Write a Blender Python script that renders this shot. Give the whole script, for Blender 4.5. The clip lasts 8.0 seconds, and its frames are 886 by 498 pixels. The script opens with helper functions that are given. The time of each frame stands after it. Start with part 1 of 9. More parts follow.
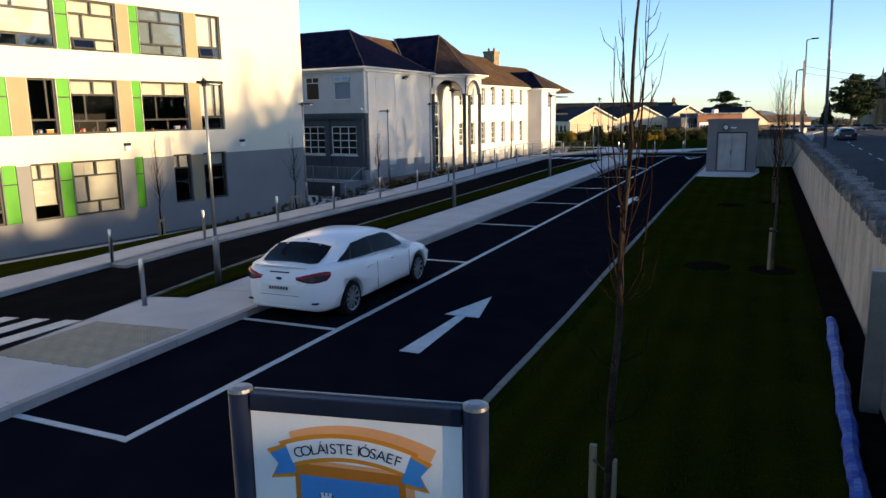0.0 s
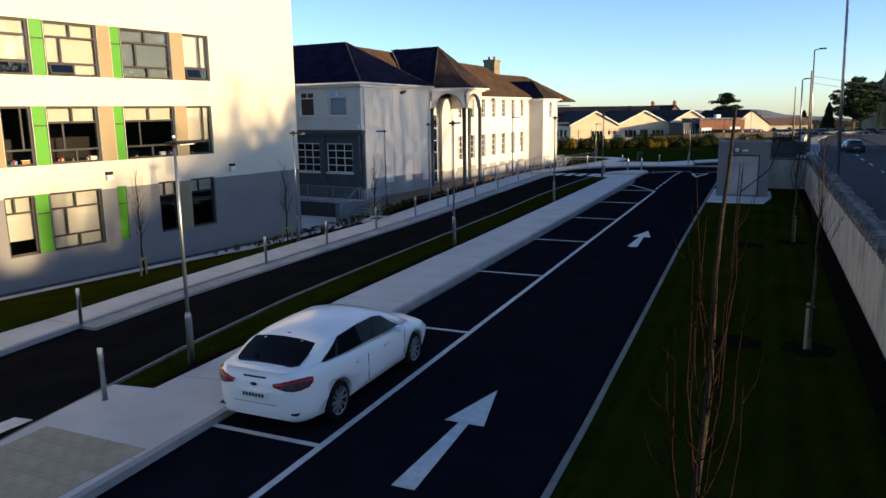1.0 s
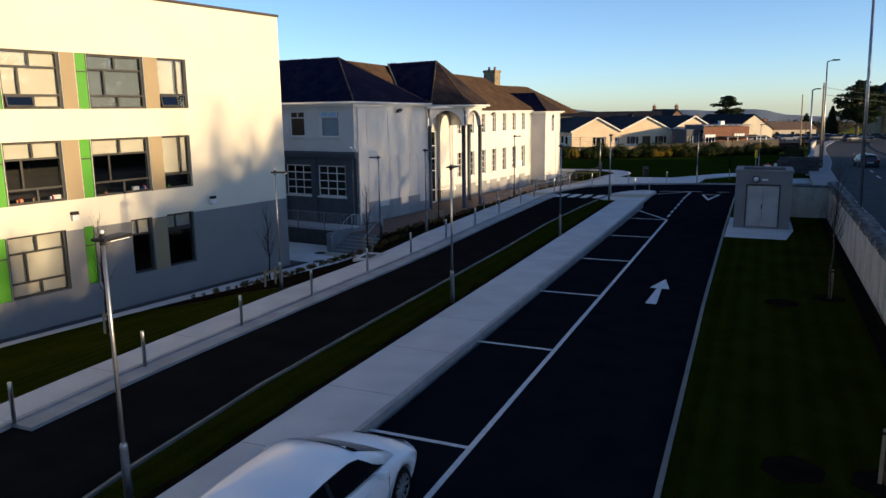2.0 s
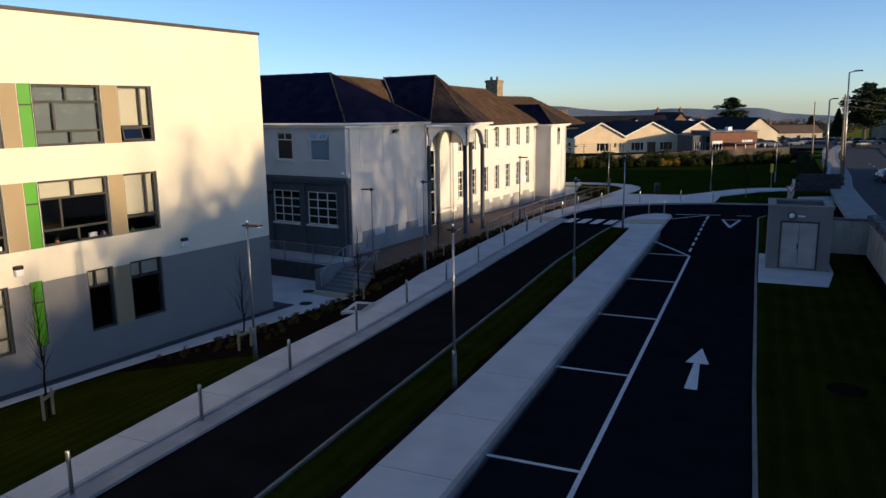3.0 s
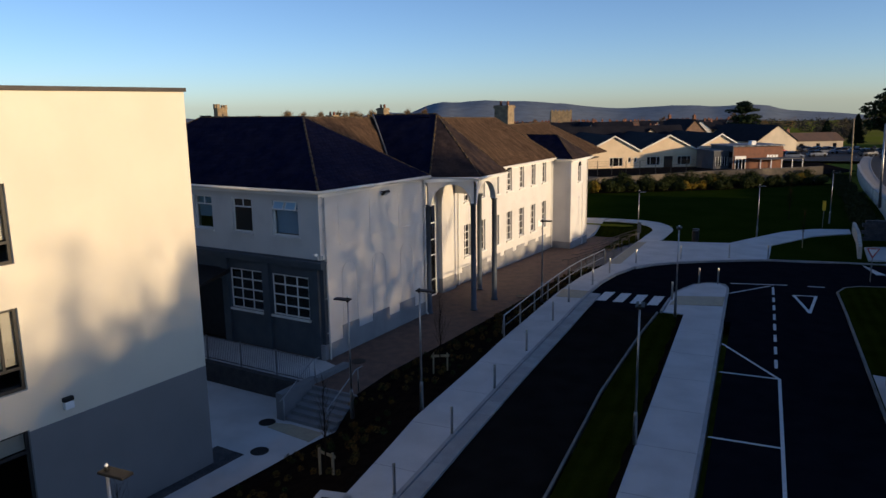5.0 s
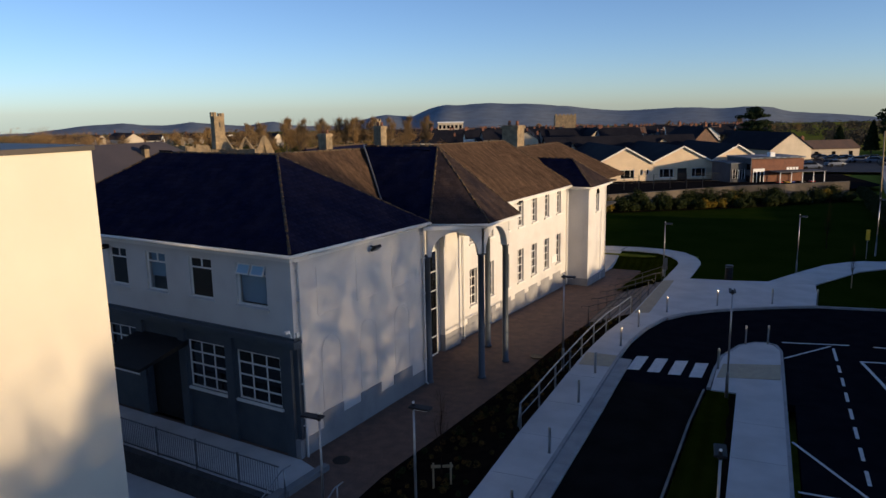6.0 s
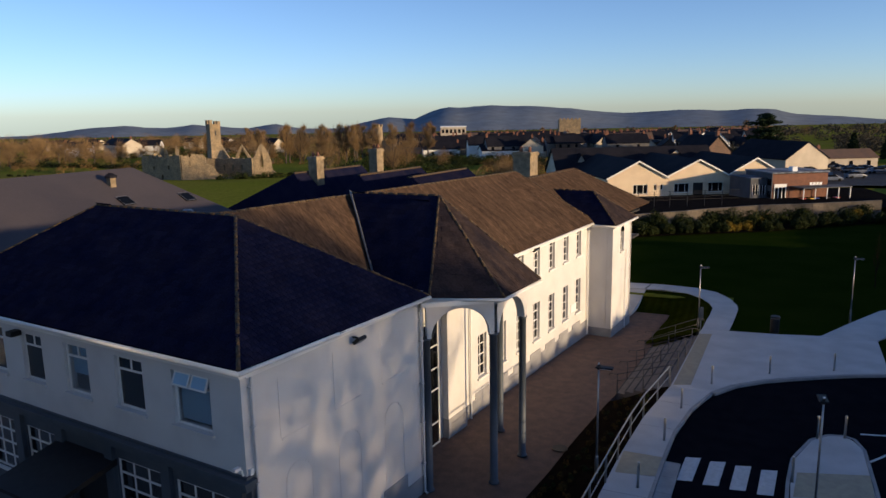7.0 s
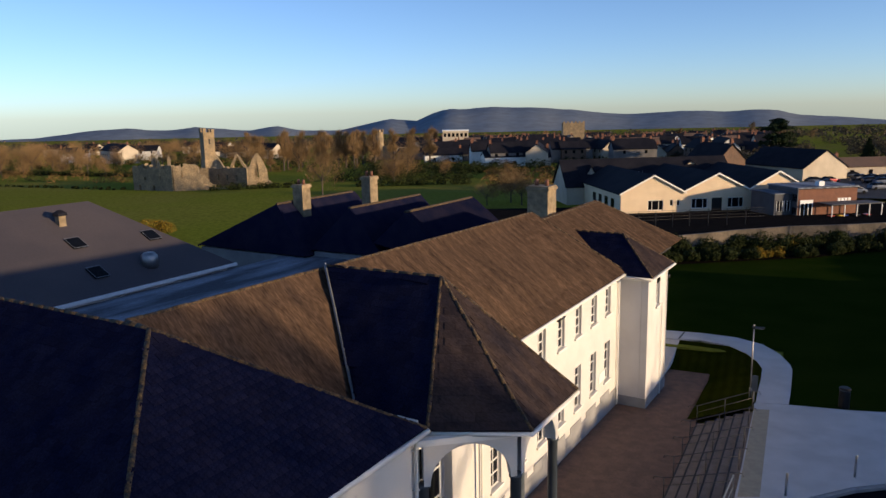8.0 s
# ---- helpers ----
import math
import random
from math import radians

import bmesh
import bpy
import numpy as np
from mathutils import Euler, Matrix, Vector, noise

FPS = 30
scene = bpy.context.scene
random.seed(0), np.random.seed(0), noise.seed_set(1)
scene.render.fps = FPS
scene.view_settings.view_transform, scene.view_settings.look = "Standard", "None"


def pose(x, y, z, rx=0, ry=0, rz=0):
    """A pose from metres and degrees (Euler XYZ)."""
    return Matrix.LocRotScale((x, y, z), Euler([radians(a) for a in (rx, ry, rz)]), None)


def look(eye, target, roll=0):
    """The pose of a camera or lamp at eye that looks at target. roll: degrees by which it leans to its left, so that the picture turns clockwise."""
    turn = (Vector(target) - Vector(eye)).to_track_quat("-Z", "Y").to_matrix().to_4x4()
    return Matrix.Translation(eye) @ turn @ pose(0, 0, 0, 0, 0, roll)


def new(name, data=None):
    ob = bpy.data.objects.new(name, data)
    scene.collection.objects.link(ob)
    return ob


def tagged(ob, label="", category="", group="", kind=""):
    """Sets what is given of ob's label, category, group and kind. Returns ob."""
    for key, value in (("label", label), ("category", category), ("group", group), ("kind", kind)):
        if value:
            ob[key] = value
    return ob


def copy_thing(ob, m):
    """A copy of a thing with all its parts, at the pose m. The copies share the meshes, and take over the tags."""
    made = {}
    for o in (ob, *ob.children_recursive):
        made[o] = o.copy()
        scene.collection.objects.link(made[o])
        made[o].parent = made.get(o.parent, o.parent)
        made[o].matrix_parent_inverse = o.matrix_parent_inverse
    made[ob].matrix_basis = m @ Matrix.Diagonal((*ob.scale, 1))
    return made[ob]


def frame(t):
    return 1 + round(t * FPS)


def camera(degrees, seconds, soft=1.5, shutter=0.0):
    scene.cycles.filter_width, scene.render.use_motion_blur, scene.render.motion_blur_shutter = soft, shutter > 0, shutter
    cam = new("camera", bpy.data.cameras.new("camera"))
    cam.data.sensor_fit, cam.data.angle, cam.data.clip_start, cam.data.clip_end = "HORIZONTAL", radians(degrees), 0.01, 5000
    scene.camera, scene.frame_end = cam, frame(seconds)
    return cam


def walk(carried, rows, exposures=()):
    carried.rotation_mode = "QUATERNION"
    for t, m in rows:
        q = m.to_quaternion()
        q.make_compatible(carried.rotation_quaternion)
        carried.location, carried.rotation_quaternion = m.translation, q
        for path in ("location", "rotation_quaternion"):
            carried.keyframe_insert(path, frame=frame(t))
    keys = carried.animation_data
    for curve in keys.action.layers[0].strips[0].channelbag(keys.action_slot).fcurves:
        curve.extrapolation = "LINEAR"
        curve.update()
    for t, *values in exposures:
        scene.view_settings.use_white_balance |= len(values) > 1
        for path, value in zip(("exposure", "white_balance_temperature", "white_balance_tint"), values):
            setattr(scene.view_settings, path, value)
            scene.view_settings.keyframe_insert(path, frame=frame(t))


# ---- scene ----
cam = camera(62.7, 8.0)
# seconds, x, y, z, yaw, pitch, roll
ROWS = [
    (0.0, -0.518, -10.202, 3.615, 23.616, -10.604, 0.889),
    (0.5, -0.852, -9.387, 4.207, 23.613, -10.691, 0.837),
    (1.0, -1.288, -8.435, 4.846, 23.540, -10.744, 0.773),
    (1.5, -1.781, -7.211, 5.519, 23.493, -10.776, 0.753),
    (3.0, -4.000, -1.977, 7.495, 23.451, -10.925, 0.734),
    (3.5, -4.967, 0.112, 8.256, 23.359, -11.133, 0.687),
    (4.0, -5.883, 2.434, 8.969, 23.544, -11.231, 0.775),
    (4.5, -6.957, 4.771, 9.636, 23.481, -11.228, 0.749),
    (6.0, -10.634, 13.341, 11.613, 23.774, -10.978, 0.998),
    (6.5, -11.973, 16.362, 12.384, 23.823, -10.898, 0.947),
    (7.0, -13.415, 19.679, 13.118, 23.983, -10.820, 1.022),
    (7.5, -14.990, 23.156, 13.852, 24.001, -10.780, 1.033),
    (8.0, -16.524, 26.687, 14.589, 24.137, -10.711, 1.178),
]
walk(cam, [(t, pose(x, y, z, 90 + pitch, roll, yaw)) for t, x, y, z, yaw, pitch, roll in ROWS],
     [(0.0, 0.93, 7350, 14), (1.5, 0.58, 7100, 15), (3.5, 0.12, 6650, 16), (5.5, -0.12, 6700, 19), (8.0, 0.13, 6650, 20)])

# ---- world, sun, exposure ----
SUN_ELEV, SUN_AZ = 7.0, -4.0          # degrees; azimuth from +x
sd = Vector((math.cos(radians(SUN_ELEV)) * math.cos(radians(SUN_AZ)), math.cos(radians(SUN_ELEV)) * math.sin(radians(SUN_AZ)), math.sin(radians(SUN_ELEV))))
world = bpy.data.worlds.new("world")
scene.world = world
world.use_nodes = True
wn = world.node_tree.nodes
sky = wn.new("ShaderNodeTexSky")
sky.sky_type, sky.sun_disc = "NISHITA", False
sky.sun_elevation, sky.sun_rotation = radians(SUN_ELEV), math.atan2(sd.x, sd.y)
sky.air_density, sky.dust_density, sky.ozone_density, sky.altitude = 0.62, 0.32, 2.72, 50
world.node_tree.links.new(sky.outputs[0], wn["Background"].inputs[0])
wn["Background"].inputs[1].default_value = 0.21
sun_data = bpy.data.lights.new("sun", "SUN")
sun_data.energy, sun_data.angle, sun_data.color = 5.3, radians(1.0), (1.0, 0.78, 0.455)
sun = new("sun", sun_data)
sun.matrix_world = look(sd * 50, (0, 0, 0))

# ---- materials ----
def mat(name, c1, c2=None, scale=3.0, rough=0.7, bump=0.0, bscale=40.0, metal=0.0, fine=0.35, spec=0.5, stretch=(1, 1, 1), rand=0.0, contrast=(0.35, 0.65)):
    """Two colours mixed by a coarse noise, grain by a fine one, relief, and a shift from piece to piece."""
    m = bpy.data.materials.new(name)
    m.use_nodes = True
    n, l = m.node_tree.nodes, m.node_tree.links
    b = n["Principled BSDF"]
    c2 = c2 or tuple(c * 0.8 for c in c1)
    tc, mp = n.new("ShaderNodeTexCoord"), n.new("ShaderNodeMapping")
    mp.inputs["Scale"].default_value = stretch
    l.new(tc.outputs["Object"], mp.inputs[0])
    a, f, r = n.new("ShaderNodeTexNoise"), n.new("ShaderNodeTexNoise"), n.new("ShaderNodeMapRange")
    a.inputs["Scale"].default_value, a.inputs["Detail"].default_value = scale, 5
    f.inputs["Scale"].default_value, f.inputs["Detail"].default_value = bscale, 3
    l.new(mp.outputs[0], a.inputs[0]); l.new(mp.outputs[0], f.inputs[0])
    r.inputs[1].default_value, r.inputs[2].default_value = contrast
    l.new(a.outputs[0], r.inputs[0])
    mix = n.new("ShaderNodeMix"); mix.data_type = "RGBA"
    l.new(r.outputs[0], mix.inputs[0])
    mix.inputs[6].default_value, mix.inputs[7].default_value = (*c1, 1), (*c2, 1)
    grain = n.new("ShaderNodeMapRange")
    grain.inputs[1].default_value, grain.inputs[2].default_value = 0.3, 0.7
    grain.inputs[3].default_value, grain.inputs[4].default_value = 1 - fine, 1 + fine * 0.6
    l.new(f.outputs[0], grain.inputs[0])
    hsv = n.new("ShaderNodeHueSaturation")
    l.new(mix.outputs[2], hsv.inputs["Color"])
    if rand:
        oi, pr, mu = n.new("ShaderNodeObjectInfo"), n.new("ShaderNodeNewGeometry"), n.new("ShaderNodeMath")
        ad, fr = n.new("ShaderNodeMath"), n.new("ShaderNodeMath")
        l.new(oi.outputs["Random"], ad.inputs[0]); l.new(pr.outputs["Random Per Island"], ad.inputs[1])
        fr.operation = "FRACT"; l.new(ad.outputs[0], fr.inputs[0])
        rr = n.new("ShaderNodeMapRange"); rr.inputs[3].default_value, rr.inputs[4].default_value = 1 - rand, 1 + rand
        l.new(fr.outputs[0], rr.inputs[0])
        mu.operation = "MULTIPLY"; l.new(rr.outputs[0], mu.inputs[0]); l.new(grain.outputs[0], mu.inputs[1])
        l.new(mu.outputs[0], hsv.inputs["Value"])
    else:
        l.new(grain.outputs[0], hsv.inputs["Value"])
    l.new(hsv.outputs[0], b.inputs["Base Color"])
    b.inputs["Roughness"].default_value, b.inputs["Metallic"].default_value = rough, metal
    b.inputs["Specular IOR Level"].default_value = spec
    if bump:
        bp = n.new("ShaderNodeBump")
        bp.inputs["Strength"].default_value, bp.inputs["Distance"].default_value = bump, 0.02
        l.new(f.outputs[0], bp.inputs["Height"]); l.new(bp.outputs[0], b.inputs["Normal"])
    return m


def glass_mat(name, tint, clear):
    """A pane: gloss by Fresnel over a see-through tint."""
    m = bpy.data.materials.new(name)
    m.use_nodes = True
    n, l = m.node_tree.nodes, m.node_tree.links
    n.remove(n["Principled BSDF"])
    g, t, w = n.new("ShaderNodeBsdfGlossy"), n.new("ShaderNodeBsdfTransparent"), n.new("ShaderNodeLayerWeight")
    g.inputs["Roughness"].default_value = 0.02
    t.inputs[0].default_value = (*tint, 1)
    w.inputs[0].default_value = 0.5
    pw, ad = n.new("ShaderNodeMath"), n.new("ShaderNodeMath")
    pw.operation, ad.operation = "POWER", "MULTIPLY_ADD"
    pw.inputs[1].default_value = 3.0
    ad.inputs[1].default_value, ad.inputs[2].default_value = 0.85, clear
    x = n.new("ShaderNodeMixShader")
    l.new(w.outputs["Facing"], pw.inputs[0]); l.new(pw.outputs[0], ad.inputs[0]); l.new(ad.outputs[0], x.inputs[0])
    l.new(t.outputs[0], x.inputs[1]); l.new(g.outputs[0], x.inputs[2])
    l.new(x.outputs[0], n["Material Output"].inputs[0])
    return m


M_asphalt = mat("asphalt_new", (0.0075, 0.008, 0.0122), (0.011, 0.0115, 0.0158), 1.2, 0.85, 0.5, 90, fine=0.4, spec=0.0)
M_asphalt2 = mat("asphalt_worn", (0.0105, 0.0098, 0.0098), (0.0155, 0.0142, 0.014), 0.9, 0.85, 0.5, 90, fine=0.35, spec=0.0)
M_concrete = mat("brushed_concrete", (0.455, 0.45, 0.44), (0.545, 0.535, 0.525), 0.8, 0.85, 0.25, 60, fine=0.12)
M_oldpath = mat("old_street_paving", (0.20, 0.20, 0.205), (0.25, 0.25, 0.25), 0.7, 0.9, 0.3, 50, fine=0.15)
M_kerb = mat("concrete_kerb", (0.33, 0.33, 0.33), (0.26, 0.26, 0.265), 1.5, 0.85, 0.3, 50, fine=0.15, rand=0.06)
M_line = mat("road_paint", (0.62, 0.62, 0.62), (0.50, 0.50, 0.50), 6, 0.6, 0.3, 80, fine=0.2)
M_tactile = mat("buff_paver", (0.42, 0.36, 0.25), (0.35, 0.30, 0.22), 4, 0.85, 0.3, 60, fine=0.2, rand=0.07)
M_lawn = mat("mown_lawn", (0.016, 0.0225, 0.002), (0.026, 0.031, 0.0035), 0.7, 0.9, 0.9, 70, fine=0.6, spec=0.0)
M_rail = mat("dull_steel_rail", (0.10, 0.095, 0.09), (0.075, 0.07, 0.068), 5, 0.5, 0.03, 60, metal=0.4, fine=0.1, spec=0.3)
M_street = mat("worn_street_asphalt", (0.045, 0.046, 0.050), (0.060, 0.060, 0.063), 0.5, 0.85, 0.4, 60, fine=0.3, spec=0.1)
M_steptread = mat("step_paving", (0.20, 0.165, 0.145), (0.15, 0.125, 0.11), 1.8, 0.9, 0.4, 25, fine=0.25)
# dark green carries the shade that lies over the far lawn
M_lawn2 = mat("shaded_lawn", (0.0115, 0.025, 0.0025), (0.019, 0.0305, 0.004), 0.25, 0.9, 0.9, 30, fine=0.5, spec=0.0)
M_scrub = mat("winter_scrub", (0.13, 0.08, 0.032), (0.19, 0.12, 0.05), 0.3, 0.95, fine=0.3, rand=0.3, spec=0.0)
M_fieldwall = mat("old_field_wall", (0.15, 0.122, 0.092), (0.07, 0.06, 0.048), 0.5, 0.95, 0.5, 4, fine=0.3, contrast=(0.4, 0.65))
M_blade = mat("grass_blades", (0.021, 0.030, 0.0035), (0.040, 0.042, 0.007), 2.0, 0.8, 0, 30, fine=0.3, rand=0.3, spec=0.0)
M_soil = mat("dark_soil", (0.008, 0.006, 0.005), (0.016, 0.011, 0.008), 3, 0.95, 0.9, 40, fine=0.5, spec=0.0)
M_render = mat("cream_render", (0.655, 0.605, 0.5), (0.61, 0.565, 0.465), 0.5, 0.9, 0.15, 120, fine=0.05)
M_greyrender = mat("grey_render", (0.205, 0.2, 0.2), (0.18, 0.18, 0.18), 0.5, 0.9, 0.15, 120, fine=0.06)
M_tan = mat("tan_panel", (0.3, 0.225, 0.13), (0.27, 0.205, 0.118), 0.6, 0.7, 0.1, 90, fine=0.06)
M_green = mat("green_panel", (0.045, 0.27, 0.003), (0.038, 0.24, 0.003), 0.6, 0.45, 0.05, 60, fine=0.05)
M_frame = mat("grey_aluminium", (0.04, 0.039, 0.038), (0.055, 0.052, 0.048), 2, 0.45, 0.05, 60, metal=0.3, fine=0.1, spec=0.25)
M_white = mat("white_paint", (0.74, 0.73, 0.69), (0.66, 0.65, 0.62), 1.2, 0.6, 0.1, 60, fine=0.06)
M_oldwall = mat("white_masonry_paint", (0.60, 0.585, 0.56), (0.52, 0.505, 0.485), 0.7, 0.9, 0.3, 60, fine=0.10, contrast=(0.45, 0.75))
M_plinth = mat("grey_plinth_paint", (0.30, 0.30, 0.30), (0.23, 0.23, 0.24), 1.0, 0.9, 0.3, 60, fine=0.12)
M_bluegrey = mat("blue_grey_paint", (0.045, 0.06, 0.078), (0.06, 0.078, 0.095), 1.5, 0.6, 0.15, 50, fine=0.12)
# near-black navy carries the shade on the unlit slopes
M_slate = mat("shaded_roof_slate", (0.0062, 0.0090, 0.028), (0.0190, 0.0175, 0.034), 1.1, 0.7, 0.4, 22, fine=0.35, rand=0.16, spec=0.0, contrast=(0.30, 0.75))
M_ridge = mat("clay_ridge", (0.022, 0.018, 0.017), (0.115, 0.070, 0.028), 13.0, 0.9, 0.5, 30, fine=0.4, rand=0.15)
M_lead = mat("lead_flashing", (0.13, 0.14, 0.155), (0.20, 0.21, 0.225), 2.0, 0.5, 0.2, 20, metal=0.3, fine=0.2)
M_membrane = mat("flat_roof_felt", (0.045, 0.053, 0.07), (0.22, 0.25, 0.295), 0.7, 0.8, 0.3, 15, fine=0.35, stretch=(1, 0.22, 1), contrast=(0.40, 0.62))
M_brickpave = mat("brown_brick_paving", (0.150, 0.088, 0.064), (0.098, 0.062, 0.048), 2.2, 0.9, 0.5, 20, fine=0.3)
M_steel = mat("galvanised_steel", (0.36, 0.365, 0.37), (0.28, 0.285, 0.29), 4, 0.38, 0.05, 60, metal=0.85, fine=0.12)
M_inox = mat("brushed_stainless", (0.60, 0.58, 0.55), (0.50, 0.49, 0.47), 5, 0.28, 0.03, 90, metal=1.0, fine=0.08, stretch=(8, 8, 0.4))
M_black = mat("black_plastic", (0.012, 0.012, 0.013), (0.018, 0.018, 0.019), 4, 0.5, 0.05, 60, fine=0.15, spec=0.2)
M_lens = mat("opal_lens", (0.75, 0.76, 0.76), (0.70, 0.71, 0.71), 3, 0.3, fine=0.03)
M_bark = mat("young_bark", (0.013, 0.008, 0.006), (0.026, 0.016, 0.012), 6, 0.9, 0.6, 60, fine=0.3, spec=0.0)
M_barkdark = mat("old_bark", (0.060, 0.045, 0.035), (0.10, 0.08, 0.06), 2, 0.95, 0.6, 20, fine=0.3)
M_timber = mat("pale_stake", (0.34, 0.26, 0.15), (0.27, 0.20, 0.12), 3, 0.85, 0.4, 40, fine=0.25, stretch=(6, 6, 0.6))
M_wallcap = mat("rough_coping_stone", (0.20, 0.19, 0.18), (0.075, 0.073, 0.072), 5, 0.95, 0.9, 25, fine=0.4, rand=0.18)
M_wallrend = mat("old_boundary_render", (0.50, 0.45, 0.37), (0.25, 0.235, 0.21), 1.1, 0.95, 0.6, 16, fine=0.25, stretch=(1.6, 1.6, 0.5), contrast=(0.42, 0.72))
M_kiosk = mat("grey_block_render", (0.19, 0.195, 0.2), (0.155, 0.16, 0.17), 0.8, 0.9, 0.3, 50, fine=0.12)
M_doorsteel = mat("grey_steel_door", (0.42, 0.425, 0.43), (0.34, 0.345, 0.35), 1.5, 0.5, 0.1, 50, metal=0.2, fine=0.1)
M_blue = mat("blue_polythene", (0.008, 0.05, 0.3), (0.014, 0.08, 0.4), 5, 0.35, 0.8, 14, fine=0.25, spec=0.15)
M_carwhite = mat("white_car_paint", (0.80, 0.80, 0.80), (0.78, 0.78, 0.79), 1, 0.22, fine=0.01, spec=0.6)
M_tyre = mat("tyre_rubber", (0.01, 0.01, 0.011), (0.014, 0.014, 0.014), 8, 0.8, 0.3, 60, fine=0.2, spec=0.08)
M_alloy = mat("alloy_rim", (0.40, 0.41, 0.42), (0.33, 0.34, 0.35), 5, 0.35, metal=0.5, fine=0.06)
M_redlens = mat("red_lamp_lens", (0.30, 0.006, 0.008), (0.24, 0.005, 0.007), 4, 0.15, fine=0.05)
M_clearlens = mat("clear_lamp_lens", (0.10, 0.08, 0.085), (0.05, 0.045, 0.05), 6, 0.12, fine=0.1, spec=0.6)
M_carglass = mat("tinted_car_glass", (0.004, 0.005, 0.007), (0.006, 0.007, 0.009), 2, 0.04, fine=0.02, spec=0.07)
M_plate = mat("number_plate", (0.72, 0.72, 0.70), (0.66, 0.66, 0.64), 5, 0.5, fine=0.04)
M_navy = mat("navy_sign_frame", (0.01, 0.014, 0.03), (0.014, 0.019, 0.038), 2, 0.4, fine=0.08, spec=0.25)
M_signwhite = mat("white_sign_face", (0.78, 0.78, 0.77), (0.74, 0.74, 0.73), 1, 0.4, fine=0.02)
M_orange = mat("orange_print", (0.75, 0.26, 0.02), (0.68, 0.23, 0.02), 2, 0.45, fine=0.03)
M_peach = mat("peach_print", (0.85, 0.38, 0.16), (0.78, 0.34, 0.14), 2, 0.45, fine=0.03)
M_brown = mat("burnt_orange_print", (0.60, 0.19, 0.02), (0.50, 0.15, 0.018), 2, 0.45, fine=0.03)
M_skyblue = mat("blue_print", (0.03, 0.25, 0.60), (0.03, 0.23, 0.55), 2, 0.45, fine=0.03)
M_ink = mat("black_print", (0.012, 0.012, 0.02), (0.015, 0.015, 0.025), 2, 0.5, fine=0.02)
M_blind = mat("pale_roller_blind", (0.62, 0.58, 0.48), (0.56, 0.52, 0.43), 1, 0.9, fine=0.04)
# grey-blue for a window's painted reflection and for small grey parts
M_greyfill = mat("grey_blue_fill", (0.17, 0.20, 0.22), (0.14, 0.17, 0.19), 0.6, 0.9, fine=0.08)
M_edging = mat("narrow_edging", (0.20, 0.19, 0.17), (0.15, 0.145, 0.13), 1.5, 0.9, 0.3, 50, fine=0.2, rand=0.08)
# dimness of the rooms is put into this near-black
M_inside = mat("room_dark_interior", (0.03, 0.028, 0.027), (0.018, 0.017, 0.016), 0.6, 0.9, fine=0.2)
M_shrub = mat("shrub_leaf", (0.016, 0.026, 0.007), (0.032, 0.038, 0.01), 3, 0.6, fine=0.4, rand=0.35, spec=0.05)
M_bedleaf = mat("russet_bed_leaf", (0.11, 0.055, 0.014), (0.060, 0.050, 0.014), 2, 0.7, fine=0.4, rand=0.4, spec=0.05)
M_goldleaf = mat("golden_shrub_leaf", (0.22, 0.13, 0.015), (0.13, 0.11, 0.02), 2, 0.7, fine=0.4, rand=0.3, spec=0.05)
M_conifer = mat("dark_conifer", (0.016, 0.028, 0.014), (0.028, 0.042, 0.018), 2, 0.8, fine=0.4, rand=0.3, spec=0.05)
M_twig = mat("bare_twigs", (0.225, 0.138, 0.060), (0.315, 0.200, 0.088), 0.3, 0.95, fine=0.3, rand=0.25)
M_stone = mat("ruin_limestone", (0.33, 0.24, 0.14), (0.2, 0.155, 0.1), 0.6, 0.95, 0.8, 3, fine=0.35, rand=0.1)
M_redbrick = mat("red_brick", (0.2, 0.085, 0.05), (0.15, 0.065, 0.042), 1.2, 0.9, 0.4, 12, fine=0.25)
# pale blue-grey of distance haze is put into the hill colour
M_hill = mat("hazed_hill", (0.175, 0.215, 0.255), (0.205, 0.235, 0.26), 0.004, 1.0, 0, 0.02, fine=0.15, spec=0.0)
# raised green carries the low sun on the field grass
M_field = mat("sunlit_far_field", (0.165, 0.190, 0.022), (0.205, 0.185, 0.040), 0.02, 0.95, 0.4, 1.5, fine=0.3, spec=0.0)
M_pane = glass_mat("window_glass", (0.86, 0.88, 0.89), 0.06)
# dark tint carries the dimness of the rooms behind the pane
M_paned = glass_mat("room_dark_glass", (0.09, 0.10, 0.12), 0.06)
M_capping = mat("bronze_grey_capping", (0.060, 0.052, 0.047), (0.045, 0.040, 0.037), 1.5, 0.5, 0.05, 40, metal=0.3, fine=0.1, spec=0.3)
M_red = mat("red_paint", (0.50, 0.02, 0.02), (0.45, 0.02, 0.02), 3, 0.3, fine=0.03)
M_darkcar = mat("dark_car_paint", (0.03, 0.035, 0.042), (0.035, 0.04, 0.05), 2, 0.25, fine=0.03, spec=0.6)
M_yellow = mat("yellow_sign", (0.75, 0.45, 0.02), (0.70, 0.42, 0.02), 3, 0.4, fine=0.03)

# mown stripes on the lawn
ln, ll = M_lawn.node_tree.nodes, M_lawn.node_tree.links
wave, wr, wm = ln.new("ShaderNodeTexWave"), ln.new("ShaderNodeMapRange"), ln.new("ShaderNodeMix")
wave.inputs["Scale"].default_value, wave.inputs["Distortion"].default_value, wave.inputs["Detail"].default_value = 0.55, 1.2, 2.0
wr.inputs[3].default_value, wr.inputs[4].default_value = 0.86, 1.12
wm.data_type, wm.blend_type = "RGBA", "MULTIPLY"
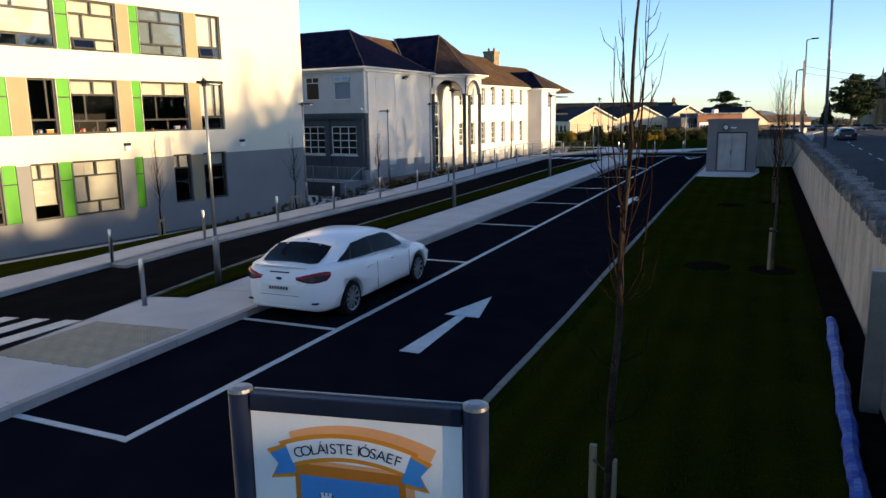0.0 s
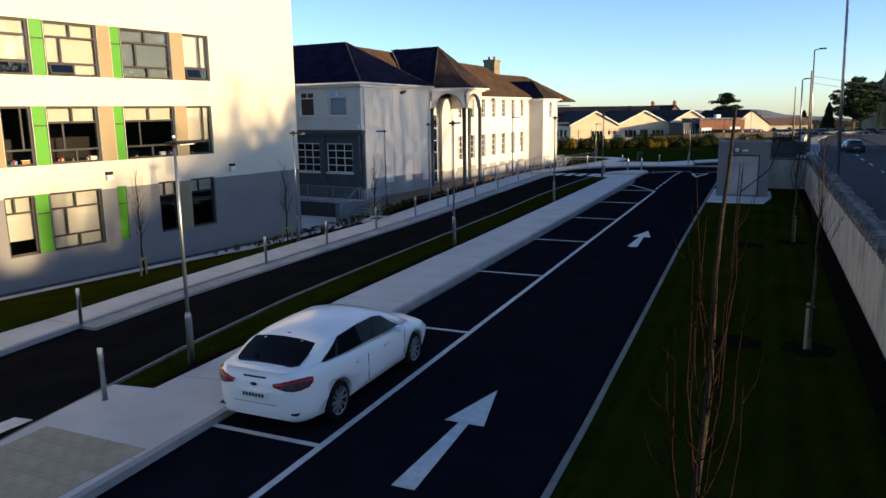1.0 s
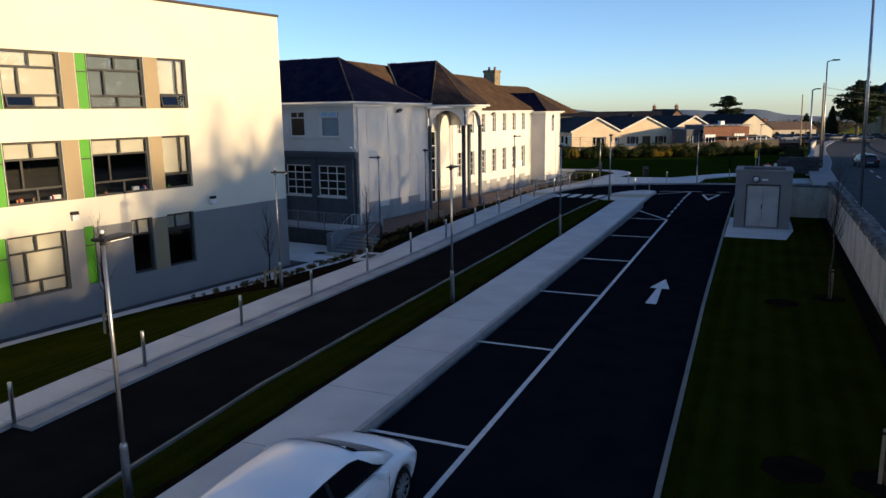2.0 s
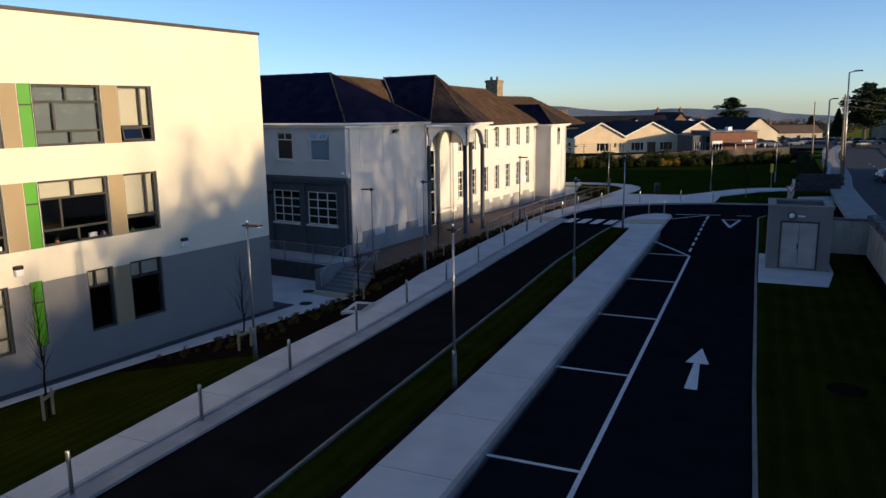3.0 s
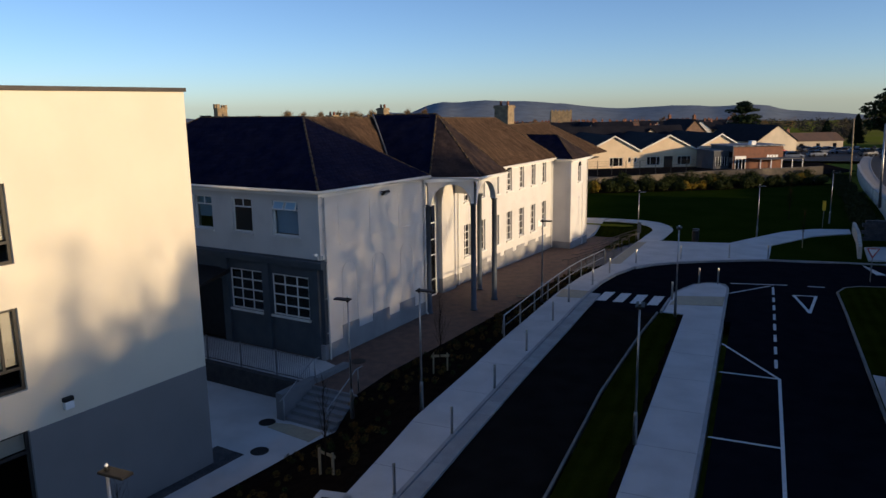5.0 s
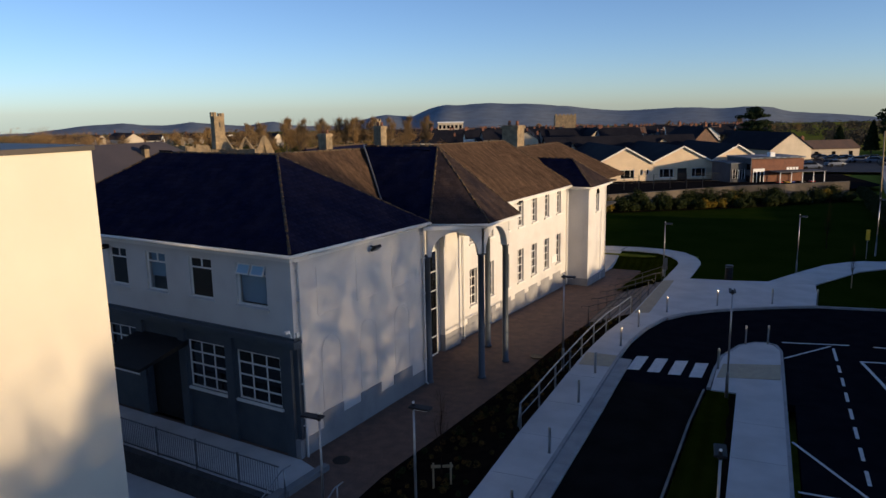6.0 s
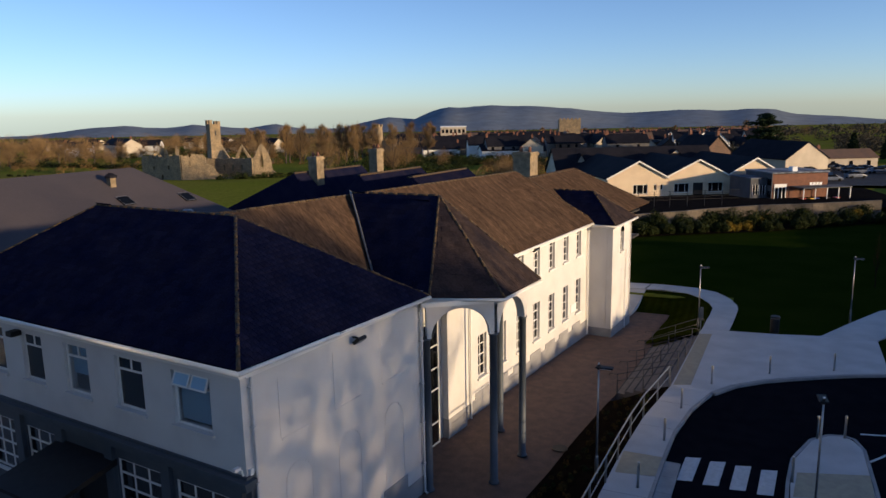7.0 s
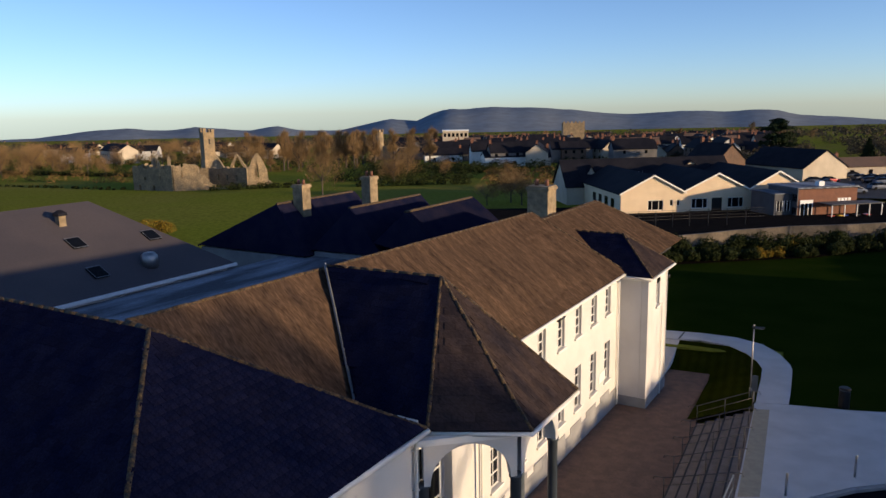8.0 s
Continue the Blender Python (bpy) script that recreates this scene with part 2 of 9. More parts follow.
wm.inputs[0].default_value = 1.0
ltc = ln.new("ShaderNodeTexCoord")
ll.new(ltc.outputs["Object"], wave.inputs["Vector"])
ll.new(wave.outputs["Fac"], wr.inputs[0])
lb_ = ln["Principled BSDF"].inputs["Base Color"]
ll.new(lb_.links[0].from_socket, wm.inputs[6]); ll.new(wr.outputs[0], wm.inputs[7]); ll.new(wm.outputs[2], lb_)

# ---- mesh helpers ----
def part(name, bm, material, parent=None, label="", smooth=False):
    me = bpy.data.meshes.new(name)
    bm.normal_update()
    bm.to_mesh(me); bm.free()
    if smooth:
        me.polygons.foreach_set("use_smooth", [True] * len(me.polygons))
    me.materials.append(material)
    ob = new(name, me)
    if parent is not None:
        ob.parent = parent
    if label:
        ob["label"] = label
    return ob


def thing(name, label, category, m=None, group="", kind=""):
    e = new(name)
    e.empty_display_size = 0.2
    if m is not None:
        e.matrix_world = m
    return tagged(e, label, category, group, kind)


def box(bm, x0, x1, y0, y1, z0, z1, bevel=0.0):
    v = [bm.verts.new(p) for p in ((x0, y0, z0), (x1, y0, z0), (x1, y1, z0), (x0, y1, z0), (x0, y0, z1), (x1, y0, z1), (x1, y1, z1), (x0, y1, z1))]
    fs = [bm.faces.new([v[i] for i in q]) for q in ((3, 2, 1, 0), (4, 5, 6, 7), (0, 1, 5, 4), (1, 2, 6, 5), (2, 3, 7, 6), (3, 0, 4, 7))]
    if bevel:
        es = {e for f in fs for e in f.edges}
        bmesh.ops.bevel(bm, geom=list(es), offset=bevel, segments=2, profile=0.6, affect="EDGES")
    return bm


def boxm(x0, x1, y0, y1, z0, z1, bevel=0.0):
    return box(bmesh.new(), x0, x1, y0, y1, z0, z1, bevel)


def tube(bm, pts, radii, seg=8, cap=True):
    """A tapered tube along points."""
    rings = []
    pts = [Vector(p) for p in pts]
    for i, p in enumerate(pts):
        d = (pts[min(i + 1, len(pts) - 1)] - pts[max(i - 1, 0)]).normalized()
        a = d.orthogonal().normalized() if abs(d.z) < 0.95 else Vector((1, 0, 0)) - d * d.x
        a.normalize()
        b = d.cross(a)
        rings.append([bm.verts.new(p + (a * math.cos(2 * math.pi * k / seg) + b * math.sin(2 * math.pi * k / seg)) * radii[i]) for k in range(seg)])
    for r, q in zip(rings, rings[1:]):
        for k in range(seg):
            bm.faces.new((r[k], r[(k + 1) % seg], q[(k + 1) % seg], q[k]))
    if cap:
        bm.faces.new(rings[0][::-1]); bm.faces.new(rings[-1])
    return bm


def prism(bm, pts, z0, z1):
    """An upright prism over a plan polygon (counter-clockwise). z0, z1: numbers or functions of x, y."""
    f0 = z0 if callable(z0) else (lambda x, y: z0)
    f1 = z1 if callable(z1) else (lambda x, y: z1)
    lo = [bm.verts.new((x, y, f0(x, y))) for x, y in pts]
    hi = [bm.verts.new((x, y, f1(x, y))) for x, y in pts]
    bm.faces.new(hi); bm.faces.new(lo[::-1])
    for i in range(len(pts)):
        j = (i + 1) % len(pts)
        bm.faces.new((lo[i], lo[j], hi[j], hi[i]))
    return bm


def slab(name, pts, z0, z1, material, label="", parent=None):
    bm = prism(bmesh.new(), pts, z0, z1)
    bmesh.ops.triangulate(bm, faces=[f for f in bm.faces if len(f.verts) > 4])
    ob = part(name, bm, material, parent)
    return ob if parent is not None else tagged(ob, label, "", "", "structure")


def poly(bm, *faces):
    """Flat faces, each a list of points."""
    for f in faces:
        bm.faces.new([bm.verts.new(p) for p in f])
    return bm
M_darkstone = mat("dark_rubble_stone", (0.040, 0.042, 0.048), (0.065, 0.065, 0.068), 3, 0.95, 0.9, 25, fine=0.4, rand=0.2)
# white gable paint with the sun's warm tint mixed in
M_gable = mat("sun_warmed_gable_paint", (0.72, 0.57, 0.39), (0.64, 0.50, 0.34), 0.5, 0.9, 0.1, 20, fine=0.08)
M_annexe = mat("dark_grey_annexe", (0.075, 0.078, 0.088), (0.055, 0.058, 0.066), 0.8, 0.8, 0.2, 20, fine=0.12)
M_silvercar = mat("silver_blue_car_paint", (0.13, 0.15, 0.19), (0.11, 0.13, 0.165), 1, 0.3, fine=0.02, spec=0.4)
# blue of the blinds, and of sky painted on the top-light panes
M_bluepane = mat("blue_blind_sky_pane", (0.28, 0.48, 0.64), (0.24, 0.43, 0.58), 1, 0.8, fine=0.04)
# dim grey carries the shade on town walls that face the view
M_townwall = mat("shaded_town_render", (0.17, 0.16, 0.155), (0.11, 0.105, 0.105), 0.3, 0.9, fine=0.12, bscale=6)
# sun's brown is put into these two slates, with some moss on the first
M_slatebrown = mat("sunlit_mossy_slate", (0.058, 0.039, 0.029), (0.112, 0.070, 0.046), 1.3, 0.7, 0.4, 9, fine=0.5, rand=0.13, spec=0.0, stretch=(0.45, 2.4, 0.45), contrast=(0.32, 0.70))
M_slateporch = mat("sunlit_porch_slate", (0.026, 0.022, 0.027), (0.056, 0.040, 0.036), 1.3, 0.7, 0.4, 16, fine=0.3, rand=0.14, spec=0.0, stretch=(0.6, 1.8, 0.6), contrast=(0.32, 0.70))
M_sapling = mat("grey_brown_sapling_bark", (0.045, 0.034, 0.026), (0.022, 0.016, 0.013), 9, 0.85, 0.5, 60, fine=0.35, spec=0.05)
M_birch = mat("pale_birch_bark", (0.11, 0.080, 0.056), (0.050, 0.036, 0.027), 7, 0.85, 0.4, 50, fine=0.3, spec=0.05)

# ---- ground, roads, pavements ----
def fall(x, y):
    """The land beyond the lawns falls away gently."""
    s = (x + 16.6) * -0.408 + (y - 26.7) * 0.913
    return -0.0245 * max(0.0, s - 45)


def dip(x, y):
    """The lawn's far end lies a little lower than the general fall."""
    s = (x + 16.6) * -0.408 + (y - 26.7) * 0.913
    return fall(x, y) - 0.5 * min(1.0, max(0.0, (s - 45) / 25)) * min(1.0, max(0.0, (150 - s) / 40))


def north(x, y):
    """The paved ground beyond the crossing slopes down to the north."""
    return -0.026 * max(0.0, min(y, 77.0) - 47.0) * min(1.0, max(0.0, (9.0 - x) / 8.0))


def ground_z(x, y):
    if y < 59.8 and x > -17.7:
        return -0.75 if x < -9.5 or 40 < y and x < 4 else -0.10
    if -70 < x <= -17.7 and y < 74:
        return -2.0
    return min(dip(x, y), north(x, y)) - 0.03 + 0.04 * noise.noise((x * 0.05, y * 0.05, 0))


def make_ground():
    xs = sorted(set([-5000, -3000, -1800, -1100, -700, -450, -300, -220, -160, -120, -95, -78, -70, -17.75, -17.7, 12, 16, 24, 40, 70, 120, 200, 400, 900, 2000, 5000] + [-66 + 4 * i for i in range(13)] + [-16 + 3 * i for i in range(10)]))
    ys = sorted(set([-900, -400, -200, -100, -60, -40, -20, 0, 20, 40, 55, 59.6, 59.9, 62, 65, 68, 71, 73.9, 74.1, 77, 200, 220, 250, 290, 340, 400, 500, 650, 900, 1300, 1900, 2800, 4000, 4900] + [80 + 6 * i for i in range(20)]))
    verts = [(x, y, ground_z(x, y)) for y in ys for x in xs]
    n = len(xs)
    faces = [(j * n + i, j * n + i + 1, (j + 1) * n + i + 1, (j + 1) * n + i) for j in range(len(ys) - 1) for i in range(n - 1)]
    me = bpy.data.meshes.new("ground")
    me.from_pydata(verts, [], faces)
    me.materials.append(M_field)
    return tagged(new("ground", me), "grassy ground falling away towards distant fields", "", "", "structure")


make_ground()
NORTH_KERB = [(-16.3, 47.01), (-16.2, 48.7), (-15.82, 51.5), (-15.15, 54.0), (-14.28, 55.5), (-12.95, 56.8), (-11.56, 57.75), (-10.16, 58.65), (-8.74, 59.45), (-7.25, 60.1), (-3.0, 60.8), (2.0, 61.4)]
slab("road", [(-9.0, -40), (1.5, -40), (1.5, 39), (1.75, 43.2), (-9.0, 43.2)], -0.3, 0.0, M_asphalt, "new black asphalt access road and parking lane")
slab("road_junction", [(-16.3, 43.21), (1.75, 43.21), (2.1, 47.0), (-16.3, 47.0)], -0.3, 0.0, M_asphalt, "new black asphalt at the zebra crossing")
slab("road_junction", [(2.1, 47.01), (2.5, 53)] + NORTH_KERB[::-1], -1.0, north, M_asphalt, "new black asphalt at the road's junction")
slab("road_south", [(-11.5, -40), (-9.01, -40), (-9.01, -12.0), (-11.5, -12.0)], -0.3, 0.0, M_asphalt, "new black asphalt by the entrance")


def low(x, y):
    """The lane and footpath on the school side lie a little lower."""
    c = lambda a: min(1.0, max(0.0, a))
    return north(x, y) - 0.34 * c((-11.2 - x) / 5.0) * c((43 - y) / 17.0) - 0.16 * c((7 - y) / 8.0) * c((-9.2 - x) / 2.0)


def at(xs_, y):
    return float(np.interp(y, [p[1] for p in xs_], [p[0] for p in xs_]))


def strip(name, left, right, y0, y1, z, material, label, n=60, cols=8):
    """A paved strip between two lines, following the lie of the ground."""
    bm = bmesh.new()
    prev = None
    for k in range(n + 1):
        y = y0 + (y1 - y0) * k / n
        a, b = at(left, y), at(right, y)
        xs = [a + (b - a) * j / cols for j in range(cols + 1)]
        row = [bm.verts.new((xs[0], y, -0.8))] + [bm.verts.new((x, y, low(x, y) + z)) for x in xs] + [bm.verts.new((xs[-1], y, -0.8))]
        if prev:
            for j in range(len(row) - 1):
                bm.faces.new((prev[j], prev[j + 1], row[j + 1], row[j]))
        prev = row
    return tagged(part(name, bm, material), label, "", "", "structure")


LEFT_KERB = [(-15.6, -14), (-16.2, -4), (-16.65, 0.7), (-16.75, 4), (-16.8, 9), (-16.75, 14), (-16.66, 21), (-16.68, 27), (-16.6, 33), (-16.4, 40), (-16.3, 46), (-16.2, 48.7), (-15.82, 51.5), (-15.15, 54), (-14.28, 55.5)]
LEFT_IN = [(-16.95, 57.5), (-17.07, 54.3), (-17.67, 49.85), (-17.95, 45.4), (-18.1, 40.6), (-18.25, 37.0), (-18.3, 33), (-18.45, 28.4), (-18.0, 22), (-18.15, 16), (-18.08, 12), (-17.95, 8), (-17.9, 4), (-18.1, 1.5), (-17.6, -4), (-17.0, -14)]
VERGE_L = [(-12.0, -14), (-12.05, -1.0), (-12.15, 0.9), (-12.42, 3.2), (-12.65, 7.2), (-12.74, 12.4), (-12.82, 24), (-12.92, 32.4), (-12.6, 40), (-12.35, 43.4)]
VERGE_R = [(-11.1, 0.8), (-11.05, 6), (-11.05, 20), (-11.15, 43.4)]
strip("road_left_lane", LEFT_KERB, VERGE_L, -14, 43.4, 0.004, M_asphalt2, "dark brownish asphalt one-way lane")


def kerb_line(name, pts, w, z0, z1, label, length=0.915, gap=0.008, material=None):
    """A run of kerb stones along a polyline, with open joints."""
    bm = bmesh.new()
    for (xa, ya), (xb, yb) in zip(pts, pts[1:]):
        a, b = Vector((xa, ya, 0)), Vector((xb, yb, 0))
        run = (b - a).length
        n = max(1, round(run / length))
        d = (b - a) / run
        q = Vector((-d.y, d.x, 0)) * w
        for k in range(n):
            p0, p1 = a + d * (run * k / n + gap / 2), a + d * (run * (k + 1) / n - gap / 2)
            e = random.uniform(-0.003, 0.003)
            prism(bm, [(p.x, p.y) for p in (p0, p1, p1 + q, p0 + q)], -0.75, lambda x, y: z1 + e + low(x, y))
    return tagged(part(name, bm, material or M_kerb), label, "", "", "structure")


# strip between the grass verge and the parking bays
STRIP_R = [(-8.84, -12.0), (-8.84, -4.6), (-9.0, 0.2), (-9.15, 6), (-9.2, 30), (-9.3, 42.8), (-9.35, 49.8), (-9.6, 50.8), (-10.0, 51.05), (-10.6, 50.9), (-11.3, 50.1), (-12.0, 48.0), (-12.2, 46.0), (-12.3, 43.6)]
STRIP_KR = [(x - 0.12, y) for x, y in STRIP_R[:7]]
strip("pavement", [(-11.4, -12), (-11.5, -3.5), (-11.9, -1.2), (-12.05, -0.2), (-12.1, 0.85)], STRIP_KR, -12, 0.85, 0.115, M_concrete, "pale grey brushed concrete footpath with kerb", 30)
strip("pavement_strip", VERGE_R, STRIP_KR, 0.85, 43.4, 0.115, M_concrete, "pale grey brushed concrete footpath along the bays")
slab("pavement_island", [(-12.12, 43.4), (-9.42, 43.4), (-9.46, 49.8), (-9.75, 50.6), (-10.05, 50.9), (-10.55, 50.75), (-11.2, 50.0), (-11.88, 47.9), (-12.05, 46.0)], -0.3, lambda x, y: 0.115 + north(x, y), M_concrete, "rounded pale concrete end of the island")
kerb_line("kerb", STRIP_R, 0.125, -0.1, 0.12, "pale concrete kerb stones along the parking bays")
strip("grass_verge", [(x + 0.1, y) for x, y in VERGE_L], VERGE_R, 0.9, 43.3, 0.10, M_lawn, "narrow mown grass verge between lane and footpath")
kerb_line("kerb_verge", [(-11.4, -12), (-11.5, -3.5), (-11.9, -1.2)] + VERGE_L[2:], 0.075, -0.1, 0.108, "pale concrete edging of the grass verge", material=M_edging)
strip("soil_strip", [(x - 0.22 - 0.05 * math.sin(y * 3), y) for x, y in [(at(VERGE_R, q), q) for q in [1 + 0.6 * k for k in range(71)]]], VERGE_R, 1.0, 43.2, 0.107, M_soil, "dark soil edge of the verge", 160, 2)

# footpath on the far side of the lane
strip("pavement_left", LEFT_IN[::-1], [(x - 0.12, y) for x, y in LEFT_KERB], -14, 55.0, 0.115, M_concrete, "pale concrete footpath beside the lane", 80)
kerb_line("kerb_left", LEFT_KERB, 0.13, -0.1, 0.125, "pale concrete kerb of the footpath", 0.915)
kerb_line("channel_left", [(x + 0.02, y) for x, y in LEFT_KERB[3:11]], -0.55, -0.1, 0.085, "pale dished concrete drainage channel", 1.2)

# plaza and paths to the north
paved = lambda x, y: 0.12 + north(x, y)
PLAZA_S = [(x - 0.05, y + 0.1) for x, y in NORTH_KERB[4:10]]
slab("plaza", PLAZA_S + [(-7.18, 62.9), (-7.09, 66.4), (-9.97, 66.3), (-12.3, 65.75), (-15.0, 65.4), (-16.62, 65.0), (-16.62, 64.12), (-17.07, 54.3), (-15.15, 54.12)], -1.5, paved, M_concrete, "wide pale concrete paving beside the lawn")
slab("path_east", [(-9.97, 66.34), (-7.09, 66.44), (-5.56, 69.33), (-3.97, 72.4), (-2.4, 74.0), (-1.0, 75.2), (-0.9, 77.6), (-3.39, 77.0), (-4.5, 76.1), (-6.11, 74.2), (-8.14, 70.2)], -1.5, lambda x, y: 0.125 + north(x, y), M_concrete, "pale concrete path curving to the street")
slab("road_threshold", [(-1.9, 61.9), (-1.2, 62.2), (0.1, 53.4), (-0.7, 53.2)], -1.0, lambda x, y: 0.012 + north(x, y), M_concrete, "pale concrete band across the road's mouth")
slab("pavement_entrance", [(-1.2, 62.2), (1.5, 62.8), (3.1, 63.8), (3.1, 69.0), (2.4, 68.85), (-0.85, 67.8)], -1.0, lambda x, y: 0.13 + north(x, y), M_concrete, "pale concrete footpath at the entrance")
PATH_I = [(-16.55, 65.04), (-16.5, 66.6), (-16.36, 69.1), (-16.33, 71.0), (-16.62, 72.3), (-17.3, 73.8), (-18.35, 75.05), (-20.14, 75.7), (-21.65, 75.3), (-24.5, 74.9)]
PATH_O = [(-15.03, 65.42), (-14.92, 67.0), (-14.83, 68.8), (-14.73, 71.3), (-14.84, 72.4), (-15.37, 74.3), (-16.36, 76.1), (-18.0, 77.15), (-20.27, 77.4), (-24.5, 77.0)]
bm = bmesh.new()
for i_ in range(len(PATH_I) - 1):
    prism(bm, [PATH_I[i_], PATH_O[i_], PATH_O[i_ + 1], PATH_I[i_ + 1]], -1.5, lambda x, y: 0.13 + north(x, y))
tagged(part("path_curved", bm, M_concrete), "narrow pale concrete path curving round the lawn", "", "", "structure")
kerb_line("path_joint", [(-21.42, 75.4), (-21.25, 77.15)], 0.12, 0, 0.137, "dark drain slot across the path", material=M_frame)
slab("path_wing", [(-23.6, 70.0), (-21.75, 70.0), (-21.5, 72.5), (-21.42, 75.28), (-23.6, 74.95)], -2.0, lambda x, y: -1.36 + 0.145 * max(0.0, y - 70.2), M_concrete, "pale concrete path down to the terrace")
kerb_line("kerb_north", NORTH_KERB[3:], -0.14, -0.1, 0.125, "pale kerb along the road's far side")
slab("tactile_north", [(-16.98, 54.4), (-16.2, 54.7), (-15.9, 64.3), (-16.6, 64.1)], -1.0, lambda x, y: 0.126 + north(x, y), M_tactile, "buff corduroy paving strip above the steps")
slab("tactile_left", [(-17.85, 44.4), (-16.42, 44.6), (-16.42, 46.2), (-17.85, 46.2)], 0.05, 0.121, M_tactile, "buff tactile paving at the crossing")
slab("tactile_island", [(-12.0, 44.9), (-9.5, 45.6), (-9.46, 47.5), (-11.82, 46.8)], 0.05, 0.121, M_tactile, "buff tactile paving on the island")


def flat(name, pts, material, z, label, parent=None):
    bm = prism(bmesh.new(), pts, z - 0.006, z)
    return tagged(part(name, bm, material), label, "", "", "structure")


def stripe(bm, a, b, w, z=0.006):
    a, b = Vector((*a, 0)), Vector((*b, 0))
    d = (b - a).normalized()
    q = Vector((-d.y, d.x, 0)) * w / 2
    cuts = sorted({0.0, 1.0} | ({(47.0 - a.y) / (b.y - a.y)} if min(a.y, b.y) < 46.95 and max(a.y, b.y) > 47.05 else set()))
    for f0, f1 in zip(cuts, cuts[1:]):
        c0, c1 = a.lerp(b, f0), a.lerp(b, f1)
        prism(bm, [(p.x, p.y) for p in (c0 - q, c1 - q, c1 + q, c0 + q)], lambda x, y: z - 0.005 + north(x, y), lambda x, y: z + 0.003 + north(x, y))


bm = bmesh.new()
stripe(bm, (-7.0, -4.62), (-7.0, 36.15), 0.11)
tagged(part("lane_line", bm, M_line), "long white bay edge line", "", "", "structure")
for k, y in enumerate((-4.56, 0.0, 6.0, 12.0, 18.0, 24.0, 30.04, 36.1)):
    bm = bmesh.new()
    stripe(bm, (-9.12, y), (-7.06, y), 0.10)
    tagged(part("bay_line", bm, M_line), "white parking bay line", "", "", "structure")
bm = bmesh.new()
stripe(bm, (-9.2, 39.7), (-7.05, 36.15), 0.10)
stripe(bm, (-9.3, 49.0), (-7.2, 51.9), 0.10)
tagged(part("hatch_line", bm, M_line), "white diagonal taper lines", "", "", "structure")
for k in range(8):
    bm = bmesh.new()
    y = 37.3 + k * 1.75
    stripe(bm, (-7.1, y), (-7.1, y + (1.0 if k < 7 else 2.0)), 0.12)
    tagged(part("dash", bm, M_line), "short white dash line", "", "", "structure")
bm = bmesh.new()
stripe(bm, (-9.35, 51.7), (-6.35, 52.4), 0.12)
stripe(bm, (-5.3, 52.5), (-4.4, 52.6), 0.12)
tagged(part("yield_line", bm, M_line), "white stop line at the junction", "", "", "structure")


def arrow(y0, h=3.65):
    bm = bmesh.new()
    x = -5.34
    prism(bm, [(x - 0.17, y0), (x + 0.17, y0), (x + 0.075, y0 + 2.15), (x - 0.09, y0 + 2.15)], 0.001, 0.006)
    prism(bm, [(x - 0.33, y0 + 2.16), (x + 0.33, y0 + 2.16), (x + 0.03, y0 + h)], 0.001, 0.006)
    return tagged(part("arrow_marking", bm, M_line), "white painted direction arrow on asphalt", "", "", "structure")


arrow(-0.62)
arrow(17.6)
bm = bmesh.new()
tri = [(-6.1, 49.8), (-5.0, 50.0), (-5.5, 46.1)]
for i in range(3):
    stripe(bm, tri[i], tri[(i + 1) % 3], 0.14)
tagged(part("yield_triangle", bm, M_line), "white painted give way triangle", "", "", "structure")
for k in range(4):
    bm = bmesh.new()
    x = -15.75 + k * 0.88
    prism(bm, [(x, 44.85), (x + 0.52, 44.95), (x + 0.66, 46.9), (x + 0.12, 46.75)], 0.005, 0.010)
    tagged(part("zebra_stripe", bm, M_line), "white zebra crossing stripe", "", "", "structure")
for k in range(4):
    bm = bmesh.new()
    x = -12.95 - k * 0.9
    prism(bm, [(x, -2.6), (x + 0.45, -2.6), (x + 0.55, -0.6), (x + 0.10, -0.6)], -0.6, lambda x, y: low(x, y) + 0.014)
    tagged(part("zebra_stripe", bm, M_line), "white zebra crossing stripe", "", "", "structure")

# lawn on the wall side
LAWN_E = [(-3.45, -40), (0.62, -40), (0.62, 20), (0.75, 38.9), (-0.9, 38.9), (-0.9, 47.0), (-3.85, 47.0), (-3.85, 42), (-3.72, 18), (-3.47, 2)]
slab("lawn_corner", [(-3.85, 47.01), (-0.9, 47.01), (-0.9, 53.7), (-2.6, 53.3), (-3.4, 52.6), (-3.85, 51.2)], -0.6, lambda x, y: 0.06 + north(x, y), M_lawn, "rounded end of the mown lawn")
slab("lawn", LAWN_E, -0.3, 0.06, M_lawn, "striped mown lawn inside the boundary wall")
kerb_line("kerb_lawn", [(-3.45, -40), (-3.47, 2), (-3.72, 18), (-3.83, 34), (-3.85, 51.2), (-3.4, 52.6), (-2.6, 53.3), (-0.9, 53.7)], 0.10, -0.1, 0.075, "thin pale concrete edging beside the lawn", material=M_edging)
slab("soil_bed", [(0.6, -40), (1.1, -40), (1.1, 38.9), (0.72, 38.9), (0.6, 20)], -0.2, 0.075, M_soil, "dark bare soil bed at the foot of the wall")

# buff blister paving at the near crossing, slab by slab
tp = thing("tactile_paving", "buff blister paving slabs at the crossing", "paving", kind="structure")
bm = bmesh.new()
box(bm, -0.195, 0.195, -0.195, 0.195, -0.05, 0.0)
for i in range(6):
    for j in range(6):
        x, y = -0.16 + 0.064 * i, -0.16 + 0.064 * j
        box(bm, x - 0.012, x + 0.012, y - 0.012, y + 0.012, 0.0, 0.005)
me_t = bpy.data.meshes.new("slab")
bm.to_mesh(me_t); bm.free()
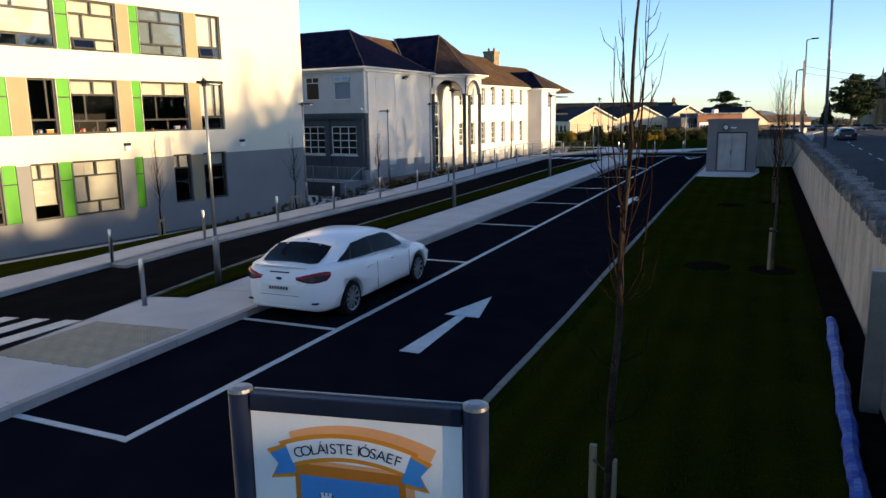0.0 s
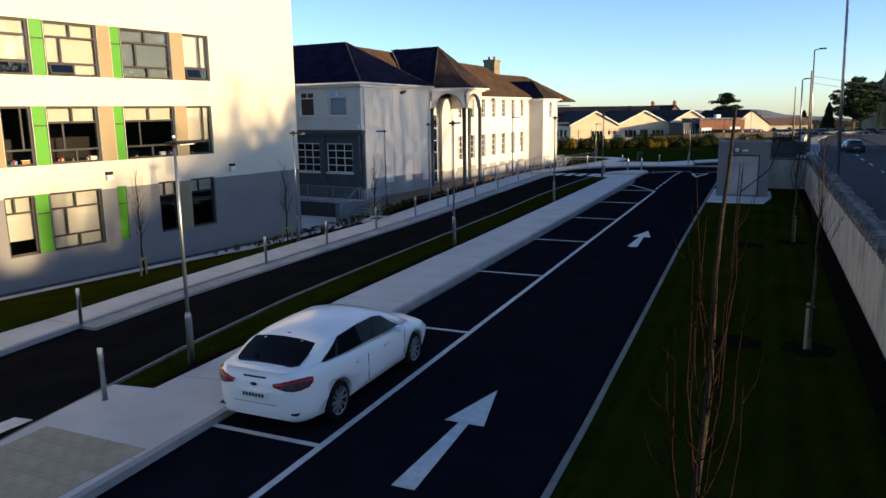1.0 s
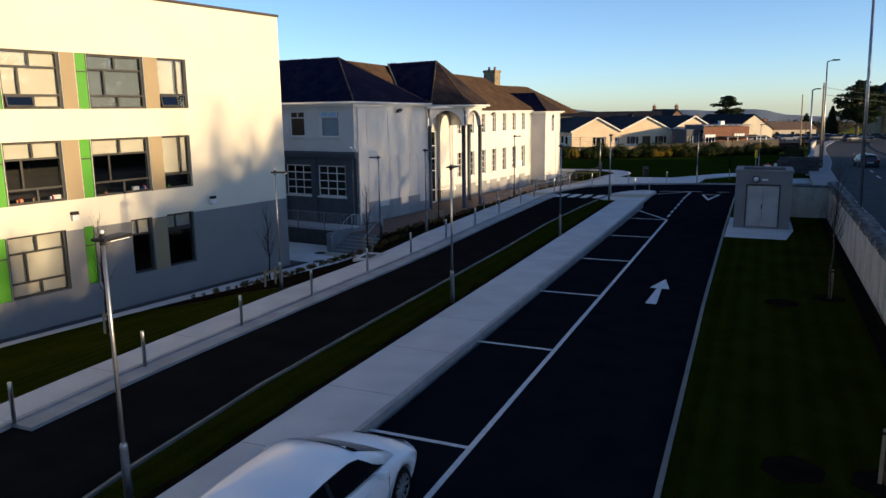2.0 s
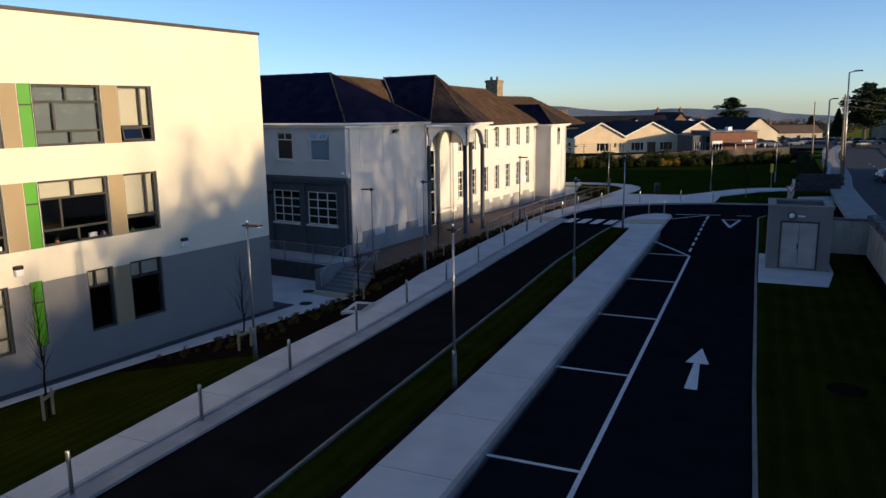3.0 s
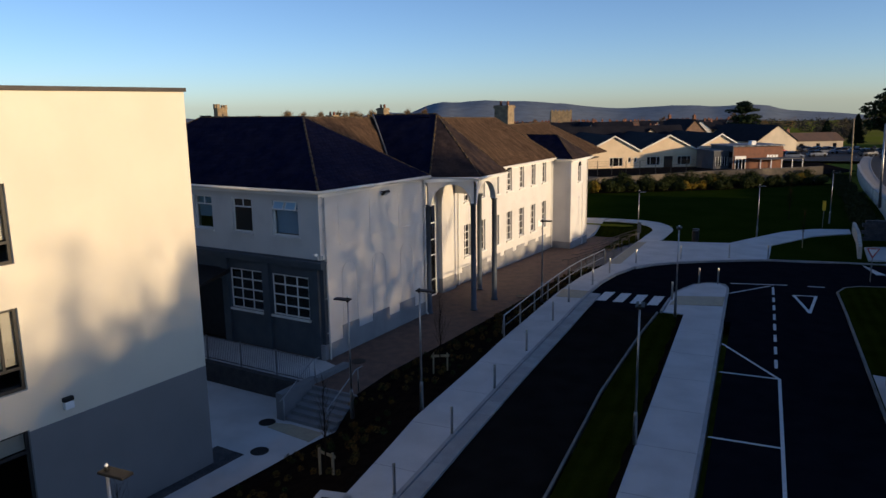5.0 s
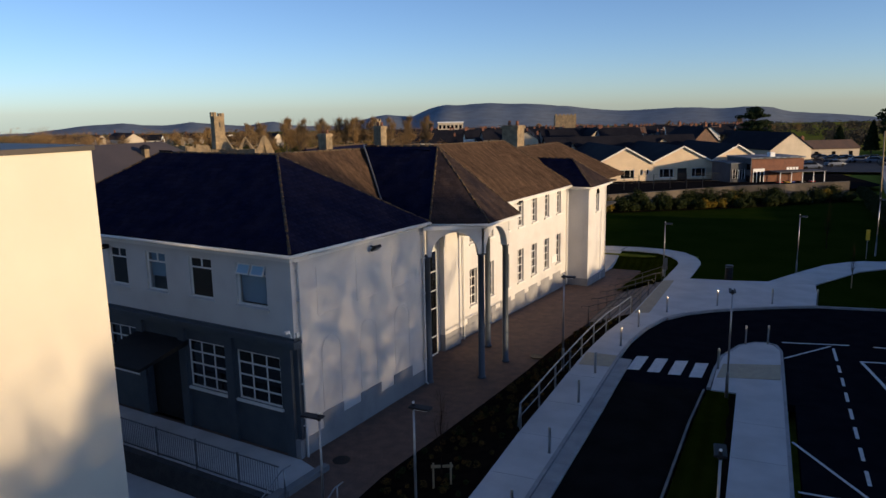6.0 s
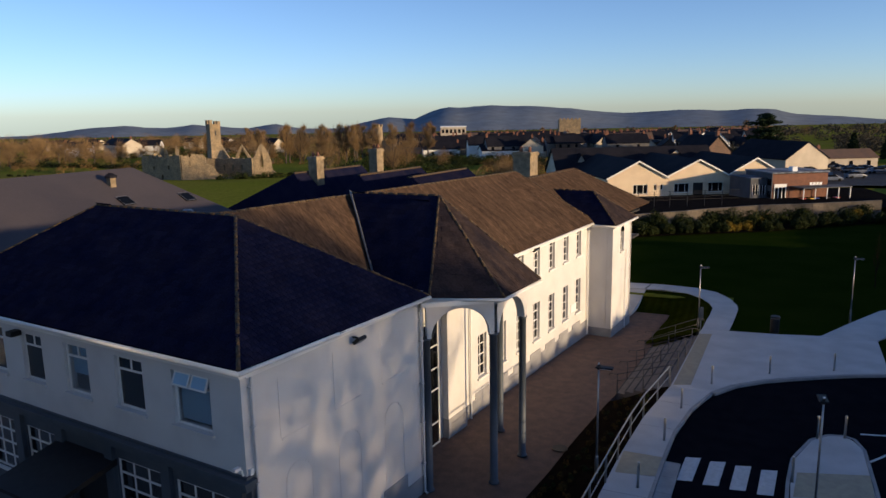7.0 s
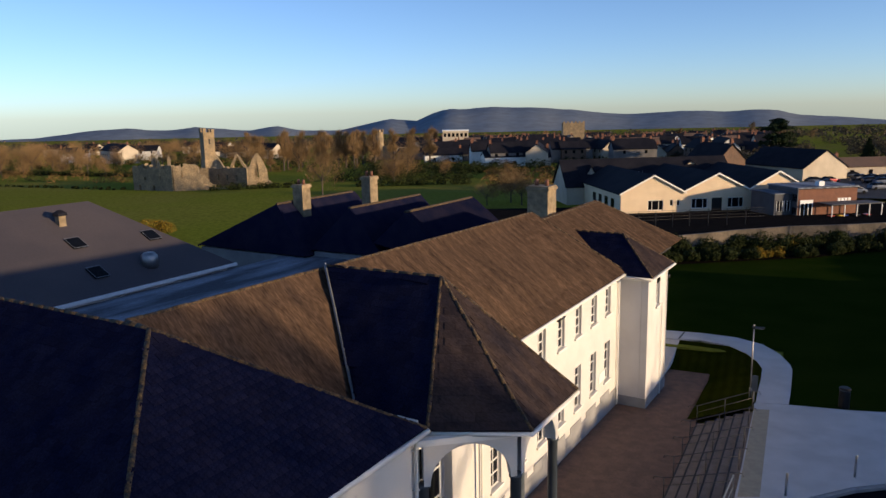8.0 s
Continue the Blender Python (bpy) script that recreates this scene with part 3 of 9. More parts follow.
me_t.materials.append(M_tactile)
for i in range(7):
    for j in range(5):
        x, y = -11.38 + 0.4 * i, -2.75 + 0.4 * j - 0.05 * i
        if x < -9.1 or i < 6:
            o_ = new("slab", me_t)
            o_.parent = tp
            o_.matrix_basis = pose(x, y, low(x, y) + 0.128, 0.3, -1.2, -2)

# saw-cut joints across the footpaths
jt = bmesh.new()
for k in range(18):
    y = -10.5 + 3.0 * k
    if y > 0.9:
        a, b = at(VERGE_R, y), at(STRIP_KR, y)
    else:
        a, b = -11.35, at(STRIP_KR, y)
    n_ = 6
    for i in range(n_):
        x0, x1 = a + 0.02 + (b - a - 0.04) * i / n_, a + 0.02 + (b - a - 0.04) * (i + 1) / n_
        z0, z1 = low(x0, y) + 0.1165, low(x1, y) + 0.1165
        jt.faces.new([jt.verts.new(q) for q in ((x0, y - 0.007, z0), (x1, y - 0.007, z1), (x1, y + 0.007, z1), (x0, y + 0.007, z0))])
for k in range(21):
    y = -8 + 3.0 * k
    a, b = at(LEFT_IN[::-1], y) + 0.02, at(LEFT_KERB, y) - 0.15
    z0, z1 = low(a, y) + 0.1165, low(b, y) + 0.1165
    jt.faces.new([jt.verts.new(q) for q in ((a, y - 0.007, z0), (b, y - 0.007, z1), (b, y + 0.007, z1), (a, y + 0.007, z0))])
tagged(part("saw_cut", jt, M_frame), "thin dark joints across the concrete footpaths", "", "", "stuff")

# ---- building helpers ----
def pierced(bm, face, plane, thick, a0, a1, z0, z1, holes):
    """A wall with openings. face E: runs along y, looks to +x; face S: runs along x, looks to -y."""
    av = sorted({a0, a1, *[h[0] for h in holes], *[h[1] for h in holes]})
    for p, q in zip(av, av[1:]):
        m = (p + q) / 2
        cuts = sorted((h[2], h[3]) for h in holes if h[0] < m < h[1])
        z = z0
        for c0, c1 in cuts + [(z1, z1)]:
            if c0 > z + 1e-6:
                if face == "E":
                    box(bm, plane - thick, plane, p, q, z, c0)
                else:
                    box(bm, p, q, plane, plane + thick, z, c0)
            z = max(z, c1)
    bmesh.ops.remove_doubles(bm, verts=bm.verts, dist=1e-5)
    return bm


def pane_box(bm, face, plane, a0, a1, z0, z1, d0, d1):
    """A box in a facade's plane: a along it, d inwards."""
    if face == "E":
        box(bm, plane - d1, plane - d0, a0, a1, z0, z1)
    else:
        box(bm, a0, a1, plane + d0, plane + d1, z0, z1)


def window(parent, face, plane, a0, a1, z0, z1, rails=(), posts=(), fw=0.06, inset=0.12, frame=None, glass=None, blind=None, blind_z=0.0, sill=None, label="", cross=(), name="window"):
    """A window in its opening: frame with bars, pane, blind and sill. rails: heights as fractions; posts: (fraction, z from, z to); cross: (height, from, to)."""
    frame, glass = frame or M_frame, glass or M_pane
    w = thing(name, label or "aluminium framed window", "window")
    del w["category"], w["label"]
    w.parent = parent
    bm = bmesh.new()
    d0, d1 = inset, inset + 0.07
    pane_box(bm, face, plane, a0, a1, z1 - fw, z1, d0, d1)
    pane_box(bm, face, plane, a0, a1, z0, z0 + fw, d0, d1)
    pane_box(bm, face, plane, a0, a0 + fw, z0 + fw, z1 - fw, d0, d1)
    pane_box(bm, face, plane, a1 - fw, a1, z0 + fw, z1 - fw, d0, d1)
    H, W = z1 - z0, a1 - a0
    for r in rails:
        pane_box(bm, face, plane, a0 + fw, a1 - fw, z0 + H * r - fw * 0.45, z0 + H * r + fw * 0.45, d0 + 0.004, d1 - 0.004)
    for f, p, q in posts:
        pane_box(bm, face, plane, a0 + W * f - fw * 0.45, a0 + W * f + fw * 0.45, z0 + H * p, z0 + H * q, d0 + 0.008, d1 - 0.008)
    part("frame", bm, frame, w)
    bm = bmesh.new()
    pane_box(bm, face, plane, a0 + fw * 0.5, a1 - fw * 0.5, z0 + fw * 0.5, z1 - fw * 0.5, d0 + 0.03, d0 + 0.04)
    part("pane", bm, glass, w).visible_shadow = False
    if blind:
        bm = bmesh.new()
        pane_box(bm, face, plane, a0 + 0.05, a1 - 0.05, z0 + H * blind_z, z1 - 0.03, d1 + 0.09, d1 + 0.10)
        part("blind", bm, blind, w)
    if sill:
        bm = bmesh.new()
        pane_box(bm, face, plane, a0 - 0.08, a1 + 0.08, z0 - 0.10, z0 - 0.002, -0.09, 0.16)
        part("sill", bm, sill, w)
    return w


# ---- new three-storey building ----
NB = thing("school_building", "three-storey cream rendered modern school block with grey base and green panels", "building", pose(-24.85, 25.5, 0, 0, 0, -8.7))
FLOORS = ((6.40, 8.49), (2.97, 5.24), (-0.45, 1.86))
# openings along the front: (from, to) per floor, in metres south of the corner
WINS = [
    [(-7.18, -5.72), (-10.35, -7.86), (-13.62, -11.42), (-17.4, -14.2), (-20.6, -18.1), (-23.9, -21.2)],
    [(-7.25, -5.80), (-10.50, -7.90), (-13.85, -11.68), (-15.6, -14.45), (-19.6, -17.0), (-23.3, -20.6)],
    [(-7.32, -5.90), (-9.08, -8.05), (-14.1, -11.88), (-15.85, -14.7), (-19.6, -17.0), (-23.3, -20.6)],
]
GREENS = [[(-10.82, -10.36), (-14.18, -13.64), (-18.08, -17.42)], [(-10.98, -10.52), (-14.43, -13.87), (-16.98, -16.4)], [(-11.16, -10.72), (-14.68, -14.12), (-16.98, -16.4)]]
TANS = [[(-7.85, -7.19), (-11.41, -10.84), (-14.19, -14.19)], [(-7.89, -7.26), (-11.67, -11.0), (-16.38, -15.62)], []]
LEN = 44
holes = []
for (z0, z1), ws, gs, ts in zip(FLOORS, WINS, GREENS, TANS):
    holes += [(a, b, z0, z1) for a, b in ws + gs]
pierced_bm = pierced(bmesh.new(), "E", 0.0, 0.35, -LEN, 0.0, 1.80, 10.80, [h for h in holes if h[2] > 1.8] + [(a, b, 1.80, 1.86) for a, b, z0, z1 in holes if z0 < 0])
part("wall", pierced_bm, M_render, NB, "cream painted render")
part("wall", pierced(bmesh.new(), "E", -0.004, 0.34, -LEN, 0.0, -1.9, 1.80, [(a, b, z0, 1.80) for a, b, z0, z1 in holes if z0 < 0]), M_greyrender, NB, "light grey rendered base")
part("wall", boxm(-16, -0.36, -0.35, 0.0, -1.9, 10.80), M_render, NB)
part("wall", boxm(-16, -15.65, -LEN, -0.36, -1.9, 10.80), M_render, NB)
part("wall", boxm(-15.6, -0.36, -LEN, -LEN + 0.35, -1.9, 10.80), M_render, NB)
part("coping", boxm(-16.05, 0.06, -LEN - 0.05, 0.06, 10.80, 10.92, 0.01), M_capping, NB, "grey metal parapet capping")
# near-black floors and a partition added inside to make the rooms dark
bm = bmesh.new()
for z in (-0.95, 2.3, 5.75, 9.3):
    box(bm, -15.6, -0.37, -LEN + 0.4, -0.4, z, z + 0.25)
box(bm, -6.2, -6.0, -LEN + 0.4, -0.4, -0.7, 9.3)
part("storey_slab", bm, M_inside, NB, "near-black floors and partition standing for dim rooms")
for fl, ((z0, z1), ws, gs, ts) in enumerate(zip(FLOORS, WINS, GREENS, TANS)):
    for k, (a, b) in enumerate(ws):
        wide = b - a > 1.6
        if wide:
            rails = (0.72, 0.24)
            posts = ((0.5, 0.74, 1.0), (0.30, 0.24, 0.72), (0.52, 0.0, 0.24))
        else:
            rails = (0.72,) if fl == 2 else (0.27,)
            posts = ((0.68, 0.27, 1.0),) if fl < 2 else ((0.36, 0.72, 1.0),)
        # (0, 1) has no blind: its grey-blue sheet stands for a reflection
        bl = {(0, 0): (M_blind, 0.3), (0, 1): (M_greyfill, 0.04), (0, 2): (M_blind, 0.05), (0, 3): (M_blind, 0.28), (0, 4): (M_blind, 0.2), (1, 0): (M_blind, 0.3), (1, 1): (M_blind, 0.70), (1, 2): (M_blind, 0.72), (2, 1): (M_blind, 0.70), (2, 2): (M_blind, 0.03), (2, 3): (M_blind, 0.25), (2, 0): (M_blind, 0.74), (2, 4): (M_blind, 0.2)}.get((fl, k))
        window(NB, "E", 0.0, a, b, z0, z1, rails, posts, 0.085, 0.10, blind=bl[0] if bl else None, blind_z=bl[1] if bl else 0)
    for a, b in gs:
        bm = bmesh.new()
        pane_box(bm, "E", 0.0, a, b, z0, z1, 0.06, 0.16)
        g = part("green_panel", bm, M_green, NB, "bright green cladding panel")
        bm = bmesh.new()
        pane_box(bm, "E", 0.0, a - 0.03, b + 0.03, z0 + 0.66 * (z1 - z0), z0 + 0.66 * (z1 - z0) + 0.05, 0.03, 0.08)
        pane_box(bm, "E", 0.0, a, a + 0.035, z0, z1, 0.04, 0.09)
        part("trim", bm, M_frame, g)
    for a, b in ts:
        if b > a:
            bm = bmesh.new()
            pane_box(bm, "E", 0.0, a, b, z0, z1, -0.004, 0.05)
            part("tan_panel", bm, M_tan, NB, "tan render panel between windows")
# tan panel either side of ground-floor openings
for a, b in ((-8.03, -7.34),):
    bm = bmesh.new()
    pane_box(bm, "E", 0.0, a, b, -0.45, 1.78, -0.004, 0.05)
    part("tan_panel", bm, M_tan, NB)


# bottom lights that stand ajar
for a, b, z0, z1 in ((-13.52, -12.52, 6.47, 6.88), (-7.10, -6.24, 6.47, 6.94)):
    bm, gl = bmesh.new(), bmesh.new()
    h_ = z1 - z0
    for q in ((a, b, -0.06, 0.0), (a, b, -h_, -h_ + 0.06), (a, a + 0.06, -h_ + 0.06, -0.06), (b - 0.06, b, -h_ + 0.06, -0.06)):
        box(bm, -0.03, 0.02, q[0], q[1], q[2], q[3])
    box(gl, -0.008, 0.004, a + 0.06, b - 0.06, -h_ + 0.06, -0.06)
    for g_ in (bm, gl):
        bmesh.ops.transform(g_, matrix=pose(-0.07, 0, z1, 0, -13, 0), verts=g_.verts)
    sash = part("sash", bm, M_frame, NB, "dark grey bottom light standing ajar")
    part("pane", gl, M_paned, sash)


def sill_thing(kind, y, z, material):
    """A small thing on the inner sill of a classroom window."""
    m = NB.matrix_world @ pose(-0.255, y, z)
    if kind == "pot":
        t = thing("plant_pot", "small plant pot on a classroom window sill", "plant pot", m)
        part("pot", tube(bmesh.new(), [(0, 0, 0), (0, 0, 0.14), (0, 0, 0.145)], [0.05, 0.075, 0.06], 12), material, t)
        bm = bmesh.new()
        leaf_tip = random.Random(int(-y * 100))
        for k in range(16):
            a_, l_ = leaf_tip.uniform(0, 6.283), leaf_tip.uniform(0.08, 0.17)
            p_, q_ = Vector((0, 0, 0.14)), Vector((math.cos(a_) * l_ * 0.5, math.sin(a_) * l_, 0.14 + l_))
            w_ = Vector((-math.sin(a_), math.cos(a_), 0)) * 0.02
            poly(bm, [p_ - w_, p_ + w_, q_ + w_ * 0.4, q_ - w_ * 0.4])
        part("leaves", bm, M_shrub, t)
    elif kind == "books":
        t = thing("book_stack", "uneven stack of books on a classroom window sill", "books", m)
        for k in range(5):
            part("book", boxm(-0.055, 0.055, -0.12 + 0.05 * k, -0.075 + 0.05 * k, 0, 0.20 + 0.03 * (k * 7 % 3), 0.004), (material, M_navy, M_red, M_blind)[k % 4], t)
    else:
        t = thing("box_file", "plain storage box on a classroom window sill", "box", m)
        part("box", boxm(-0.055, 0.055, -0.15, 0.15, 0, 0.20, 0.008), material, t)
        part("lid", boxm(-0.062, 0.062, -0.157, 0.157, 0.201, 0.23, 0.006), M_signwhite, t)


for kind, y, z, material in (("box", -8.55, 2.97, M_signwhite), ("pot", -9.1, 2.97, M_frame), ("books", -8.15, 2.97, M_blue), ("pot", -9.9, 2.97, M_brown), ("books", -12.1, 2.97, M_signwhite), ("books", -12.75, 2.97, M_tan), ("books", -13.35, 2.97, M_brown), ("box", -11.95, 2.97, M_signwhite), ("box", -14.75, 2.97, M_orange), ("books", -15.2, 2.97, M_skyblue), ("pot", -6.9, 2.97, M_green), ("books", -17.6, 2.97, M_signwhite), ("box", -18.6, 2.97, M_tan)):
    sill_thing(kind, y, z, material)


def bulkhead(parent, y, z):
    bl = thing("bulkhead_light", "", "")
    bl.parent = parent
    part("housing", boxm(0.0, 0.14, y - 0.15, y + 0.15, z + 0.07, z + 0.20, 0.03), M_black, bl)
    part("diffuser", boxm(0.0, 0.15, y - 0.135, y + 0.135, z - 0.15, z + 0.065, 0.03), M_lens, bl)


for y, z in ((-4.8, 2.22), (-11.5, 2.32), (-18.2, 2.3)):
    bulkhead(NB, y, z)
bm = bmesh.new()
rnd = random.Random(3)
box(bm, 0.01, 0.46, -LEN, 0.95, -1.80, -1.742)
box(bm, -0.9, 0.0, 0.02, 0.95, -1.80, -1.742)
for k in range(2600):
    y = 0.95 - 26 * rnd.random() ** 1.4
    x = rnd.uniform(0.02, 0.45)
    q = rnd.uniform(0.012, 0.030)
    h = rnd.uniform(0.6, 1.2) * q
    v = [bm.verts.new((x + q * math.cos(a) * rnd.uniform(0.7, 1.2), y + q * math.sin(a) * rnd.uniform(0.7, 1.2), -1.742)) for a in (0, 1.26, 2.5, 3.77, 5.0)]
    t_ = bm.verts.new((x, y, -1.742 + h))
    for i in range(5):
        bm.faces.new((v[i], v[(i + 1) % 5], t_))
gb = part("gravel_margin", bm, M_darkstone)
gb.matrix_world = pose(-24.85, 25.5, 0, 0, 0, -8.7)
tagged(gb, "strip of dark gravel at the building's foot", "", "", "stuff")

# yard, sloping grass and planting between the buildings and the footpath
PATH_OUT = [(-26.9, 6.0), (-26.2, 10.5), (-25.63, 13.7), (-24.96, 17.3), (-24.41, 19.4), (-23.74, 21.7), (-23.0, 25.2), (-22.5, 28.2), (-22.2, 29.2)]
slab("yard_paving", [(-34, -20), (-29.5, -20)] + PATH_OUT + [(-24.4, 31.5), (-60, 36), (-60, 25)], -2.2, -1.75, M_concrete, "pale concrete path and yard beside the school")


def slope_strip(name, inner, outer, zi, zo, material, label, drop=0.0):
    """A sloping sheet between two polylines with the same count of points."""
    bm = bmesh.new()
    n = 8
    rows = []
    for (xa, ya), (xb, yb), a, b in zip(inner, outer, zi, zo):
        row = []
        for k in range(n + 1):
            f = k / n
            x, y = xa + (xb - xa) * f, ya + (yb - ya) * f
            s = f * f * (3 - 2 * f)
            row.append(bm.verts.new((x, y, a + (b - a) * (0.5 * s + 0.5 * f) + 0.04 * noise.noise((x, y, 1.3)) * min(1, f * 4, (1 - f) * 4))))
        rows.append(row)
    for r, q in zip(rows, rows[1:]):
        for k in range(n):
            bm.faces.new((r[k], r[k + 1], q[k + 1], q[k]))
    return tagged(part(name, bm, material, smooth=True), label, "", "", "structure")


def resample(pts, ys):
    return [(float(np.interp(y, [p[1] for p in pts], [p[0] for p in pts])), y) for y in ys]


LIN = LEFT_IN[::-1]
ys = [-14, -8, -4, 0, 3, 6, 9, 12, 15, 16.2]
po = [(-29, -20)] + PATH_OUT
slope_strip("grass_bank", resample(po, ys), resample(LIN, ys), [-1.74] * 10, [0.09 + low(-18, y) for y in ys], M_lawn, "mown grass bank below the footpath")
ys = [16.2, 18, 20, 22, 24, 26, 28, 29.2]
slope_strip("planting_bed", resample(po, ys), resample(LIN, ys), [-1.74] * 8, [0.10 + low(-18, y) for y in ys], M_soil, "dark sloping planting bed with russet plants")

# ---- old two-storey school ----
OB_M = pose(-25.5, 33.7, 0, 0, 0, -7.0)
OB = thing("old_school_building", "white painted two-storey school with slate roofs and arched porch", "building", OB_M)
TZ = -0.90        # terrace level
E1, R1 = 6.80, 9.82   # eaves and ridge of the south block
E2 = 6.10             # eaves of the long range
FX = -1.80            # face of the long range
up_s = [(-2.70, -1.18), (-5.22, -3.96), (-7.75, -6.55), (-10.1, -8.95), (-12.4, -11.2)]
lo_s = [(-3.08, -0.88), (-5.78, -3.68), (-10.75, -8.85), (-13.1, -11.3)]
DOOR_S = (-8.35, -6.25)
# south face
part("wall", pierced(bmesh.new(), "S", 0.0, 0.35, -16.0, 0.0, 3.70, E1, [(a, b, 4.62, 6.22) for a, b in up_s]), M_oldwall, OB, "white painted render")
part("wall", pierced(bmesh.new(), "S", 0.12, 0.30, -16.0, 0.0, -2.0, 3.32, [(a, b, 0.84, 2.80) for a, b in lo_s] + [(*DOOR_S, TZ, 2.2)]), M_bluegrey, OB, "blue-grey painted ground floor")
for x in (-0.42, -3.38, -6.02, -8.6, -11.02, -13.4):
    part("pilaster", boxm(x - 0.20, x + 0.20, -0.02, 0.13, -2.0, 3.32, 0.01), M_bluegrey, OB)
bm = bmesh.new()
box(bm, -16.0, 0.12, -0.16, 0.2, 3.32, 3.50)
box(bm, -16.0, 0.18, -0.24, 0.2, 3.50, 3.62)
box(bm, -16.0, 0.05, -0.06, 0.2, 3.62, 3.70)
part("cornice", bm, M_bluegrey, OB, "blue-grey shopfront style cornice")
for k, (a, b) in enumerate(up_s):
    window(OB, "S", 0.0, a, b, 4.62, 6.22, (0.74,), ((0.5, 0.74, 1.0),), 0.07, 0.10, M_white, M_pane if k in (0, 2) else M_paned, M_bluepane if k in (0, 2) else None, 0.06 if k == 0 else 0.35, M_oldwall)
# top lights of the first window stand open
for a, b in ((-2.62, -1.97), (-1.91, -1.26)):
    bm, gl = bmesh.new(), bmesh.new()
    for q in ((a, b, 0.0, 0.05), (a, b, -0.36, -0.31), (a, a + 0.05, -0.31, 0.0), (b - 0.05, b, -0.31, 0.0)):
        box(bm, q[0], q[1], -0.025, 0.02, q[2], q[3])
    box(gl, a + 0.05, b - 0.05, -0.008, 0.004, -0.31, 0.0)
    for g_ in (bm, gl):
        bmesh.ops.transform(g_, matrix=pose(0, 0.07, 6.14, -24), verts=g_.verts)
    tl_ = part("top_light", bm, M_white, OB, "white top light standing open")
    # opaque blue stands for the sky this pane mirrors
    part("pane", gl, M_bluepane, tl_)
for a, b in lo_s:
    window(OB, "S", 0.12, a, b, 0.84, 2.80, (0.25, 0.5, 0.75), ((1 / 3, 0, 1), (2 / 3, 0, 1)), 0.07, 0.06, M_white, M_paned, None, 0, M_white)
# shade under the canopy is put into the doors' black
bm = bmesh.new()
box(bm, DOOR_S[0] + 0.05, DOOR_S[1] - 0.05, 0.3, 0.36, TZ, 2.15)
part("door", bm, M_black, OB, "entrance doors coloured black for the shade they stand in")
bm = bmesh.new()
poly(bm, [(-8.75, 0.1, 2.75), (-5.75, 0.1, 2.75), (-5.75, -2.2, 2.25), (-8.75, -2.2, 2.25)], [(-8.75, -2.2, 2.13), (-5.75, -2.2, 2.13), (-5.75, 0.1, 2.55), (-8.75, 0.1, 2.55)], [(-8.75, -2.2, 2.25), (-5.75, -2.2, 2.25), (-5.75, -2.2, 2.13), (-8.75, -2.2, 2.13)], [(-5.75, -2.2, 2.25), (-5.75, 0.1, 2.75), (-5.75, 0.1, 2.55), (-5.75, -2.2, 2.13)], [(-8.75, 0.1, 2.75), (-8.75, -2.2, 2.25), (-8.75, -2.2, 2.13), (-8.75, 0.1, 2.55)])
part("canopy", bm, M_black, OB, "black entrance canopy")

# east face of the south block, blank, with blocked-up window reliefs and stepped plinth
part("wall", boxm(-0.36, 0.0, 0.36, 8.75, -2.0, E1), M_oldwall, OB)
for v in (1.98, 4.32, 6.75):
    bm = bmesh.new()
    box(bm, -0.005, 0.022, v - 0.62, v + 0.62, 4.16, 4.22)
    box(bm, -0.005, 0.012, v - 0.66, v - 0.62, 4.2, 6.0)
    part("blind_sill", bm, M_oldwall, OB)
    bm = bmesh.new()
    r = 0.55
    arc = [(v - r * math.cos(math.pi * k / 12), 2.74 + r * math.sin(math.pi * k / 12)) for k in range(13)]
    for (ya, za), (yb, zb) in zip(arc, arc[1:]):
        box(bm, -0.004, 0.012, min(ya, yb), max(ya, yb), min(za, zb) - 0.012, max(za, zb) + 0.012)
    box(bm, -0.004, 0.010, v - r - 0.015, v - r + 0.015, 0.5, 2.74)
    box(bm, -0.004, 0.010, v + r - 0.015, v + r + 0.015, 0.5, 2.74)
    part("blind_arch", bm, M_oldwall, OB)
for v0, v1, z in ((0.0, 1.32, -0.2), (1.32, 2.55, 0.42), (2.55, 3.68, 0.0), (3.68, 5.07, 0.36), (5.07, 6.02, -0.1), (6.02, 7.45, 0.32), (7.45, 8.76, -0.22)):
    part("plinth", boxm(-0.3, 0.03, v0, v1, -2.0, z), M_plinth, OB, "grey painted plinth")
part("downpipe", tube(bmesh.new(), [(0.12, 0.28, E1 - 0.1), (0.10, 0.28, 6.3), (0.10, 0.28, TZ)], [0.045] * 3), M_oldwall, OB, "white painted downpipe")
bm = bmesh.new()
tube(bm, [(0.12, 8.35, E1 - 0.15), (0.10, 8.45, 6.3), (0.10, 8.45, TZ + 0.1), (0.22, 8.45, TZ + 0.02)], [0.045] * 4)
part("downpipe", bm, M_oldwall, OB, "white painted downpipe")


part("junction_box", boxm(0.0, 0.10, 0.05, 0.18, 3.72, 3.90, 0.015), M_white, OB, "small white junction box")
bm = bmesh.new()
tube(bm, [(-0.12, -0.02, 3.70), (-0.12, -0.05, 3.86), (-0.12, -0.18, 3.95)], [0.03, 0.03, 0.045], 8)
box(bm, -0.19, -0.05, -0.34, -0.12, 3.93, 4.02, 0.02)
part("camera_housing", bm, M_white, OB, "small white security camera on the cornice")
for z_ in (0.3, 1.9, 3.4, 5.0, 6.1):
    for v_ in (0.28, 8.45):
        part("pipe_clip", boxm(0.0, 0.155, v_ - 0.065, v_ + 0.065, z_, z_ + 0.04), M_oldwall, OB)


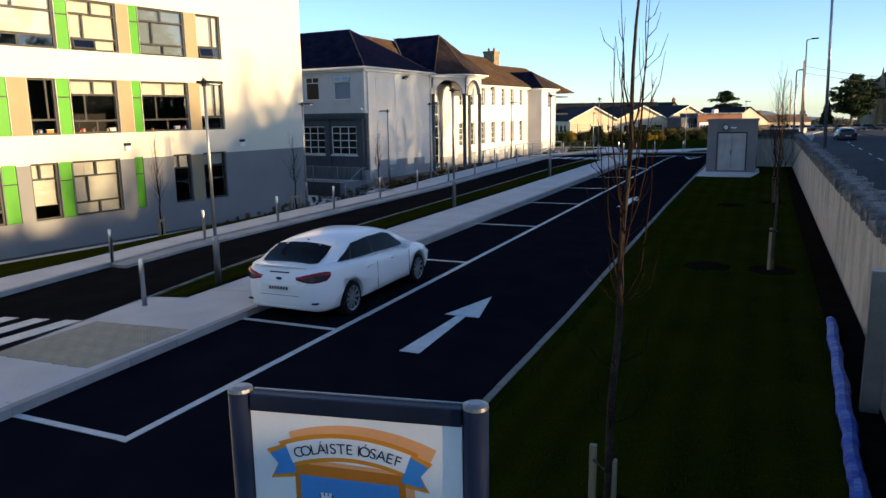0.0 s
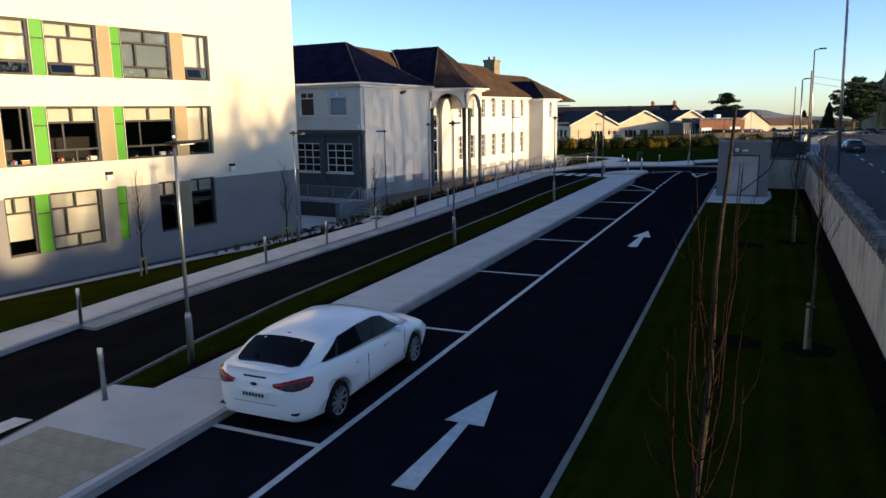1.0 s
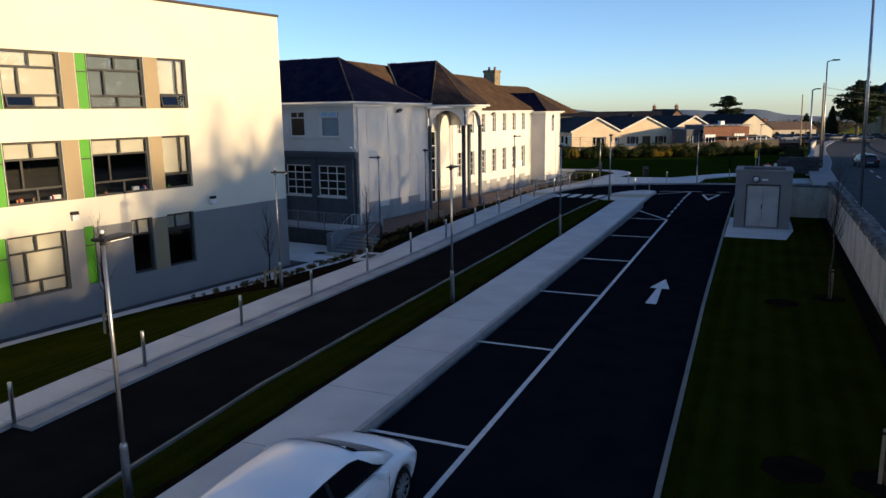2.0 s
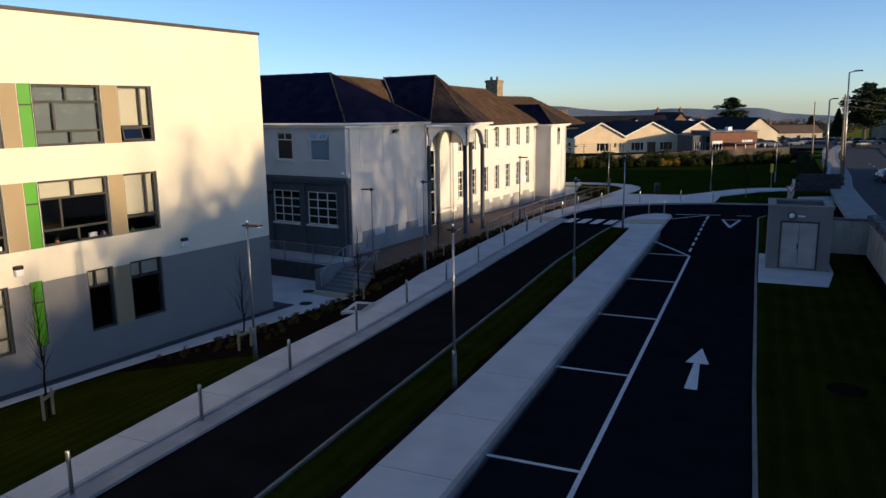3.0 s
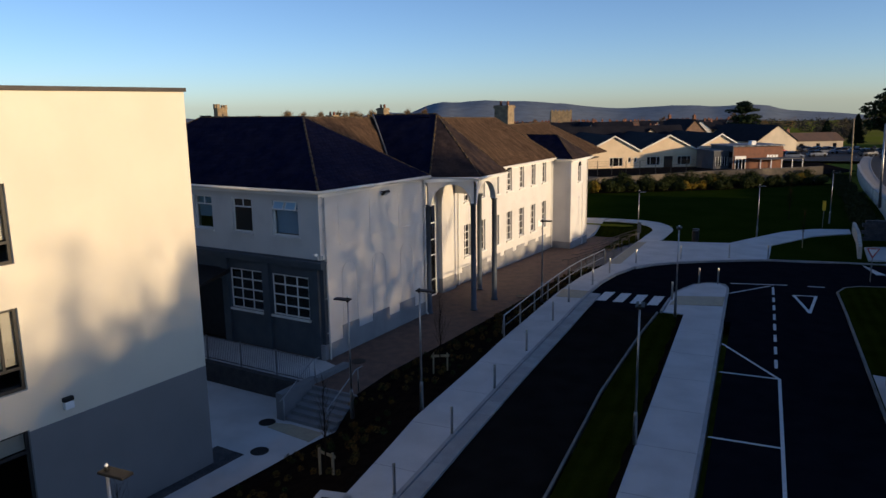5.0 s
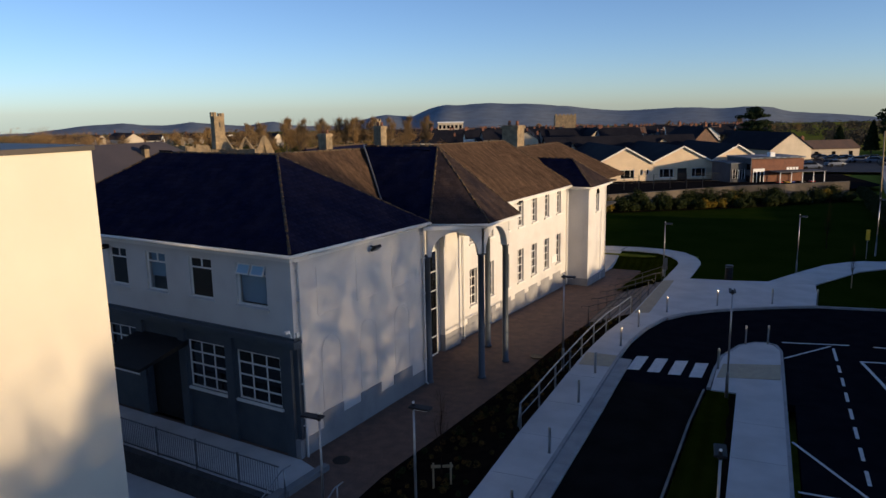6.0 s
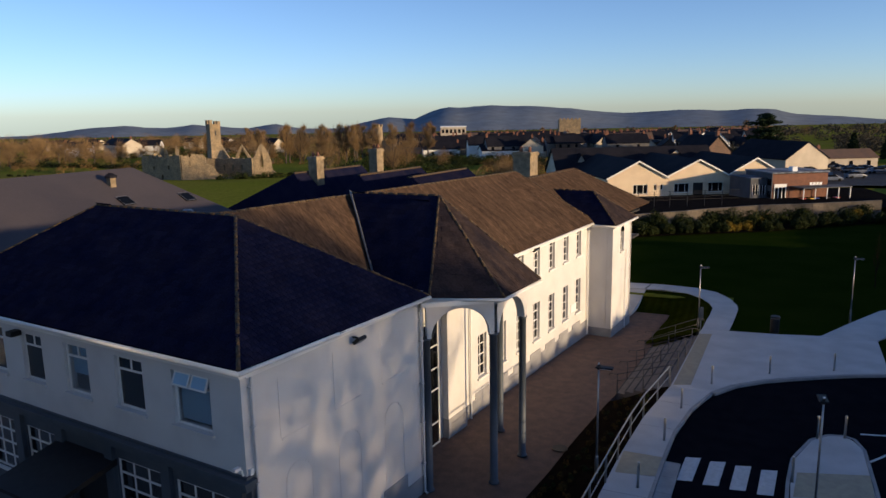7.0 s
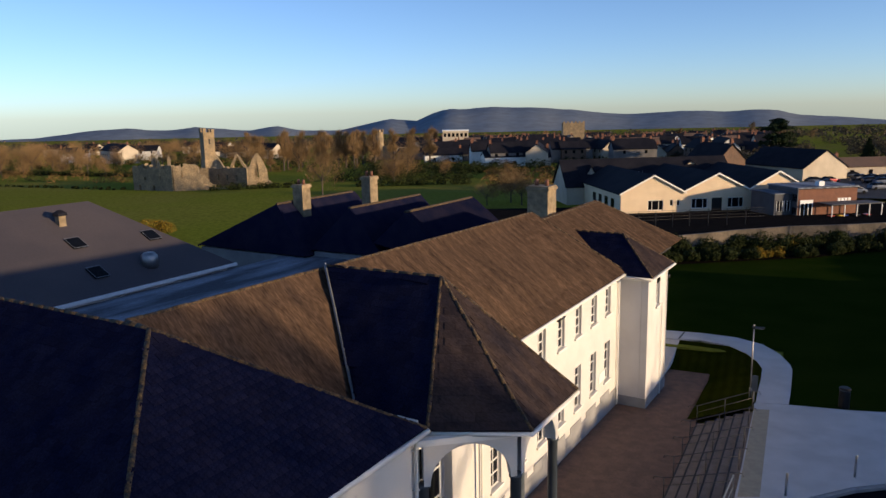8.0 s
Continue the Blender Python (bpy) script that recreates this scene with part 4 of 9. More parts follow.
def floodlight(parent, x, y, z):
    bm = bmesh.new()
    box(bm, x, x + 0.18, y - 0.03, y + 0.03, z, z + 0.05)
    fl, ln_ = boxm(-0.05, 0.07, -0.20, 0.20, -0.15, 0.15, 0.02), boxm(0.072, 0.078, -0.17, 0.17, -0.12, 0.12)
    for g_ in (fl, ln_):
        bmesh.ops.transform(g_, matrix=pose(x + 0.26, y, z - 0.02, 0, 52, 0), verts=g_.verts)
    arm_ = part("floodlight", bm, M_black, parent, "black flood lamp on a bracket")
    part("lamp_body", fl, M_black, arm_)
    part("lens", ln_, M_greyfill, arm_)


floodlight(OB, 0.0, 4.68, 6.2)
floodlight(OB, FX, 22.2, 5.85)
bm = bmesh.new()
box(bm, -10.35, -10.0, -0.35, 0.0, 6.12, 6.3, 0.03)
part("floodlight", bm, M_black, OB)

# long range: windows in pairs of rows
win_v = [16.6 + 2.1 * k for k in range(7)]
hl = [(v - 0.43, v + 0.43, 0.66, 2.74) for v in win_v]
hu = [(v - 0.40, v + 0.40, 4.22, 5.92) for v in win_v]
part("wall", pierced(bmesh.new(), "E", FX, 0.35, 14.5, 31.0, -1.8, E2, hl + hu), M_oldwall, OB, "white painted render")
for k, v in enumerate(win_v):
    window(OB, "E", FX, v - 0.43, v + 0.43, 0.66, 2.74, (0.25, 0.5, 0.75), ((0.5, 0, 1),), 0.055, 0.13, M_white, M_paned, None, 0, M_white)
    window(OB, "E", FX, v - 0.40, v + 0.40, 4.22, 5.92, (0.25, 0.5, 0.75), ((0.5, 0, 1),), 0.055, 0.13, M_white, M_paned, None, 0, M_white)
for k in range(24):
    a = 14.5 + 16.5 * k / 24
    z = 0.02 if any(abs(a + 0.34 - v) < 0.75 for v in win_v) else -0.28
    part("plinth", boxm(FX - 0.3, FX + 0.03, a, a + 16.5 / 24, -1.8, z), M_plinth, OB)
for v in (15.3, 30.7):
    part("downpipe", tube(bmesh.new(), [(FX + 0.10, v, E2 - 0.1), (FX + 0.10, v, TZ - 0.3)], [0.045] * 2), M_white, OB)
bm = bmesh.new()
box(bm, FX, FX + 0.03, 28.0, 28.9, 0.85, 1.35)
part("notice", bm, M_signwhite, OB, "small white notice board")

# recess behind the porch: side wall, entrance screen
part("wall", boxm(FX - 0.35, FX, 8.76, 14.5, -1.0, E2), M_oldwall, OB)
bm = bmesh.new()
box(bm, FX - 0.001, FX + 0.30, 12.9, 14.5, -1.0, 5.9)
part("wall_pier", bm, M_oldwall, OB, "deep white pier beside the entrance")
part("plinth", boxm(FX + 0.0, FX + 0.32, 12.88, 14.52, -1.0, -0.05), M_plinth, OB)
window(OB, "E", FX + 0.22, 9.3, 12.4, TZ, 4.6, (0.18, 0.45, 0.62, 0.8), ((0.25, 0, 1), (0.5, 0, 1), (0.75, 0, 1)), 0.07, 0.05, M_white, M_paned, name="entrance_screen")

# north wing
WX0, WV0, WV1 = -0.25, 31.0, 34.9
part("wall", boxm(FX - 4.0, WX0 - 0.36, WV0, WV0 + 0.35, -1.8, 5.95), M_oldwall, OB)
part("wall", pierced(bmesh.new(), "E", WX0, 0.35, WV0, WV1, -1.8, 5.95, [(32.55, 33.25, 4.0, 5.3)]), M_oldwall, OB)
window(OB, "E", WX0, 32.55, 33.25, 4.0, 5.3, (0.33, 0.66), ((0.5, 0, 1),), 0.055, 0.13, M_white, M_paned, None, 0, M_white)
bm = bmesh.new()
for k in range(9):
    t0, t1 = math.pi * k / 9, math.pi * (k + 1) / 9
    poly(bm, [(WX0 + 0.02, 32.9 + 0.36 * math.cos(t0), 5.28 + 0.36 * math.sin(t0)), (WX0 + 0.02, 32.9 + 0.36 * math.cos(t1), 5.28 + 0.36 * math.sin(t1)), (WX0 + 0.02, 32.9, 5.28)])
part("fanlight", bm, M_paned, OB, "half-round window head")
part("wall", boxm(FX - 4.0, WX0, WV1 - 0.35, WV1, -1.8, 5.95), M_oldwall, OB)
bm = bmesh.new()
box(bm, FX - 0.3, WX0 + 0.03, WV0 - 0.03, WV0 + 0.2, -1.8, -0.75)
box(bm, WX0 - 0.2, WX0 + 0.03, WV0 + 0.2, WV1 + 0.03, -1.8, -0.75)
part("plinth", bm, M_plinth, OB)
part("downpipe", tube(bmesh.new(), [(WX0 + 0.08, 33.6, 4.0), (WX0 + 0.08, 33.6, TZ - 0.45)], [0.03, 0.03]), M_white, OB)
# walls that close the ranges behind
part("wall", boxm(-16.0, -0.4, 8.6, 8.76, -2.0, E1), M_oldwall, OB)
part("wall", boxm(-16.2, -16.0, 0, 8.76, -2.0, E1), M_oldwall, OB)
part("wall", boxm(-9.7, -9.4, 8.8, 44, -1.0, E2), M_oldwall, OB)
part("wall", boxm(-9.4, -4.3, 43.7, 44, -1.0, 5.6), M_oldwall, OB)
part("wall", boxm(FX - 2.5, FX - 2.2, 34.9, 43.7, -1.0, 5.6), M_oldwall, OB)
# unseen floors and partitions added in near-black for dark rooms
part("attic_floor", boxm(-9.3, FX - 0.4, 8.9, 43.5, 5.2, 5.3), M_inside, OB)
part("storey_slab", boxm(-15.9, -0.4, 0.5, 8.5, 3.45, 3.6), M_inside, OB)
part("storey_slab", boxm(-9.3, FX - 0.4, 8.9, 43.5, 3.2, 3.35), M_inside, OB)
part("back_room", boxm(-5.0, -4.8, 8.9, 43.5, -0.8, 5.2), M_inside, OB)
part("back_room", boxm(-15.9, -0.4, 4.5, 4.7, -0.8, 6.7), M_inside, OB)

# half-octagon porch: columns, arches, roof
PC = [(0.12, 8.72), (1.97, 10.40), (1.97, 12.94), (0.12, 14.62)]
for x, y in PC:
    bm = bmesh.new()
    tube(bm, [(x, y, TZ), (x, y, TZ + 0.06), (x, y, TZ + 0.07), (x, y, 4.98), (x, y, 4.99), (x, y, 5.08)], [0.20, 0.20, 0.15, 0.145, 0.18, 0.18], 16)
    part("column", bm, M_bluegrey, OB, "slim blue-grey column", True)


def arch_panel(a, b, spring, top, thick):
    """A panel over two columns with a round arch cut out."""
    a, b = Vector((*a, 0)), Vector((*b, 0))
    d = (b - a)
    L = d.length
    d.normalize()
    q = Vector((d.y, -d.x, 0)) * thick / 2
    bm = bmesh.new()
    pad = 0.17
    r = L / 2 - pad
    n = 20
    prof = [(0, spring), (pad, spring)] + [(L / 2 - r * math.cos(math.pi * k / n), spring + r * 0.98 * math.sin(math.pi * k / n)) for k in range(1, n)] + [(L - pad, spring), (L, spring)]
    for side in (1, -1):
        lo = [bm.verts.new(a + d * s + q * side + Vector((0, 0, z))) for s, z in prof]
        hi = [bm.verts.new(a + d * s + q * side + Vector((0, 0, top))) for s, z in prof]
        for i in range(len(prof) - 1):
            f = (lo[i], lo[i + 1], hi[i + 1], hi[i])
            bm.faces.new(f if side == 1 else f[::-1])
    for i in range(len(prof) - 1):
        (s0, z0), (s1, z1) = prof[i], prof[i + 1]
        poly(bm, [a + d * s0 + q + Vector((0, 0, z0)), a + d * s0 - q + Vector((0, 0, z0)), a + d * s1 - q + Vector((0, 0, z1)), a + d * s1 + q + Vector((0, 0, z1))])
    bmesh.ops.remove_doubles(bm, verts=bm.verts, dist=1e-4)
    return part("arch", bm, M_oldwall, OB, "white rendered arch")


for p, q in zip(PC, PC[1:]):
    arch_panel(p, q, 5.07, 6.48, 0.34)
# back walls tying the porch to the range, and its ceiling
part("porch_wall", boxm(FX, 0.12, 14.45, 14.78, 5.0, 6.4), M_oldwall, OB)
bm = prism(bmesh.new(), [(FX, 8.8), (0.1, 8.8), (1.9, 10.45), (1.9, 12.9), (0.1, 14.5), (FX, 14.5)], 6.3, 6.36)
part("porch_ceiling", bm, M_oldwall, OB)


# ---- roofs ----
def roof_face(pts, th=0.09):
    """One slope of a roof, a thin slab."""
    bm = bmesh.new()
    p = [Vector(q) for q in pts]
    n = (p[1] - p[0]).cross(p[2] - p[0]).normalized()
    if n.z < 0:
        n = -n
        p = p[::-1]
    hi = [bm.verts.new(q) for q in p]
    lo = [bm.verts.new(q - n * th) for q in p]
    bm.faces.new(hi); bm.faces.new(lo[::-1])
    for i in range(len(p)):
        j = (i + 1) % len(p)
        bm.faces.new((lo[i], lo[j], hi[j], hi[i]))
    return bm


o = 0.28
SRA = (-4.46, 4.38, R1)
SRW = (-11.8, 4.35, R1)
rP, rP2 = (-1.20, 11.98, 9.82), (-5.6, 11.95, 9.76)
pS, pN, pe0, pe1 = (2.62, 10.02, 6.58), (2.62, 13.22, 6.58), (0.30, 8.70, 6.62), (0.30, 15.0, 6.45)
MR0, MR1 = (-5.6, 4.6, 9.80), (-6.1, 29.3, 9.24)
slopes = {
    "south": [(-16.3, -o, E1), (o, -o, E1), SRA, SRW],
    "east": [(o, -o, E1), (o, 8.7, E1 - 0.12), SRA],
    "west": [(-16.3, 9.0, E1), (-16.3, -o, E1), SRW],
    "north": [(o, 8.7, E1 - 0.12), (-16.3, 9.0, E1), SRW, SRA],
    "range": [(FX + 0.3, 5.2, E2), (FX + 0.3, 31.2, E2 - 0.03), MR1, MR0],
    "range_west": [(-9.9, 5.2, E2), MR0, MR1, (-9.9, 31.2, E2)],
    "porch_south": [pe0, rP, rP2, (-2.05, 8.8, 6.60)],
    "porch_se": [pe0, pS, rP],
    "porch_east": [pS, pN, rP],
    "porch_ne": [pN, pe1, rP],
    "porch_north": [pe1, (-2.05, 15.1, 6.60), rP2, rP],
    "wing_south": [(-5.4, 30.75, 6.0), (0.0, 30.75, 5.98), (-2.3, 32.95, 7.80), (-5.6, 32.95, 7.80)],
    "wing_east": [(0.0, 30.75, 5.98), (0.0, 35.15, 5.98), (-2.3, 32.95, 7.80)],
    "wing_north": [(0.0, 35.15, 5.98), (-5.4, 35.15, 5.98), (-5.6, 32.95, 7.80), (-2.3, 32.95, 7.80)],
    "north_range": [(FX + 0.1, 30.9, 5.75), (FX + 0.1, 44.2, 5.75), (-6.3, 40.3, 8.55), (-6.3, 30.6, 8.60)],
    "north_hip": [(FX + 0.1, 44.2, 5.75), (-9.9, 44.2, 5.75), (-6.3, 40.3, 8.55)],
    "north_west": [(-9.9, 44.2, 5.75), (-9.9, 30.9, 5.75), (-6.3, 30.6, 8.60), (-6.3, 40.3, 8.55)],
    "range_gable": [(FX + 0.3, 31.2, E2 - 0.03), (-9.9, 31.2, E2), MR1],
}
ROOF = thing("roof", "", "")
ROOF.parent = OB
SLOPE_OBS = {}
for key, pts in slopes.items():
    # slate by slope: brown where the sun falls, navy where it does not
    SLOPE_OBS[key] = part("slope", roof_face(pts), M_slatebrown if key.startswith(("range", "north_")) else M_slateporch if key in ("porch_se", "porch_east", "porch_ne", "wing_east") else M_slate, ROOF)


def ridge_run(p, q, r=0.058, step=0.45, material=None):
    """Half-round ridge tiles end to end."""
    p, q = Vector(p), Vector(q)
    n = max(1, int((q - p).length / step))
    d = (q - p) / n
    for k in range(n):
        a, b = p + d * k, p + d * (k + 0.99)
        rr = r * random.uniform(0.92, 1.08)
        lift = Vector((0, 0, random.uniform(-0.028, -0.014)))
        part("ridge_tile", tube(bmesh.new(), [a + lift, b + lift], [rr, rr * 0.97], 8), material or M_ridge, ROOF, "", True)


for p, q in ((SRW, SRA), ((o, -o, E1), SRA), ((-16.3, -o, E1), SRW), (SRA, (o, 8.7, E1 - 0.12)), (SRA, MR0), (MR0, MR1), (rP2, rP), (pe0, rP), (pS, rP), (pN, rP), ((0.0, 30.75, 5.98), (-2.3, 32.95, 7.8)), ((0.0, 35.15, 5.98), (-2.3, 32.95, 7.8)), ((-5.6, 32.95, 7.8), (-2.3, 32.95, 7.8)), ((-6.3, 30.6, 8.6), (-6.3, 40.3, 8.55)), ((-6.3, 40.3, 8.55), (FX + 0.1, 44.2, 5.75)), (MR1, (FX + 0.3, 31.2, E2))):
    ridge_run(p, q)
part("valley", tube(bmesh.new(), [(-5.6, 11.93, 9.80), (-2.05, 8.8, 6.66)], [0.045, 0.045], 6), M_lead, ROOF, "pale lead valley")


def gutter(pts, r=0.07):
    bm = bmesh.new()
    tube(bm, pts, [r] * len(pts), 8)
    return part("gutter", bm, M_white, OB, "white eaves gutter", True)


gutter([(-16.2, -o - 0.06, E1 - 0.09), (o + 0.06, -o - 0.06, E1 - 0.09)])
gutter([(o + 0.06, -o - 0.06, E1 - 0.09), (o + 0.06, 8.7, E1 - 0.2)])
gutter([pe0[:2] + (6.5,), pS[:2] + (6.48,), pN[:2] + (6.48,), pe1[:2] + (6.38,)])
gutter([(FX + 0.36, 14.9, E2 - 0.08), (FX + 0.36, 30.7, E2 - 0.1)])
gutter([(FX, 30.68, 5.9), (0.05, 30.68, 5.88), (0.05, 35.2, 5.88)])
bm = bmesh.new()
box(bm, -16.0, 0.2, -0.22, 0.02, E1 - 0.30, E1 - 0.10)
box(bm, -0.02, 0.2, 0.02, 8.8, E1 - 0.34, E1 - 0.16)
box(bm, FX - 0.02, FX + 0.24, 14.8, 30.8, E2 - 0.28, E2 - 0.09)
box(bm, FX, WX0 + 0.16, 30.82, 31.02, 5.72, 5.90)
box(bm, WX0 - 0.02, WX0 + 0.17, 31.02, 35.06, 5.72, 5.90)
part("eaves_board", bm, M_white, OB, "white painted eaves")
bm = bmesh.new()
for p, q in zip([(0.12, 8.72), (1.97, 10.40), (1.97, 12.94), (0.12, 14.62)], [(1.97, 10.40), (1.97, 12.94), (0.12, 14.62)]):
    a, b = Vector((*p, 0)), Vector((*q, 0))
    dd = (b - a).normalized()
    nn = Vector((dd.y, -dd.x, 0))
    pr = [(v.x, v.y) for v in (a - dd * 0.1 + nn * 0.15, b + dd * 0.1 + nn * 0.15, b + dd * 0.2 + nn * 0.42, a - dd * 0.2 + nn * 0.42)]
    prism(bm, pr[::-1], 6.30, 6.47)
part("eaves_board", bm, M_white, OB)


def chimney(x, y, z0, z1, w, d, pots, material, name="chimney"):
    c = thing(name, "", ""); c.parent = OB
    bm = boxm(x - w / 2, x + w / 2, y - d / 2, y + d / 2, z0, z1 - 0.25, 0.02)
    part("shaft", bm, material, c)
    bm = boxm(x - w / 2 - 0.08, x + w / 2 + 0.08, y - d / 2 - 0.08, y + d / 2 + 0.08, z1 - 0.25, z1 - 0.08, 0.02)
    box(bm, x - w / 2 - 0.02, x + w / 2 + 0.02, y - d / 2 - 0.02, y + d / 2 + 0.02, z1 - 0.08, z1)
    part("cap", bm, material, c)
    for k in range(pots):
        px = x + (k - (pots - 1) / 2) * w / pots
        part("pot", tube(bmesh.new(), [(px, y, z1), (px, y, z1 + 0.35)], [0.13, 0.10], 10), M_redbrick, c, "", True)


chimney(-7.4, 33.6, 6.0, 10.2, 1.3, 1.25, 2, M_stone)


def slates(slope, pts, single, wid=0.31, exp=0.25, seed=1):
    """Courses of slates over a slope: parts of their own, or one joined mesh."""
    rnd = random.Random(seed)
    p = [Vector(q) for q in pts]
    nrm = (p[1] - p[0]).cross(p[2] - p[0]).normalized()
    if nrm.z < 0:
        nrm = -nrm
    a = Vector((0, 0, 1)).cross(nrm).normalized()
    b = nrm.cross(a)
    flat2 = [((q - p[0]).dot(a), (q - p[0]).dot(b)) for q in p]

    def inside(x, y):
        c = False
        for (x0, y0), (x1, y1) in zip(flat2, flat2[1:] + flat2[:1]):
            if (y0 > y) != (y1 > y) and x < (x1 - x0) * (y - y0) / (y1 - y0) + x0:
                c = not c
        return c

    lo = (min(q[0] for q in flat2), min(q[1] for q in flat2))
    hi = (max(q[0] for q in flat2), max(q[1] for q in flat2))
    rot = Matrix((a, b, nrm)).transposed().to_4x4()
    kinds = []
    for k in range(4):
        bm = boxm(-wid / 2 + 0.004, wid / 2 - 0.004, -exp * 0.5, exp * 0.62, 0.0, 0.010)
        for v_ in bm.verts:
            if v_.co.y < 0:
                v_.co += Vector((rnd.uniform(-0.004, 0.004), rnd.uniform(-0.008, 0.008), 0.010))
        kinds.append(bm)
    made, verts, faces = 0, [], []
    meshes = []
    if single:
        for bm in kinds:
            me = bpy.data.meshes.new("slate")
            bm.to_mesh(me)
            me.materials.append(slope.data.materials[0])
            meshes.append(me)
    row = 0
    y = lo[1] + exp * 0.5
    while y < hi[1]:
        x = lo[0] + (wid / 2 if row % 2 else 0)
        while x < hi[0]:
            if inside(x, y) and inside(x - wid * 0.4, y) and inside(x + wid * 0.4, y):
                m = Matrix.Translation(p[0] + a * x + b * y + nrm * 0.006) @ rot @ pose(0, 0, 0, rnd.gauss(0.4, 0.35), rnd.gauss(0, 0.3), rnd.gauss(0, 0.5))
                k = rnd.randrange(4)
                if single and made < 300:
                    o_ = new("slate", meshes[k])
                    o_.parent = slope
                    o_.matrix_basis = m
                    made += 1
                else:
                    n0 = len(verts)
                    kinds[k].verts.index_update()
                    verts.extend(tuple(m @ v_.co) for v_ in kinds[k].verts)
                    faces.extend([tuple(n0 + v_.index for v_ in f_.verts) for f_ in kinds[k].faces])
            x += wid
        y += exp
        row += 1
    for bm in kinds:
        bm.free()
    if verts:
        me = bpy.data.meshes.new("slating")
        me.from_pydata(verts, [], faces)
        me.materials.append(slope.data.materials[0])
        o_ = new("slating", me)
        o_.parent = slope
        o_["kind"] = "stuff"



# ---- terrace, steps, rails ----
def ob_pt(u, v, z=0.0):
    return OB_M @ Vector((u, v, z))


def ob_poly(pts):
    return [tuple(ob_pt(u, v)[:2]) for u, v in pts]


TER_E = [(3.6, -2.45), (3.35, 0.4), (3.45, 4.0), (3.5, 8.9), (3.48, 12.0), (3.3, 15.0), (3.2, 18.0), (3.15, 20.5)]


def ter_z(x, y):
    """The terrace is level to the porch, then falls to the north."""
    return TZ - 0.02 * max(0.0, y - 45.0)


slab("terrace", ob_poly([(-16, -2.45)] + TER_E[:5] + [(-16, 12.0)]), -2.2, TZ, M_brickpave, "brown brick paved terrace along the old school")
slab("terrace_north", ob_poly([(-16, 12.01), (3.48, 12.01)] + TER_E[5:] + [(3.14, 21.85), (2.58, 30.29), (1.89, 30.76), (1.65, 38.29), (-1.12, 38.0), (-1.9, 37.8), (-16, 30)]), -2.2, ter_z, M_brickpave, "brown brick paving along the long range")
slab("terrace_front", ob_poly([(-16, -2.44), (0.9, -2.44), (0.9, -0.3), (0.05, -0.04), (-16, -0.04)]), TZ - 0.1, TZ + 0.006, M_concrete, "pale concrete paving in front of the ground-floor windows")
rows_v = [-2.45, 0.4, 4.0, 8.9, 12.0, 15.0, 18.0, 20.0, 20.5]
tin = [tuple(ob_pt(np.interp(v, [p[1] for p in TER_E], [p[0] for p in TER_E]), v)[:2]) for v in rows_v]
tout = [(float(np.interp(y, [p[1] for p in LIN], [p[0] for p in LIN])), y) for y in [29.2, 32.8, 36.6, 41.5, 44.2, 47.5, 50.5, 52.7, 54.2]]
slope_strip("planting_bed_terrace", [(-22.2, 29.2)] + tin, [(-18.4, 29.1)] + tout, [-1.74] + [ter_z(x, y) + 0.01 for x, y in tin], [0.10 + low(x, y) for x, y in [(-18.4, 29.1)] + tout], M_soil, "dark sloping planting bed beside the terrace")
# steps from the yard up to the terrace
st = thing("stone_steps", "six grey concrete steps with side wall leading up to the terrace", "steps", OB_M)
nst = 6
for k in range(nst):
    z1 = -1.75 + (TZ + 1.75) * (k + 1) / nst
    part("step", boxm(1.41, 3.75, -4.22 + 0.33 * k, -2.45, z1 - 0.162, z1, 0.012), M_kiosk, st)
part("cheek_wall", boxm(1.05, 1.40, -4.3, -2.2, -2.0, -0.66, 0.02), M_kiosk, st, "grey rendered pier")
part("cheek_wall", boxm(1.12, 1.42, -2.2, -0.1, -2.0, -0.70, 0.02), M_kiosk, st)


def handrail(parent, pts, r=0.024, posts=(), zdrop=1.0, name="rail"):
    part(name, tube(bmesh.new(), pts, [r] * len(pts), 8), M_rail, parent, "", True)
    for p in posts:
        part("post", tube(bmesh.new(), [(p[0], p[1], p[2]), (p[0], p[1], p[2] - zdrop)], [r, r], 8), M_rail, parent, "", True)


def steel_rail(parent, pts, r, posts, zdrop):
    part("rail", tube(bmesh.new(), pts, [r] * len(pts), 8), M_steel, parent, "galvanised steel tube", True)
    for p in posts:
        part("post", tube(bmesh.new(), [(p[0], p[1], p[2]), (p[0], p[1], p[2] - zdrop)], [r, r], 8), M_steel, parent, "", True)


